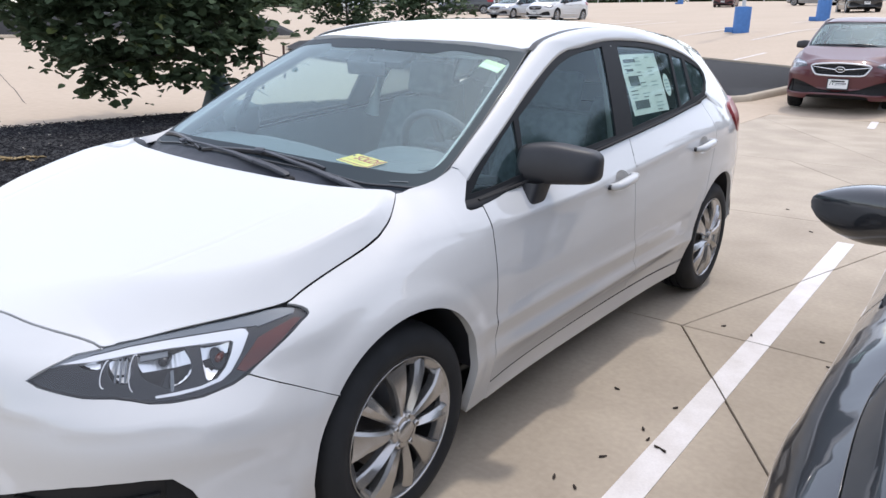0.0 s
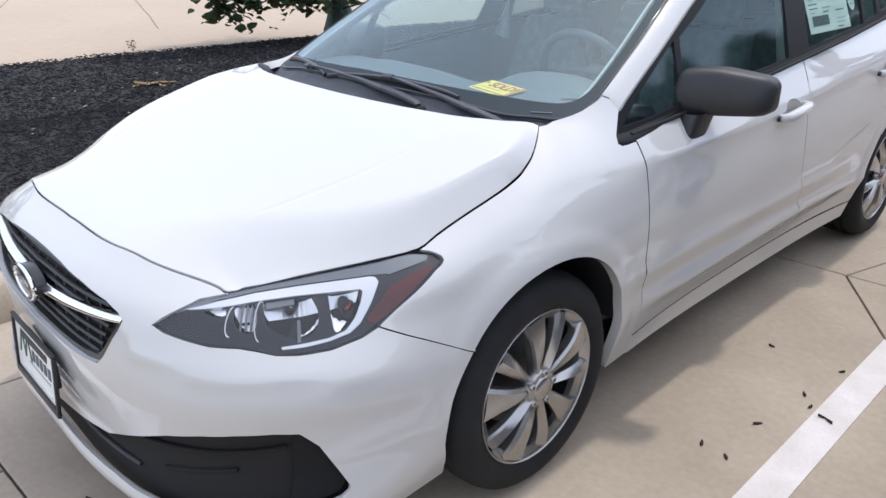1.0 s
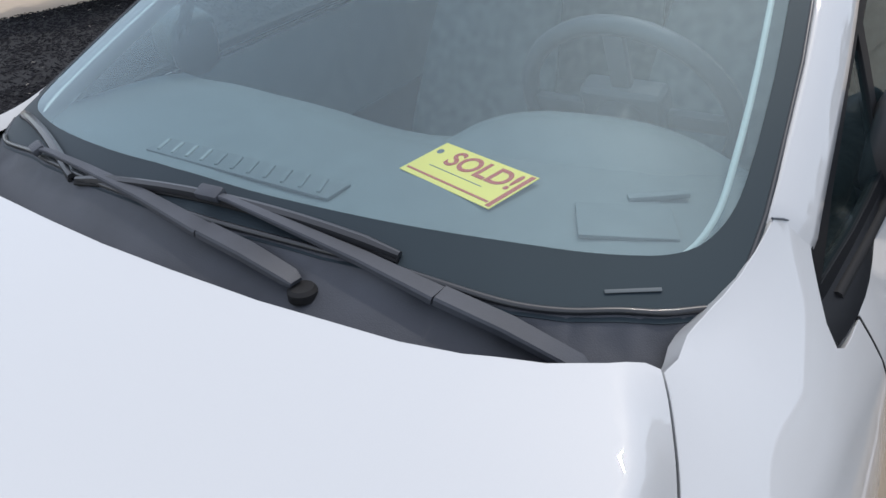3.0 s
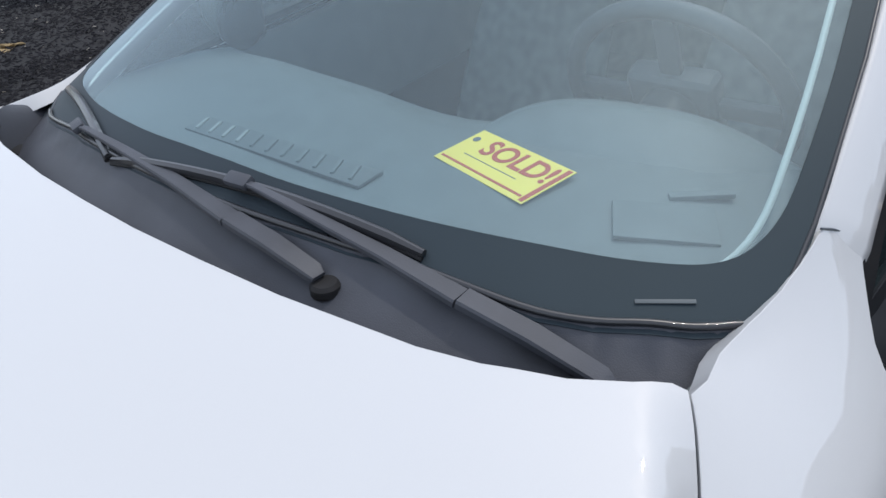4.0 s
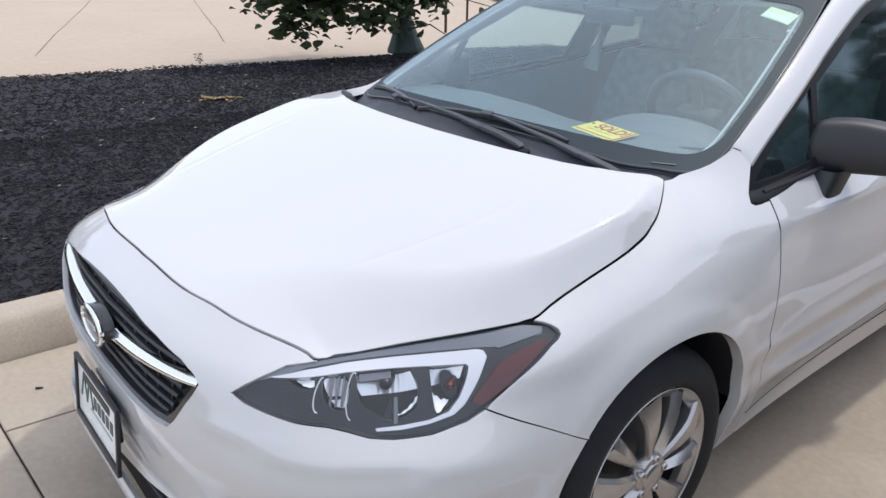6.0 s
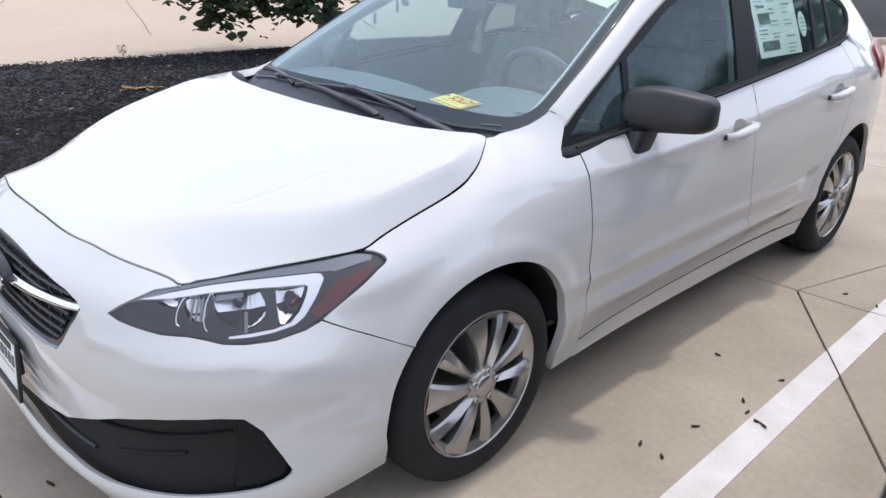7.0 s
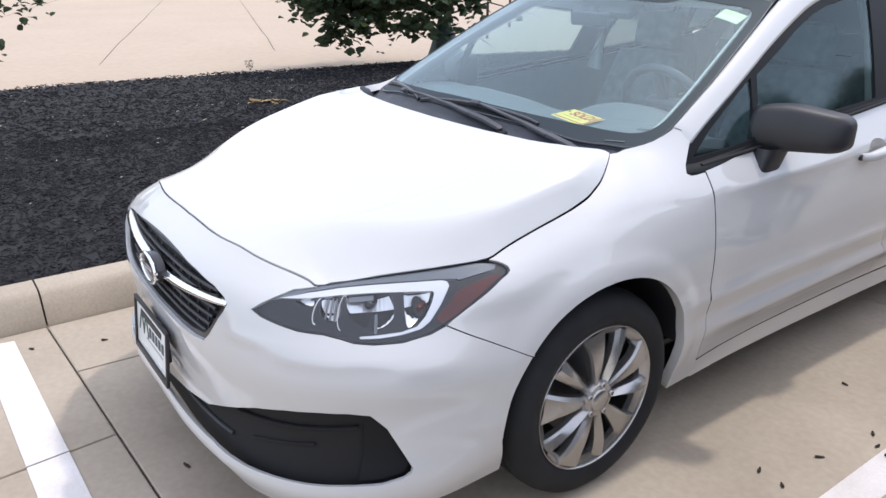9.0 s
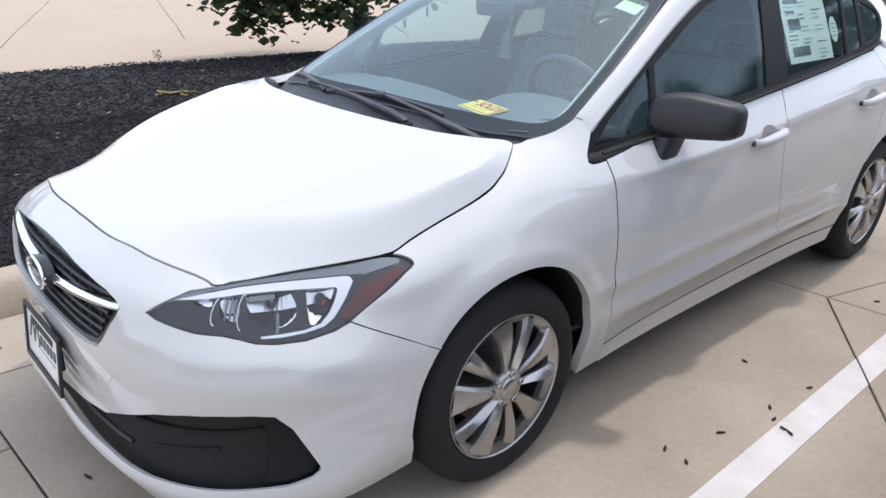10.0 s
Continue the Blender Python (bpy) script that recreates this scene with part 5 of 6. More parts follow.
def cabin(car):
    """Dashboard, wheel, seats, mirror and lining, as seen through the glass."""
    dash = []
    for x in np.linspace(-.70, .70, 29):
        hump = .030 * math.exp(-((x - .38) / .20) ** 4) + .018 * math.exp(-((x + .30) / .26) ** 4)
        sweep = .18 * x * x
        dash.append([(x, y + sweep, z) for y, z in ((.06, .905), (.16, .950), (.26, .958 + hump * .2), (.40, .962 + hump * .55), (.52, .958 + hump), (.60, .945 + hump), (.635, .915 + hump), (.64, .86), (.62, .78), (.60, .62), (.58, .42))])
    part("dashboard", grid_mesh(dash), DASH, car)
    cluster = [[(x, y + .18 * x * x, .935 + .082 * (1 - abs((x - .38) / .25) ** 2.6) * f) for y, f in ((.40, .0), (.45, .45), (.51, .82), (.57, 1.0), (.61, .97), (.62, .80), (.60, .2))] for x in np.linspace(.14, .62, 21)]
    part("instrument_hood", grid_mesh(cluster), DASH, car)
    for x in (-.52, -.10, .10, .62):
        part("air_vent", box(.12, .02, .05, pose(x, .64 + .18 * x * x, .88), .008), BLACK_GLOSS, car)
    part("centre_screen", box(.22, .02, .13, pose(0, .642, .86, 8), .008), BLACK_GLOSS, car)
    vent = new("defroster_vent")
    vent.parent = car
    part("vent_frame", box(.43, .052, .006, pose(-.065, .314, .9645, 3), .002), TRIM_GREY_DARK, vent)
    for k in range(11):
        part("vent_slat", box(.006, .040, .007, pose(-.262 + .038 * k, .314, .9670, 3, 0, 24), .001), LINER if k < 4 else DASH, vent)
    part("demister_slot", box(.08, .014, .008, pose(.556, .486, .976, 3, 0, 38), .003), DASH, car)
    part("speaker_cover", box(.12, .075, .006, pose(.545, .408, .971, 6, 4, 30), .002), DASH, car)
    wheel_ob = new("steering_wheel")
    wheel_ob.parent = car
    m = pose(.38, .80, .965, -64, 0, 0)
    part("wheel_ring", moved(rod([(.185 * math.cos(a), .185 * math.sin(a), 0) for a in np.linspace(0, 2 * math.pi, 41)], .016, 10, False), m), COWL_PLASTIC, wheel_ob)
    part("wheel_boss", moved(box(.15, .13, .05, None, .02, 3), m), COWL_PLASTIC, wheel_ob)
    for a in (0, 180, 270):
        part("wheel_spoke", moved(box(.13, .035, .018, Matrix.Rotation(radians(a), 4, "Z") @ pose(.11, 0, 0), .006), m), COWL_PLASTIC, wheel_ob)
    part("steering_column", moved(rod([(0, 0, -.02), (0, 0, -.22)], .05, 14), m), BLACK_PLASTIC, wheel_ob)
    for x, y in ((.37, 1.30), (-.37, 1.30), (.38, 2.16), (-.38, 2.16)):
        seat = new("seat")
        seat.parent = car
        part("cushion", box(.50, .52, .16, pose(x, y - .12, .44, 4), .06, 4), SEAT_CLOTH, seat)
        back = []
        for f in np.linspace(0, 1, 9):
            wdt = .245 - .05 * f ** 2
            back.append([(x + wdt * math.copysign(abs(math.cos(t)) ** .6, math.cos(t)), y + .10 + .23 * f + .07 * math.copysign(abs(math.sin(t)) ** .7, math.sin(t)) * (1 - .25 * f), .46 + .60 * f) for t in np.linspace(0, 2 * math.pi, 24)])
        back.append([(x, y + .335, 1.075)] * 24)
        part("backrest", grid_mesh(back), SEAT_CLOTH, seat)
        part("headrest", box(.25, .09, .17, pose(x, y + .37, 1.165, -8), .035, 3), SEAT_CLOTH, seat)
        for dx in (-.06, .06):
            part("headrest_post", rod([(x + dx, y + .345, 1.02), (x + dx, y + .365, 1.12)], .006, 6), STEEL, seat)
    part("rear_view_mirror", joined(box(.20, .022, .055, pose(0, .775, 1.270, 8), .012, 3), rod([(0, .775, 1.27), (0, .80, 1.315)], .012, 8)), BLACK_PLASTIC, car)
    part("camera_housing", box(.30, .10, .03, pose(0, .86, 1.305, 24), .01), BLACK_PLASTIC, car)
    lining = [[(x, y, float(roof_z(x, y)) - .035 - (.03 if abs(x) > .5 else 0)) for y in np.linspace(1.02, 3.1, 14)] for x in np.linspace(-.54, .54, 11)]
    part("headliner", grid_mesh(lining), LINER, car)
    for s in (1, -1):
        part("sun_visor", box(.38, .14, .016, pose(s * .33, .985 + .03, 1.352, 20), .006), LINER, car)
        trim = [(x, y, float(screen_z(x, y)) - .022) for x, y in smooth_loop([(.615, .292), (.645, .330), (.657, .38), (.654, .44), (.630, .60), (.577, .86), (.550, .965)], closed=False, per=3)]
        part("pillar_trim", rod([(s * x, y, z) for x, y, z in trim], [.002, .0035] + [.004] * (len(trim) - 4) + [.005, .005], 8, True, .8), TRIM_GREY, car)
        part("centre_pillar_trim", rod([(s * .735, 1.61, .95), (s * .66, 1.63, 1.20), (s * .60, 1.64, 1.36)], [.045, .035, .04], 10, True), TRIM_GREY, car)
        part("rear_pillar_trim", rod([(s * .66, 2.66, .98), (s * .58, 2.72, 1.20), (s * .46, 2.70, 1.32)], [.06, .05, .03], 10, True), TRIM_GREY, car)
        inner = [[(s * (float(glass_x(y, zb)) - .03 - .03 * f), y, zb - .32 * f) for f in (0, .15, .5, 1)] for y, zb in ((y, .90 + .078 * (y - .4)) for y in np.linspace(.45, 2.5, 14))]
        part("door_card", grid_mesh(inner), DASH, car)
    part("rear_deck", box(1.25, .50, .04, pose(0, 2.78, .95), .01), DASH, car)
    part("cabin_floor", box(1.40, 2.6, .05, pose(0, 1.65, .34), .01), SEAT_CLOTH, car)
    part("firewall", box(1.30, .03, .60, pose(0, .12, .62), .005), GAP_BLACK, car)


def build_car(name):
    car = new(name)
    body_panels(car)
    glazing(car)
    front_face(car)
    mirrors(car)
    wipers(car)
    cabin(car)
    for x, y, turn in ((.853, 0.0, 8), (-.853, 0.0, 40), (.853, 2.67, -12), (-.853, 2.67, 20)):
        wheel(car, x, y, turn)
    return car


def repaint(car, mat, name=None):
    for o in car.children_recursive:
        for slot in o.material_slots:
            if slot.material == WHITE_PAINT:
                slot.link = "OBJECT"
                slot.material = mat
    return car


hatchback = tagged(build_car("hatchback_car"), "white five-door hatchback parked on concrete beside the mulch bed", "car")
hatchback.location, hatchback.scale, hatchback.rotation_euler = (-.020, 0, .0125), (1.012, 1, 1), (0, radians(.85), 0)


# ---- ground, slabs, paint, kerbs and beds ----
CONCRETE = material("concrete", (0.438, 0.372, 0.293), 0.85, second=(0.335, 0.280, 0.217), amount=0.62, scale=1.7, fine=0.075, fine_scale=38, bump=0.15, bump_scale=220, shuffle=0.05)
FAR_CONCRETE = material("far_concrete", (0.475, 0.385, 0.295), 0.9, second=(0.415, 0.33, 0.248), amount=1.2, scale=0.35, fine=0.06, fine_scale=8, bump=0.1, bump_scale=40)
JOINT = material("joint_filler", (0.045, 0.04, 0.036), 0.9, bump=0.3, bump_scale=200)
KERB = material("kerb_concrete", (0.45, 0.38, 0.295), 0.85, second=(0.33, 0.28, 0.22), amount=1.0, scale=2.5, fine=0.10, fine_scale=90, bump=0.3, bump_scale=200, shuffle=0.05)
LINE_PAINT = material("line_paint", (0.74, 0.71, 0.70), 0.7, second=(0.60, 0.56, 0.53), amount=0.8, scale=7, fine=0.06, fine_scale=120, bump=0.2, bump_scale=260)
MULCH = material("mulch_soil", (0.016, 0.016, 0.018), 0.95, second=(0.008, 0.008, 0.009), amount=1, scale=14, bump=1.0, bump_scale=60)
CHIP = material("mulch_chip", (0.019, 0.0185, 0.021), 0.9, spec=0.2, shuffle=0.6)
BARK = material("bark", (0.10, 0.085, 0.07), 0.9, vary=0.4, scale=20, bump=0.6, bump_scale=60)
LEAF = material("leaf", (0.070, 0.100, 0.056), 0.7, spec=0.15, shuffle=0.55)
# thin leaves let some light through
n, l = LEAF.node_tree.nodes, LEAF.node_tree.links
thin, both = n.new("ShaderNodeBsdfTranslucent"), n.new("ShaderNodeMixShader")
l.new(n["Principled BSDF"].inputs["Base Color"].links[0].from_socket, thin.inputs["Color"])
both.inputs["Fac"].default_value = 0.4
l.new(n["Principled BSDF"].outputs[0], both.inputs[1])
l.new(thin.outputs[0], both.inputs[2])
l.new(both.outputs[0], n["Material Output"].inputs["Surface"])
LEAF_PALE = material("pale_leaf", (0.085, 0.105, 0.028), 0.55, shuffle=0.3)
DRY_LEAF = material("dry_leaf", (0.035, 0.024, 0.018), 0.85, vary=0.4, scale=60, shuffle=0.4)
BAG = material("watering_bag", (0.022, 0.05, 0.042), 0.55, vary=0.3, scale=8, bump=0.3, bump_scale=30)
STAKE = material("stake_wood", (0.06, 0.03, 0.022), 0.85, vary=0.3, scale=30)
BLUE = material("blue_paint", (0.05, 0.165, 0.42), 0.55, vary=0.15, scale=6)
POLE = material("pole_paint", (0.55, 0.56, 0.56), 0.5, vary=0.1)
CARD_BROWN = material("brown_card", (0.30, 0.22, 0.11), 0.85, vary=0.25, scale=30)
GRASS_GREEN = material("far_green", (0.035, 0.06, 0.022), 0.8, shuffle=0.5)


def gz(x, y):
    v = y + .5 * x
    return .1 * np.clip(v - 13, 0, 14) + .05 * np.clip(v - 27, 0, 60) + .02 * np.clip(-10 - x, 0, 100)


# near slabs fill this rectangle; the sheet runs a little lower there
X0, X1, Y0, Y1 = -1.31, 8.0, -8.0, 12.6
LX0, LX1, LY0, LY1 = -70.0, -9.4, -30.0, 40.0
gx = np.unique(np.r_[-400, -250, -160, -110, np.arange(-90, 42, 3.0), 60, 110, 200, 400, X0, X0 - .01, X1, X1 + .01])
gy = np.unique(np.r_[-400, -200, -100, -60, np.arange(-40, 102, 3.0), 130, 200, 400, Y0, Y0 - .01, Y1, Y1 + .01])
verts, faces = [], []
for x in gx:
    for y in gy:
        low = .03 if X0 <= x <= X1 and Y0 <= y <= Y1 else 0.0
        verts.append((x, y, float(gz(x, y)) - low))
for i in range(len(gx) - 1):
    for j in range(len(gy) - 1):
        a = i * len(gy) + j
        faces.append((a, a + len(gy), a + len(gy) + 1, a + 1))
ground = part("ground", mesh_of(verts, faces, smooth=False), FAR_CONCRETE)
tagged(ground, "pale tan concrete lot rising gently behind the cars", "ground", kind="structure")


def cut(poly, p, d):
    """Splits a convex outline by the line through p along d."""
    a, b = [], []
    side = [(q[0] - p[0]) * d[1] - (q[1] - p[1]) * d[0] for q in poly]
    for i in range(len(poly)):
        q, r, s, t = poly[i], poly[(i + 1) % len(poly)], side[i], side[(i + 1) % len(poly)]
        (a if s >= 0 else b).append(q)
        if s * t < 0:
            f = s / (s - t)
            c = (q[0] + (r[0] - q[0]) * f, q[1] + (r[1] - q[1]) * f)
            a.append(c)
            b.append(c)
    return [k for k in (a, b) if len(k) > 2]


def centre(poly):
    return np.mean(poly, 0)


def shrink(poly, by):
    """A convex outline drawn in by a distance."""
    a = sum(p[0] * q[1] - q[0] * p[1] for p, q in zip(poly, poly[1:] + poly[:1]))
    out = list(poly)
    for p, q in zip(poly, poly[1:] + poly[:1]):
        d = Vector((q[0] - p[0], q[1] - p[1]))
        if d.length < 1e-6:
            continue
        n = Vector((-d.y, d.x)).normalized() * (1 if a > 0 else -1)
        base = (p[0] + n.x * by, p[1] + n.y * by)
        parts = cut(out, base, (d.x, d.y)) if len(out) > 2 else []
        want = [k for k in parts if ((centre(k)[0] - base[0]) * n.x + (centre(k)[1] - base[1]) * n.y) > 0]
        if want:
            out = want[0]
    return out


def prism(poly, top, thick, bevel=.004, height=None):
    """A flat slab with a softened upper edge."""
    a = sum(p[0] * q[1] - q[0] * p[1] for p, q in zip(poly, poly[1:] + poly[:1]))
    if a < 0:
        poly = poly[::-1]
    h = height or (lambda x, y: 0.0)
    c = centre(poly)
    inn = []
    for p in poly:
        d = Vector((c[0] - p[0], c[1] - p[1]))
        d.normalize()
        inn.append((p[0] + d.x * bevel * 1.4, p[1] + d.y * bevel * 1.4))
    n = len(poly)
    vs = [(x, y, top + h(x, y)) for x, y in inn] + [(x, y, top - bevel + h(x, y)) for x, y in poly] + [(x, y, top - thick + h(x, y)) for x, y in poly]
    fs = [tuple(range(n))]
    for i in range(n):
        j = (i + 1) % n
        fs += [(i + n, j + n, j, i), (i + 2 * n, j + 2 * n, j + n, i + n)]
    return mesh_of(vs, fs, smooth=False)


polys = [[(X0, Y0), (X1, Y0), (X1, Y1), (X0, Y1)]]
JA = (.958, 2.065)
CUTS = [((0, 2.065), (1, .004), None), ((0, -1.062), (1, .05), None), ((0, 4.78), (1, .06), lambda c: c[1] > 2.1), ((0, 7.69), (1, .025), lambda c: c[1] > 4.9), ((-.3, 10.4), (-2.74, 4.34), lambda c: c[1] > 7.8), ((0, -4.4), (1, 0), lambda c: c[1] < -1.1),
        (JA, (.289, 1.02), lambda c: 2.1 < c[1] < 4.7), (JA, (.74, -1.156), lambda c: -1 < c[1] < 2.0), ((.16, 7.69), (1.01, -1.26), lambda c: 4.9 < c[1] < 7.6), ((-.77, 0), (.04, 1), lambda c: c[0] < .6 and -4.4 < c[1] < -1.1),
        ((-.77, 0), (.04, 1), lambda c: c[0] < 1.2 and -1.0 < c[1] < 2.0), ((-.29, -1.07), (.10, -1), lambda c: c[0] > -.7 and -4.4 < c[1] < -1.1), ((3.6, 0), (0, 1), lambda c: c[0] > 1.5), ((5.6, 0), (0, 1), lambda c: c[0] > 4)]
for p, d, want in CUTS:
    done = []
    for q in polys:
        done += cut(q, p, d) if want is None or want(centre(q)) else [q]
    polys = done
joint_bed = part("joint_bed", box(X1 - X0 - .02, Y1 - Y0 - .02, .01, pose((X0 + X1) / 2, (Y0 + Y1) / 2, -.017)), JOINT)
tagged(joint_bed, "dark joint filler between the concrete slabs", "joint", kind="structure")
pavement = tagged(new("pavement"), "tan concrete parking slabs with dark joints", "pavement", kind="structure")
for q in polys:
    part("slab", prism(shrink(q, .0035), 0.0, .03), CONCRETE, pavement)

# painted stall lines, broken at the joints
lines = tagged(new("stall_lines"), "worn white painted stall lines on concrete", "road marking", kind="structure")


def rect(x0, x1, y0, y1):
    return [(x0, y0), (x1, y0), (x1, y1), (x0, y1)]


def clip(a, b):
    """The part of outline a that lies inside convex outline b."""
    area = sum(p[0] * q[1] - q[0] * p[1] for p, q in zip(b, b[1:] + b[:1]))
    out = a
    for p, q in zip(b, b[1:] + b[:1]):
        d = (q[0] - p[0], q[1] - p[1])
        parts = cut(out, p, d) if len(out) > 2 else []
        good = [k for k in parts if ((centre(k)[0] - p[0]) * d[1] - (centre(k)[1] - p[1]) * d[0]) * (1 if area > 0 else -1) < 0]
        if not good:
            return []
        out = good[0]
    return out


LINE_Y1 = 4.29
for strip in (rect(1.276, 1.384, -.9, LINE_Y1), rect(3.98, 4.088, -.9, LINE_Y1)):
    for q in polys:
        c = clip(strip, shrink(q, .0035))
        if c:
            part("painted_strip", prism(c, .0035, .0032, .001), LINE_PAINT, lines)

# kerb along the bed, in pieces
kerb = tagged(new("kerb"), "tan concrete kerb along the mulch bed", "kerb", kind="structure")


def kerb_run(points, width, height, parent, joint=.008):
    """Kerb pieces along points, the bed on their left."""
    for (xa, ya), (xb, yb) in zip(points, points[1:]):
        d = Vector((xb - xa, yb - ya, 0))
        n = Vector((-d.y, d.x, 0)).normalized()
        e = d.normalized() * joint / 2
        a, b = Vector((xa, ya, 0)) + e, Vector((xb, yb, 0)) - e
        sec = [(0, -.05), (0, .012), (.02, height * .55), (.045, height - .018), (.065, height - .004), (.09, height), (width, height), (width, -.05)]
        rows = []
        for p in (a, (a + b) / 2, b):
            g = float(gz(p.x, p.y))
            rows.append([p + n * u + Vector((0, 0, v + g)) for u, v in sec])
        bm = bmesh.new()
        vs = [[bm.verts.new(c) for c in r] for r in rows]
        for i in range(len(vs) - 1):
            for k in range(len(sec) - 1):
                bm.faces.new((vs[i][k], vs[i + 1][k], vs[i + 1][k + 1], vs[i][k + 1]))
        bm.faces.new(vs[0])
        bm.faces.new(vs[-1][::-1])
        part("kerb_stone", mesh_bm(bm, True, 30), KERB, parent)


near_kerb = [(-1.315, -10.0), (-1.315, -7.2), (-1.315, -4.2), (-1.315, -1.125), (-1.315, 1.9), (-1.315, 5.0), (-1.5, 6.6), (-2.2, 7.6)]
kerb_run(near_kerb, .21, .15, kerb)

# the mulch beds
def bed_height(x, y):
    return .13 + .03 * noise.noise(Vector((x * .7, y * .7, 3.0))) + .012 * noise.noise(Vector((x * 4, y * 4, 1.0)))


def bed(name, poly, step, label, rise=0.0):
    lo, hi = np.min(poly, 0), np.max(poly, 0)
    from mathutils.geometry import delaunay_2d_cdt
    rim = resample(poly, step)
    gu, gv = np.meshgrid(np.arange(lo[0], hi[0], step), np.arange(lo[1], hi[1], step), indexing="ij")
    g = np.stack([gu.ravel(), gv.ravel()], 1)
    g = g[inside(poly, g)]
    d = np.sqrt(((g[:, None] - rim[None]) ** 2).sum(-1).min(1))
    g, d = g[d > .4 * step], d[d > .4 * step]
    pts = np.concatenate([rim, g])
    k = len(rim)
    vs, _, tris, _, _, _ = delaunay_2d_cdt([Vector(p) for p in pts], [(i, (i + 1) % k) for i in range(k)], [], 0, 1e-6)
    vs = np.array([tuple(v) for v in vs])
    tris = [t for t in tris if inside(poly, vs[list(t)].mean(0)[None])[0]]
    dist = np.r_[np.zeros(k), d]
    dist = np.r_[dist, np.zeros(max(0, len(vs) - len(dist)))]
    zs = [float(gz(x, y)) + (bed_height(x, y) + rise * min(1, q / 2.0) if q > 0 else .115) for (x, y), q in zip(vs, dist)]
    flat = [(t if np.cross(vs[t[1]] - vs[t[0]], vs[t[2]] - vs[t[0]]) > 0 else t[::-1]) for t in tris]
    ob = part(name, mesh_of([(x, y, z) for (x, y), z in zip(vs, zs)], flat), MULCH)
    return tagged(ob, label, "mulch", kind="structure")


BED_A = [(-1.50, -10), (-1.50, 5.0), (-1.7, 6.6), (-2.4, 7.7), (-5.0, 9.0), (-7.2, 9.2), (-7.75, 7.0), (-7.9, 5.0), (-8.05, 2.6), (-8.35, -.4), (-8.6, -4), (-8.8, -10)]
bed("mulch_bed", BED_A, .22, "dark bark mulch bed behind the kerb", .03)
BED_B = [(-2.45, 14.1), (-1.55, 16.2), (-1.75, 18.0), (-6.0, 21.0), (-14, 25.5), (-27, 31), (-29, 26.5), (-24, 21.2), (-18.5, 17.8), (-12, 16.0), (-6, 14.6)]
bed("mulch_island", BED_B, .9, "dark mulch island across the drive aisle", .12)
kerb_b = tagged(new("island_kerb"), "tan concrete kerb round the mulch island", "kerb", kind="structure")
kerb_run([(-12, 15.85), (-9, 15.1), (-6, 14.42), (-3.2, 13.92), (-2.55, 13.9), (-2.1, 14.3), (-1.35, 16.1), (-1.55, 18.1), (-6, 21.2)], .18, .14, kerb_b)
BED_C = [(-38.5, 9.0), (-36.5, 15.8), (-35.5, 21), (-33, 30), (-38, 34), (-47, 22), (-49, 8), (-52, -14), (-43, -14)]
bed("far_mulch_island", BED_C, 1.6, "dark mulch strip at the far side of the lot", 1.1)
kerb_c = tagged(new("far_kerb"), "pale kerb before the far mulch strip", "kerb", kind="structure")
kerb_run([(-42.8, -14), (-38.2, 9.0), (-36.2, 15.8), (-35.2, 21), (-32.7, 30)], .2, .16, kerb_c)

# bark chips on the near bed
rng = np.random.default_rng(4)


def chips(count, want, size):
    vs, fs = [], []
    for _ in range(count):
        x, y = want()
        z = float(bed_height(x, y)) + .03 * min(1, max(0, min(-1.5 - x, x + 8)) / 2) + rng.uniform(-.006, .014)
        ln, wd, th = size * rng.uniform(.5, 1.5), size * rng.uniform(.12, .34), size * rng.uniform(.08, .2)
        m = Euler((rng.uniform(-.5, .5), rng.uniform(-.5, .5), rng.uniform(0, 6.28))).to_matrix()
        k = len(vs)
        for px, py, pz in ((-.5, -.5, 0), (.5, -.35, 0), (.45, .5, 0), (-.55, .4, 0), (-.4, -.3, 1), (.4, -.2, 1), (.35, .3, 1), (-.4, .2, 1)):
            q = m @ Vector((px * ln, py * wd, pz * th))
            vs.append((x + q.x, y + q.y, z + q.z))
        fs += [(k + a, k + b, k + c, k + d) for a, b, c, d in ((4, 5, 6, 7), (0, 1, 5, 4), (1, 2, 6, 5), (2, 3, 7, 6), (3, 0, 4, 7))]
    return mesh_of(vs, fs, smooth=False)


def in_bed(x0, x1, y0, y1):
    def pick():
        while True:
            p = np.array([[rng.uniform(x0, x1), rng.uniform(y0, y1)]])
            if inside(BED_A, p)[0]:
                return p[0]
    return pick


tagged(part("mulch_chips", chips(34000, in_bed(-4.6, -1.5, -2.8, 3.2), .034), CHIP), "loose dark bark chips covering the bed", "mulch", kind="stuff")
tagged(part("mulch_chips", chips(26000, in_bed(-8.6, -4.2, -3.5, 8.5), .045), CHIP), "loose dark bark chips covering the bed", "mulch", kind="stuff")
PALE_CHIP = material("pale_chip", (0.42, 0.38, 0.32), 0.8)
tagged(part("pale_chips", chips(240, in_bed(-8, -1.6, -2.5, 6), .030), PALE_CHIP), "a few pale splinters in the mulch", "mulch", kind="stuff")

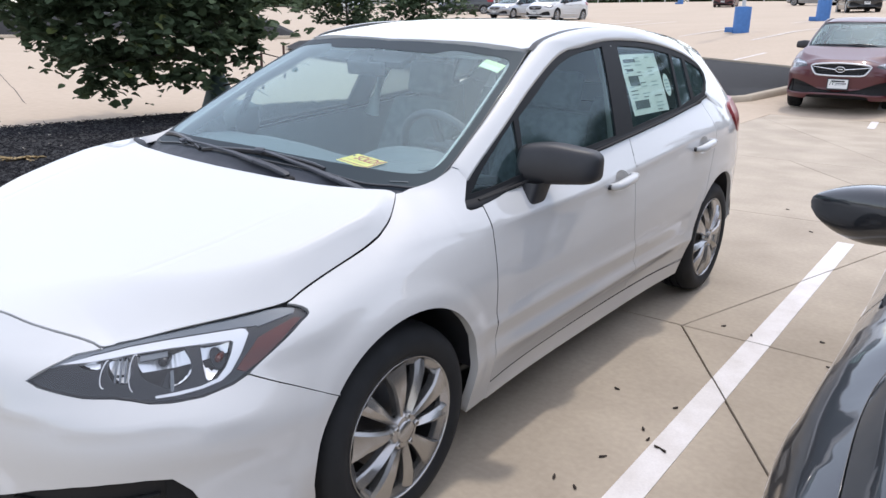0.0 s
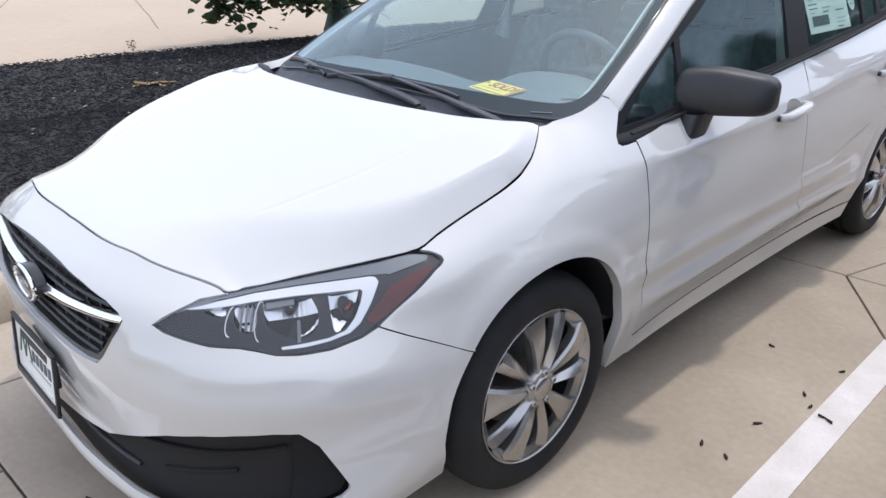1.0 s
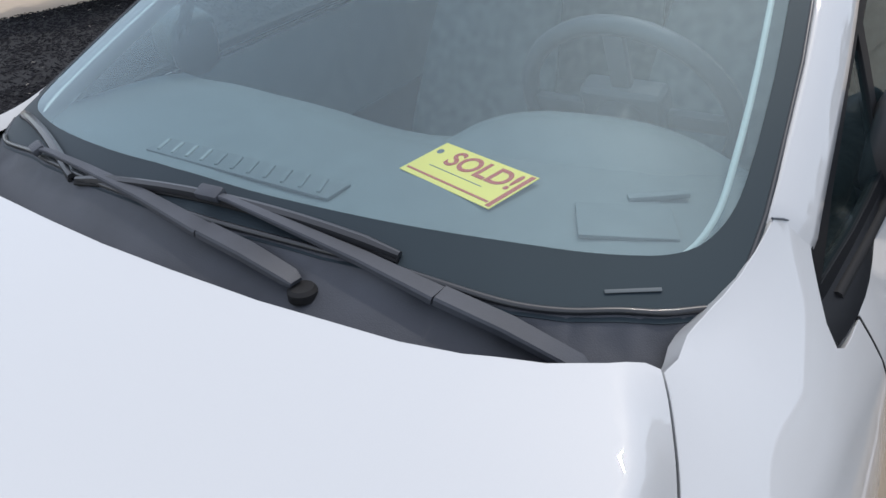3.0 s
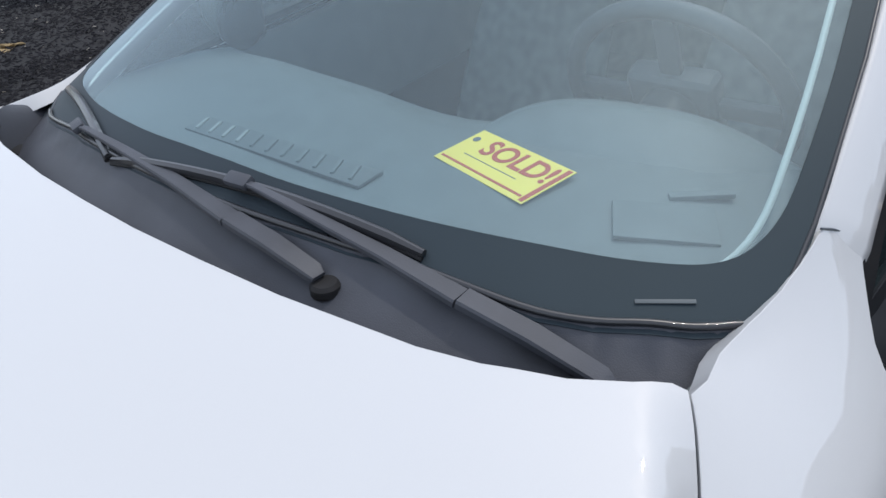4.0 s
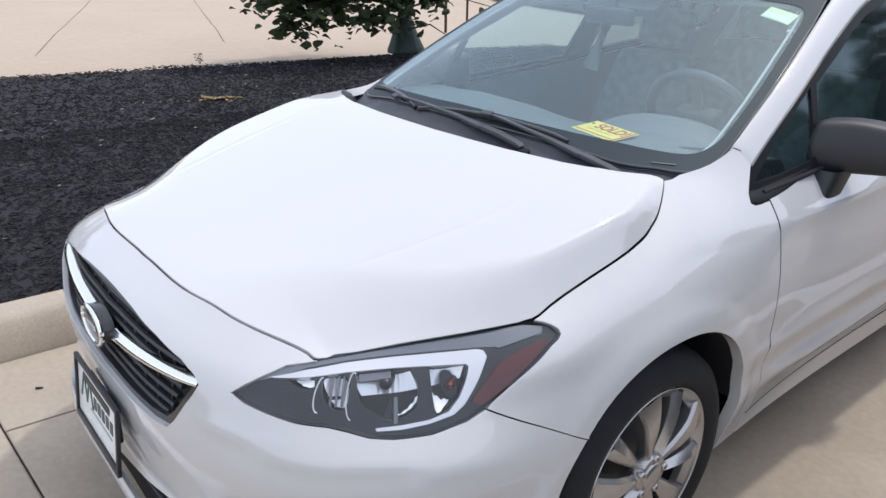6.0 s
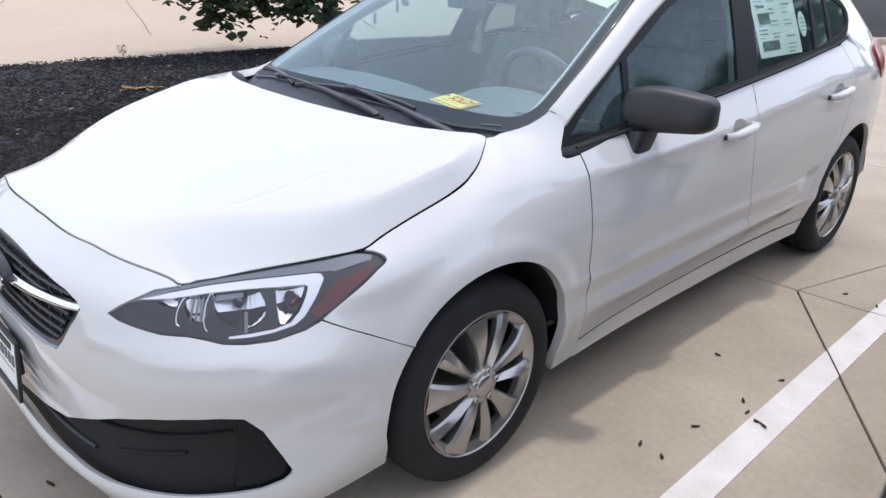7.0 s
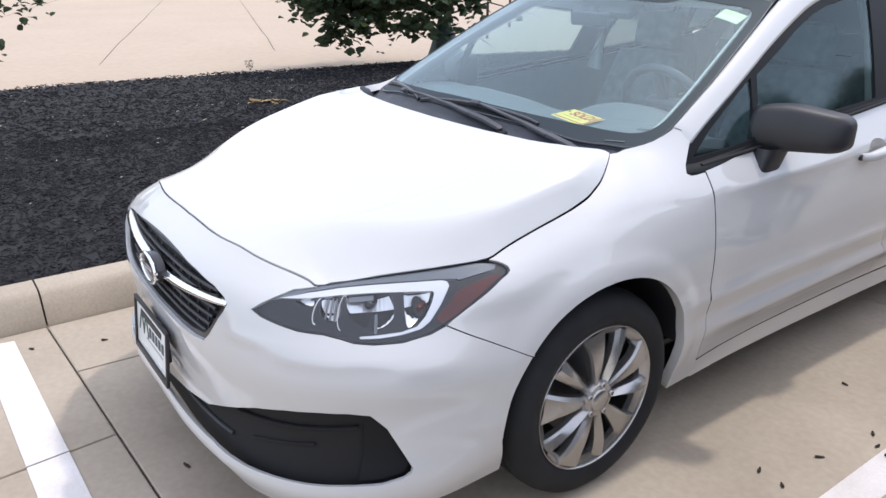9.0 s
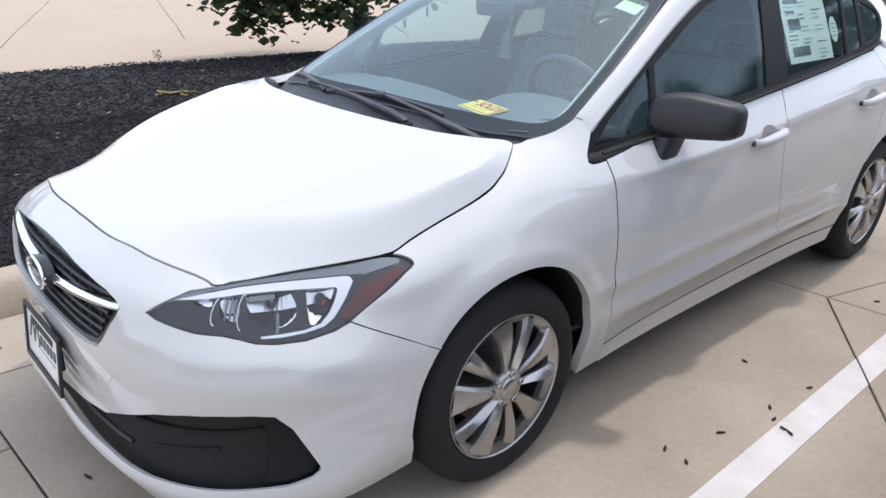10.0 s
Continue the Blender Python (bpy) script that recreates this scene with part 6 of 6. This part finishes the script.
# far lot: long slabs, joints between
left = [[(LX0, LY0), (LX1, LY0), (LX1, LY1), (LX0, LY1)]]
far_joints = tagged(new("far_joint"), "thin dark joints in the far concrete lot", "joint", kind="structure")
for k, (px, py, dx, dy) in enumerate(((-9.8, .73, -17.9, 6.3), (-8.9, 3.55, -12.0, 4.2), (-10.2, -3.2, -17.9, 6.3), (-10.2, 7.6, -12.0, 4.4), (-10, -7, -18, 6.3))):
    pts = [(px + dx * f + .12 * noise.noise(Vector((f * 6, k, 0))), py + dy * f, float(gz(px + dx * f, py + dy * f)) + .002) for f in np.linspace(0, 1.6, 20)]
    rows = [[(x, y - .008, z), (x, y - .003, z + .002), (x, y + .003, z + .002), (x, y + .008, z)] for x, y, z in pts]
    part("joint_line", grid_mesh(rows), JOINT, far_joints)

# stripes of the far rows
far_lines = tagged(new("far_stall_lines"), "white painted stall lines on the rising lot", "road marking", kind="structure")
for (xa, ya), (xb, yb) in (((-4.82, 19.9), (-4.1, 22.6)), ((-5.6, 26.4), (-4.3, 30.9)), ((-9.0, 28.5), (-7.5, 32.0)), ((-13.8, 33.6), (-13.1, 38.9)), ((-15.5, 34.5), (-15.0, 40.0)), ((-6.75, 36.5), (-5.9, 41)), ((-2.2, 27), (-1.2, 31)), ((.42, 11.57), (.25, 13.6)),
                           ((-10.5, 37), (-9.9, 41.5)), ((.25, 13.6), (-.45, 22))):
    d = Vector((xb - xa, yb - ya))
    n = Vector((-d.y, d.x)).normalized() * .055
    rows = [[(xa + d.x * f - n.x, ya + d.y * f - n.y, float(gz(xa + d.x * f - n.x, ya + d.y * f - n.y)) + .006), (xa + d.x * f + n.x, ya + d.y * f + n.y, float(gz(xa + d.x * f + n.x, ya + d.y * f + n.y)) + .006)] for f in np.linspace(0, 1, 9)]
    if xa > 0.3 and ya > 11:
        rows = [[(p[0], p[1], p[2]) for p in r] for r in rows]
    part("painted_strip", grid_mesh(rows, flip=True), LINE_PAINT, far_lines)
# the line across the foot of the next stall
for q in polys:
    c = clip([(-1.26, -1.386), (.20, -1.341), (.20, -1.213), (-1.24, -1.263)], shrink(q, .0035))
    if c:
        part("painted_strip", prism(c, .0035, .0032, .001), LINE_PAINT, lines)


# ---- other cars ----
def parked(name, label, mat, x, y, turn, scale=(1, 1, 1), tilt=0.0):
    car = copy_thing(hatchback, Matrix.LocRotScale((x, y, float(gz(x, y))), Euler((radians(tilt), 0, radians(turn))), None))
    car.scale, car.rotation_euler = scale, (radians(tilt), 0, radians(turn))
    car.name = name
    repaint(car, mat)
    tagged(car, label, "car")
    return car


neighbour = parked("sedan_car", "dark grey car parked in the next stall", DARK_PAINT, 2.76, -.14, 0)
red_car = parked("sedan_car", "dark red sedan parked across the aisle", RED_PAINT, -.45, 14.0, 4, (1.03, 1.06, 1.10))
frame_line = [tuple(shell(s, z, .006)) for s, z in resample(both_ways(GRILLE_HALF), .04)]
part("grille_frame", rod(frame_line + frame_line[:1], .014, 8, False), SATIN_CHROME, red_car, "bright chrome grille frame")
for o in [q for q in neighbour.children if q.name.startswith("door_mirror")]:
    for q in list(o.children):
        bpy.data.objects.remove(q)
    bpy.data.objects.remove(o)
for sgn in (1, -1):
    housing = new("door_mirror")
    housing.parent = neighbour
    rows = []
    for f in np.linspace(0, 1, 15):
        full = math.sin(min(1, f * 1.25 + .02) * math.pi / 2) ** .62
        x = 1.092 - .245 * f
        row = []
        for b in np.linspace(0, 2 * math.pi, 33)[:-1]:
            cb, sb = math.cos(b), math.sin(b)
            top = .058 if sb > 0 else .105
            row.append((sgn * x, 1.075 - .35 * (1.092 - x) + .062 * full * math.copysign(abs(cb) ** (.45 if cb > 0 else .85), cb), .972 + .018 * f + top * full * math.copysign(abs(sb) ** .85, sb) - .018 * (1 - f) * (sb < 0)))
        rows.append(row)
    rows = [[tuple(np.mean(rows[0], 0) + (sgn * .004, 0, 0))] * 32] + rows + [[tuple(np.mean(rows[-1], 0))] * 32]
    part("mirror_housing", grid_mesh(rows, closed_v=True, flip=sgn > 0), DARK_PAINT, housing)
    part("mirror_stem", rod([(sgn * .90, 1.03, .94), (sgn * .80, 1.00, .90)], [.030, .040], 12, True, .6), BLACK_PLASTIC, housing)
parked("wagon_car", "white wagon parked on the rising lot", WHITE_PAINT, -21.0, 38.6, -4, (1.05, 1.08, 1.14), 0)
parked("sedan_car", "silver sedan parked on the rising lot", SILVER_PAINT, -26.9, 43.2, -4, (1.03, 1.05, 1.0))
parked("wagon_car", "dark grey car parked in the second row", DARK_PAINT, 1.95, 13.9, 3, (1.03, 1.05, 1.1))
parked("wagon_car", "white car far up the lot", WHITE_PAINT, -52, 55, 60, (1.05, 1.08, 1.15))
parked("wagon_car", "dark car far up the lot", DARK_PAINT, -38, 52, -60, (1.05, 1.1, 1.15))
parked("sedan_car", "red car far up the lot", RED_PAINT, -20.5, 70, 10, (1.03, 1.05, 1.05))
parked("wagon_car", "dark pickup-sized car far up the lot", DARK_PAINT, -6.3, 51.5, 20, (1.1, 1.1, 1.2))
parked("wagon_car", "pale car far up the lot", SILVER_PAINT, -12.5, 74, 80, (1.05, 1.05, 1.1))


# ---- trees, bag, stakes ----
def leaf_cloud(count, place, size, seed, droop=.5):
    """Many folded leaves at places from a function."""
    r = np.random.default_rng(seed)
    vs, fs = [], []
    for _ in range(count):
        c = place(r)
        s = size * r.uniform(.6, 1.25)
        m = Euler((r.uniform(-1, 1) * .7 + droop * .4, r.uniform(-.7, .7), r.uniform(0, 6.28))).to_matrix()
        k = len(vs)
        for px, py, pz in ((0, -.5, 0), (.34, -.28, .07), (.42, .05, .10), (.22, .36, .05), (0, .58, -.08), (-.22, .36, .05), (-.42, .05, .10), (-.34, -.28, .07), (0, 0, 0)):
            q = m @ Vector((px * s, py * s, pz * s - .12 * s * abs(py)))
            vs.append((c[0] + q.x, c[1] + q.y, c[2] + q.z))
        fs += [(k, k + 1, k + 2, k + 8), (k + 8, k + 2, k + 3, k + 4), (k + 4, k + 5, k + 6, k + 8), (k + 8, k + 6, k + 7, k)]
    return mesh_of(vs, fs, smooth=False)


def tree(name, x, y, z, height, spread, leaves, size, seed, label, low=.28, mats=(LEAF, LEAF_PALE), pull=(0, 0), crown_place=None):
    r = np.random.default_rng(seed)
    t = new(name)
    t.location = (x, y, z)
    tagged(t, label, "tree")
    trunk = [(.06 * math.sin(f * 3), .05 * math.sin(f * 5), height * .8 * f) for f in np.linspace(0, 1, 9)]
    part("trunk", rod(trunk, [.055 * height / 3 * (1 - .75 * f) + .01 for f in np.linspace(0, 1, 9)], 10), BARK, t)
    ends = []
    for i in range(18):
        f = .22 + .72 * i / 17
        a = i * 2.399 + r.uniform(-.3, .3)
        reach = spread * (1.05 - .65 * abs(f - .42) / .6) * r.uniform(.75, 1.1)
        base = Vector(trunk[min(8, int(f * 8))])
        tip = base + Vector((math.cos(a) * reach + pull[0] * reach, math.sin(a) * reach + pull[1] * reach, reach * (.38 * f - .16) + .1))
        mid = (base + tip) / 2 + Vector((0, 0, .10 * reach))
        part("limb", rod([base, mid, tip], [.016 * height / 3, .010 * height / 3, .004], 6), BARK, t)
        ends += [(base, mid, tip)] * 2

    def place(rr):
        b, m, e = ends[rr.integers(len(ends))]
        f = rr.uniform(.25, 1.08)
        p = b.lerp(m, f * 2) if f < .5 else m.lerp(e, f * 2 - 1)
        q = p + Vector(rr.normal(0, .14 * spread / 1.6, 3)) + Vector((0, 0, -.05))
        q.z = max(q.z, low + rr.uniform(0, .1))
        return q
    place = crown_place or place
    part("crown", leaf_cloud(leaves, place, size, seed + 1), mats[0], t)
    part("crown_pale_leaves", leaf_cloud(leaves // 30, place, size, seed + 2), mats[1], t)
    return t


def clumps(seed, count, middle, radii, floor, spread):
    """Leaf places in clumps: thick in the crown's heart, loose sprays along its lower edge."""
    r = np.random.default_rng(seed)
    heart = []
    while len(heart) < count:
        q = r.uniform(-1, 1, 3)
        n = np.linalg.norm(q)
        if n > 1 or n < r.uniform(0, .75):
            continue
        c = np.array(middle) + q * np.array(radii)
        gap = c[2] - floor(c[1])
        if gap > 0 and r.uniform() < .30 + .9 * gap:
            heart.append((c, spread * r.uniform(.6, 1.2), r.uniform(-.5, .5), r.uniform(0, 6.28)))

    def place(rr):
        while True:
            c, w, tilt, turn = heart[rr.integers(len(heart))]
            u, v, z = rr.normal(0, 1, 3) * (w * 1.5, w * .8, w * .35)
            p = c + np.array((u * math.cos(turn) - v * math.sin(turn), u * math.sin(turn) + v * math.cos(turn), z + u * tilt - .25 * u * u / w))
            if p[2] > floor(p[1]) - .06:
                return tuple(p)
    return place


def bed_tree_floor(y):
    return float(np.interp(y, [-3.0, -2.55, -2.35, -2.15, -1.95, -1.55, -1.35, -1.0, -.75, -.45, -.2, .1, .4, 1.2], [1.15, .80, .62, .66, .20, .14, .46, .46, .18, .22, .46, .55, .72, .9]))


tree("young_tree", -7.9, 5.80, .14, 3.3, 1.7, 9500, .150, 7, "young broad-leaved tree with low green branches in the mulch bed", low=.20, pull=(0.15, -.38),
     crown_place=clumps(70, 210, (.1, -1.0, 1.5), (1.35, 2.0, 1.75), bed_tree_floor, .15))
tree("young_tree", -7.6, -2.05, .14, 3.0, 1.5, 3600, .10, 17, "young green tree at the far end of the mulch bed", low=.28, pull=(0, .12))
tree("lot_tree", 27.5, 30.0, float(gz(27.5, 30)), 5.6, 3.0, 2600, .26, 28, "green tree at the far end of the drive aisle", low=1.4)
tree("lot_tree", 18.5, 33.0, float(gz(18.5, 33)), 6.2, 3.2, 3600, .26, 27, "tall green tree across the drive aisle", low=1.6)
for i, (x, y) in enumerate(((-17.0, 22.3), (-24.5, 25.5), (-43, 16), (-46, 3), (-39.5, 26))):
    tree("lot_tree", x, y, float(gz(x, y)) + .2, 3.6, 2.1, 1500, .24, 40 + i, "young green tree in the far mulch island", low=.9)
bag = new("watering_bag")
tagged(bag, "dark green watering bag zipped round the tree trunk", "bag")
bag.location = (-7.9, 5.80, .12)
rows = []
for f in np.linspace(0, 1, 12):
    rr = (.30 - .22 * f ** .8) * (1 if f > .03 else .9)
    rows.append([(rr * math.cos(a) * (1 + .06 * math.sin(3 * a + f * 3)), rr * math.sin(a) * 1.15 * (1 + .05 * math.sin(5 * a)) + .05 * (1 - f), .62 * f) for a in np.linspace(0, 2 * math.pi, 26)])
part("bag_body", grid_mesh(rows), BAG, bag)
part("bag_strap", rod([(.085 * math.cos(a), .085 * math.sin(a), .625) for a in np.linspace(0, 6.283, 20)], .012, 6, False), STAKE, bag)
for x, y, h in ((-11.13, 9.32, .75), (-13.03, 11.6, .85)):
    s = part("wooden_stake", joined(box(.045, .045, h, pose(0, 0, h / 2), .006), box(.03, .03, .06, pose(0, 0, h + .02, 0, 0, 45), .01)), STAKE)
    s.location = (x, y, float(gz(x, y)))
    tagged(s, "dark wooden marker stake standing in the ground", "stake", "stakes")

# weed at the edge of the bed, dry scrap on the mulch
weed = new("weed")
tagged(weed, "small green weed at the edge of the mulch bed", "plant")
weed.location, weed.scale = (-8.45, 2.72, .10), (.62, .62, .62)
r9 = np.random.default_rng(9)
part("weed_stem", joined(*[rod([(0, 0, 0), (.05 * math.cos(a), .05 * math.sin(a), .10), (.09 * math.cos(a), .09 * math.sin(a), .19)], .004, 5) for a in (0, 1.6, 3.0, 4.6)]), GRASS_GREEN, weed)
part("weed_leaf", leaf_cloud(26, lambda q: (q.normal(0, .05), q.normal(0, .05), q.uniform(.06, .22)), .06, 10), GRASS_GREEN, weed)
r12 = np.random.default_rng(12)
for dx, dy, ang, big in ((-.10, -.08, .3, .12), (.0, .0, 1.4, .14), (.09, .06, 2.6, .12), (.02, .12, 4.0, .09), (-.03, -.14, 5.2, .09)):
    rows = []
    for u in np.linspace(-1, 1, 7):
        w = big * (1 - abs(u) ** 2.2) * .42 + .004
        rows.append([(u * big, v * w, .012 + .018 * abs(v) ** 2 + .006 * math.sin(u * 4 + ang)) for v in (-1, -.5, 0, .5, 1)])
    ob = part("dry_leaf", joined(grid_mesh(rows), grid_mesh([[(x, y, z - .0015) for x, y, z in r] for r in rows], flip=True)), CARD_BROWN)
    ob.location, ob.rotation_euler = (-5.25 + dx, 1.62 + dy, .165), (r12.uniform(-.08, .08), r12.uniform(-.08, .08), ang)
    tagged(ob, "dry tan leaf lying on the dark mulch", "leaf", "dry leaves on the mulch")

# small dry bits on the concrete
bit = leaf_cloud(1, lambda q: (0, 0, .006), .001, 3)
bits = np.array([(.997, 1.209), (1.248, 1.204), (1.212, .972), (1.255, .91), (1.305, .877), (1.33, .869), (1.174, .704), (1.10, .487), (1.181, .48), (1.28, 2.141), (1.131, 2.185), (.028, -.943), (-1.119, -1.215), (-1.025, -.952), (1.067, 4.454), (1.573, 2.282), (1.653, 1.999), (1.40, .30), (.97, 6.2), (.75, 5.1)])
for i, (x, y) in enumerate(bits):
    a = rng.uniform(0, 6.28)
    ln = rng.uniform(.010, .016)
    curl = [[(u * ln, w * .0055 * (1 - .4 * abs(u)), .004 + .004 * (1 - w * w) + .002 * u) for w in (-1, -.4, .4, 1)] for u in (-1, -.5, 0, .5, 1)]
    under = [[(u * ln, w * .0055 * (1 - .4 * abs(u)), .0022 + .003 * (1 - w * w)) for w in (-1, -.4, .4, 1)] for u in (-1, -.5, 0, .5, 1)]
    ob = part("dry_leaf_bit", joined(grid_mesh(curl), grid_mesh(under, flip=True)), DRY_LEAF)
    on_line = 1.276 < x < 1.384
    ob.location, ob.rotation_euler = (x, y, .0035 if on_line else .0), (0, 0, a)
    tagged(ob, "small dark dry leaf curl lying on the concrete", "leaf", "dry leaf bits")

# blue light-pole bases
for x, y, top in ((-6.9, 29.4, .95), (-5.9, 38.7, .95), (-30.5, 86, .95)):
    base = new("light_pole")
    base.location = (x, y, float(gz(x, y)))
    tagged(base, "pale light pole on a blue painted concrete base", "light pole", "light poles")
    part("pole_base", lathe([(-.3, .31), (top - .03, .31), (top, .29), (top, .0001)], 28, "z"), BLUE, base)
    part("pole", rod([(0, 0, top), (0, 0, 7.5)], [.075, .06], 12), POLE, base)
    part("base_plate", box(.3, .3, .03, pose(0, 0, top + .015), .006), POLE, base)
    part("luminaire", box(.35, .7, .12, pose(0, .45, 7.45), .03), POLE, base)
    part("curb_block", box(.34, .3, .20, pose(-.40, -.05, .09), .03), BLUE, base)

# far edge: low wall, fence and woods
fence = tagged(new("far_fence"), "pale post-and-rail fence at the far edge of the lot", "fence")
for i in range(44):
    x = -100 + i * 3.2
    y = 108 + .12 * x
    part("fence_post", box(.12, .12, 1.3, pose(x, y, float(gz(x, y)) + .6), .01), POLE, fence)
for h in (.45, .95):
    part("fence_rail", rod([(x, 107.95 + .12 * x, float(gz(x, 108 + .12 * x)) + h) for x in np.linspace(-100, 40, 30)], .06, 6), POLE, fence)
rw = np.random.default_rng(31)


def woods(q):
    x = q.uniform(-130, 60)
    y = 128 + q.uniform(0, 8) + .1 * x
    return (x, y, float(gz(x, y)) + q.uniform(0, 1) ** 1.3 * (6 + 3 * math.sin(x * .13) + 2 * math.sin(x * .41)))


tagged(part("far_woods", leaf_cloud(9000, woods, 1.6, 32), GRASS_GREEN), "distant green line of woods", "trees", kind="stuff")


def woods_left(q):
    y = q.uniform(-120, 120)
    x = -115 - q.uniform(0, 8)
    return (x, y, float(gz(x, y)) + q.uniform(0, 1) ** 1.3 * (6 + 3 * math.sin(y * .13) + 2 * math.sin(y * .41)))


def woods_right(q):
    a = radians(q.uniform(8, 135))
    d = 62 + q.uniform(0, 9)
    x, y = d * math.sin(a), d * math.cos(a)
    return (x, y, float(gz(x, y)) + q.uniform(0, 1) ** 1.2 * (12.5 + 2.5 * math.sin(a * 23) + 2 * math.sin(a * 57)))


tagged(part("far_woods", leaf_cloud(7000, woods_left, 1.6, 33), GRASS_GREEN), "distant green line of woods", "trees", kind="stuff")

tagged(part("far_woods", leaf_cloud(16000, woods_right, 1.5, 34), GRASS_GREEN), "distant green line of woods", "trees", kind="stuff")

# ---- on the white car: stickers and card ----
stick = new("price_sheet")
stick.parent = hatchback
tagged(stick, "printed white price sheet behind the rear window")


def on_glass(y0, z0, y1, z1, lift):
    rows = [[tuple(window_surface(y, z) + np.array((lift, 0, lift * .4))) for z in np.linspace(z0, z1, 5)] for y in np.linspace(y0, y1, 5)]
    return grid_mesh(rows)


def back_of(y0, z0, y1, z1, lift):
    return joined(on_glass(y0, z0, y1, z1, lift), on_glass(y0, z0, y1, z1, lift - .0006))


part("paper_sheet", back_of(1.705, 1.075, 2.095, 1.335, -.006), PAPER, stick)
r5 = np.random.default_rng(5)
for i in range(16):
    z = 1.32 - i * .0155
    for y in (1.73, 1.85, 1.97):
        w = r5.uniform(.03, .085)
        if r5.uniform() < .72:
            part("print_bar", back_of(y, z - .0035, y + w, z, -.0048), PRINT_PALE if r5.uniform() < .7 else PRINT, stick)
for y, z, w, h in ((1.745, 1.200, .10, .042), (1.74, 1.100, .15, .036), (1.74, 1.30, .12, .014), (1.745, 1.262, .07, .010)):
    part("print_block", back_of(y, z, y + w, z + h, -.0046), PRINT, stick)
round_ob = new("round_sticker")
round_ob.parent = hatchback
disc = [[tuple(window_surface(2.138 + .036 * q * math.cos(a), 1.185 + .052 * q * math.sin(a)) + np.array((-.005, 0, 0))) for a in np.linspace(0, 2 * math.pi, 24)] for q in (.02, .5, 1.0)]
part("sticker_disc", grid_mesh(disc, flip=True), PAPER, round_ob, "white round sticker with bars")
for k in range(4):
    part("sticker_bar", back_of(2.118, 1.158 + k * .016, 2.158, 1.164 + k * .016, -.0035), PRINT_PALE, round_ob)
green = part("green_sticker", None or grid_mesh([[tuple(screen_surface(x, y)) for y in np.linspace(.868, .925, 4)] for x in np.linspace(.475, .562, 4)]), GREEN_FILM, hatchback, "pale green film sticker inside the windshield")
green.location = (0, 0, -.010)
white_patch = part("sticker_patch", grid_mesh([[tuple(screen_surface(x, y) - np.array((0, 0, .0085))) for y in np.linspace(.872, .895, 3)] for x in np.linspace(.48, .557, 3)]), PAPER, hatchback)

# yellow card lying on the dashboard
card = new("sold_card")
tagged(card, "yellow card with red SOLD lettering lying on the dashboard", "card")
cx, cy, cz = .295, .425, .9885
turn = math.degrees(math.atan2(-.056, .186))
card.matrix_world = pose(cx, cy, cz, 8, 0, turn)
part("card_sheet", box(.206, .094, .0014, None, .0004), YELLOW_CARD, card)


def ink(name, x, y, sx, sy, mat):
    part(name, box(sx, sy, .0006, pose(x, y, .001)), mat, card)


ink("card_bar", .096, 0, .008, .088, RED_INK)
ink("card_line", -.004, -.036, .186, .004, RED_INK)
ink("card_rule", -.01, -.014, .12, .0012, PRINT)
hole = part("card_hole", lathe([(0, .0062), (.0008, .0062), (.0008, .0001)], 16, "z"), PRINT, card)
hole.location = (-.088, .022, .0009)
text = bpy.data.curves.new("lettering", "FONT")
text.body, text.size, text.align_x, text.align_y, text.extrude = "SOLD!", .060, "CENTER", "CENTER", .0003
text.offset = .0012
holder = new("lettering", text)
bpy.context.view_layer.update()
word = bpy.data.meshes.new_from_object(holder.evaluated_get(bpy.context.evaluated_depsgraph_get()))
bpy.data.objects.remove(holder)
word.transform(Matrix.Diagonal((.88, .90, 1, 1)))
word.materials.clear()
ob = part("card_word", word, RED_INK, card)
ob.location = (.016, .016, .0013)
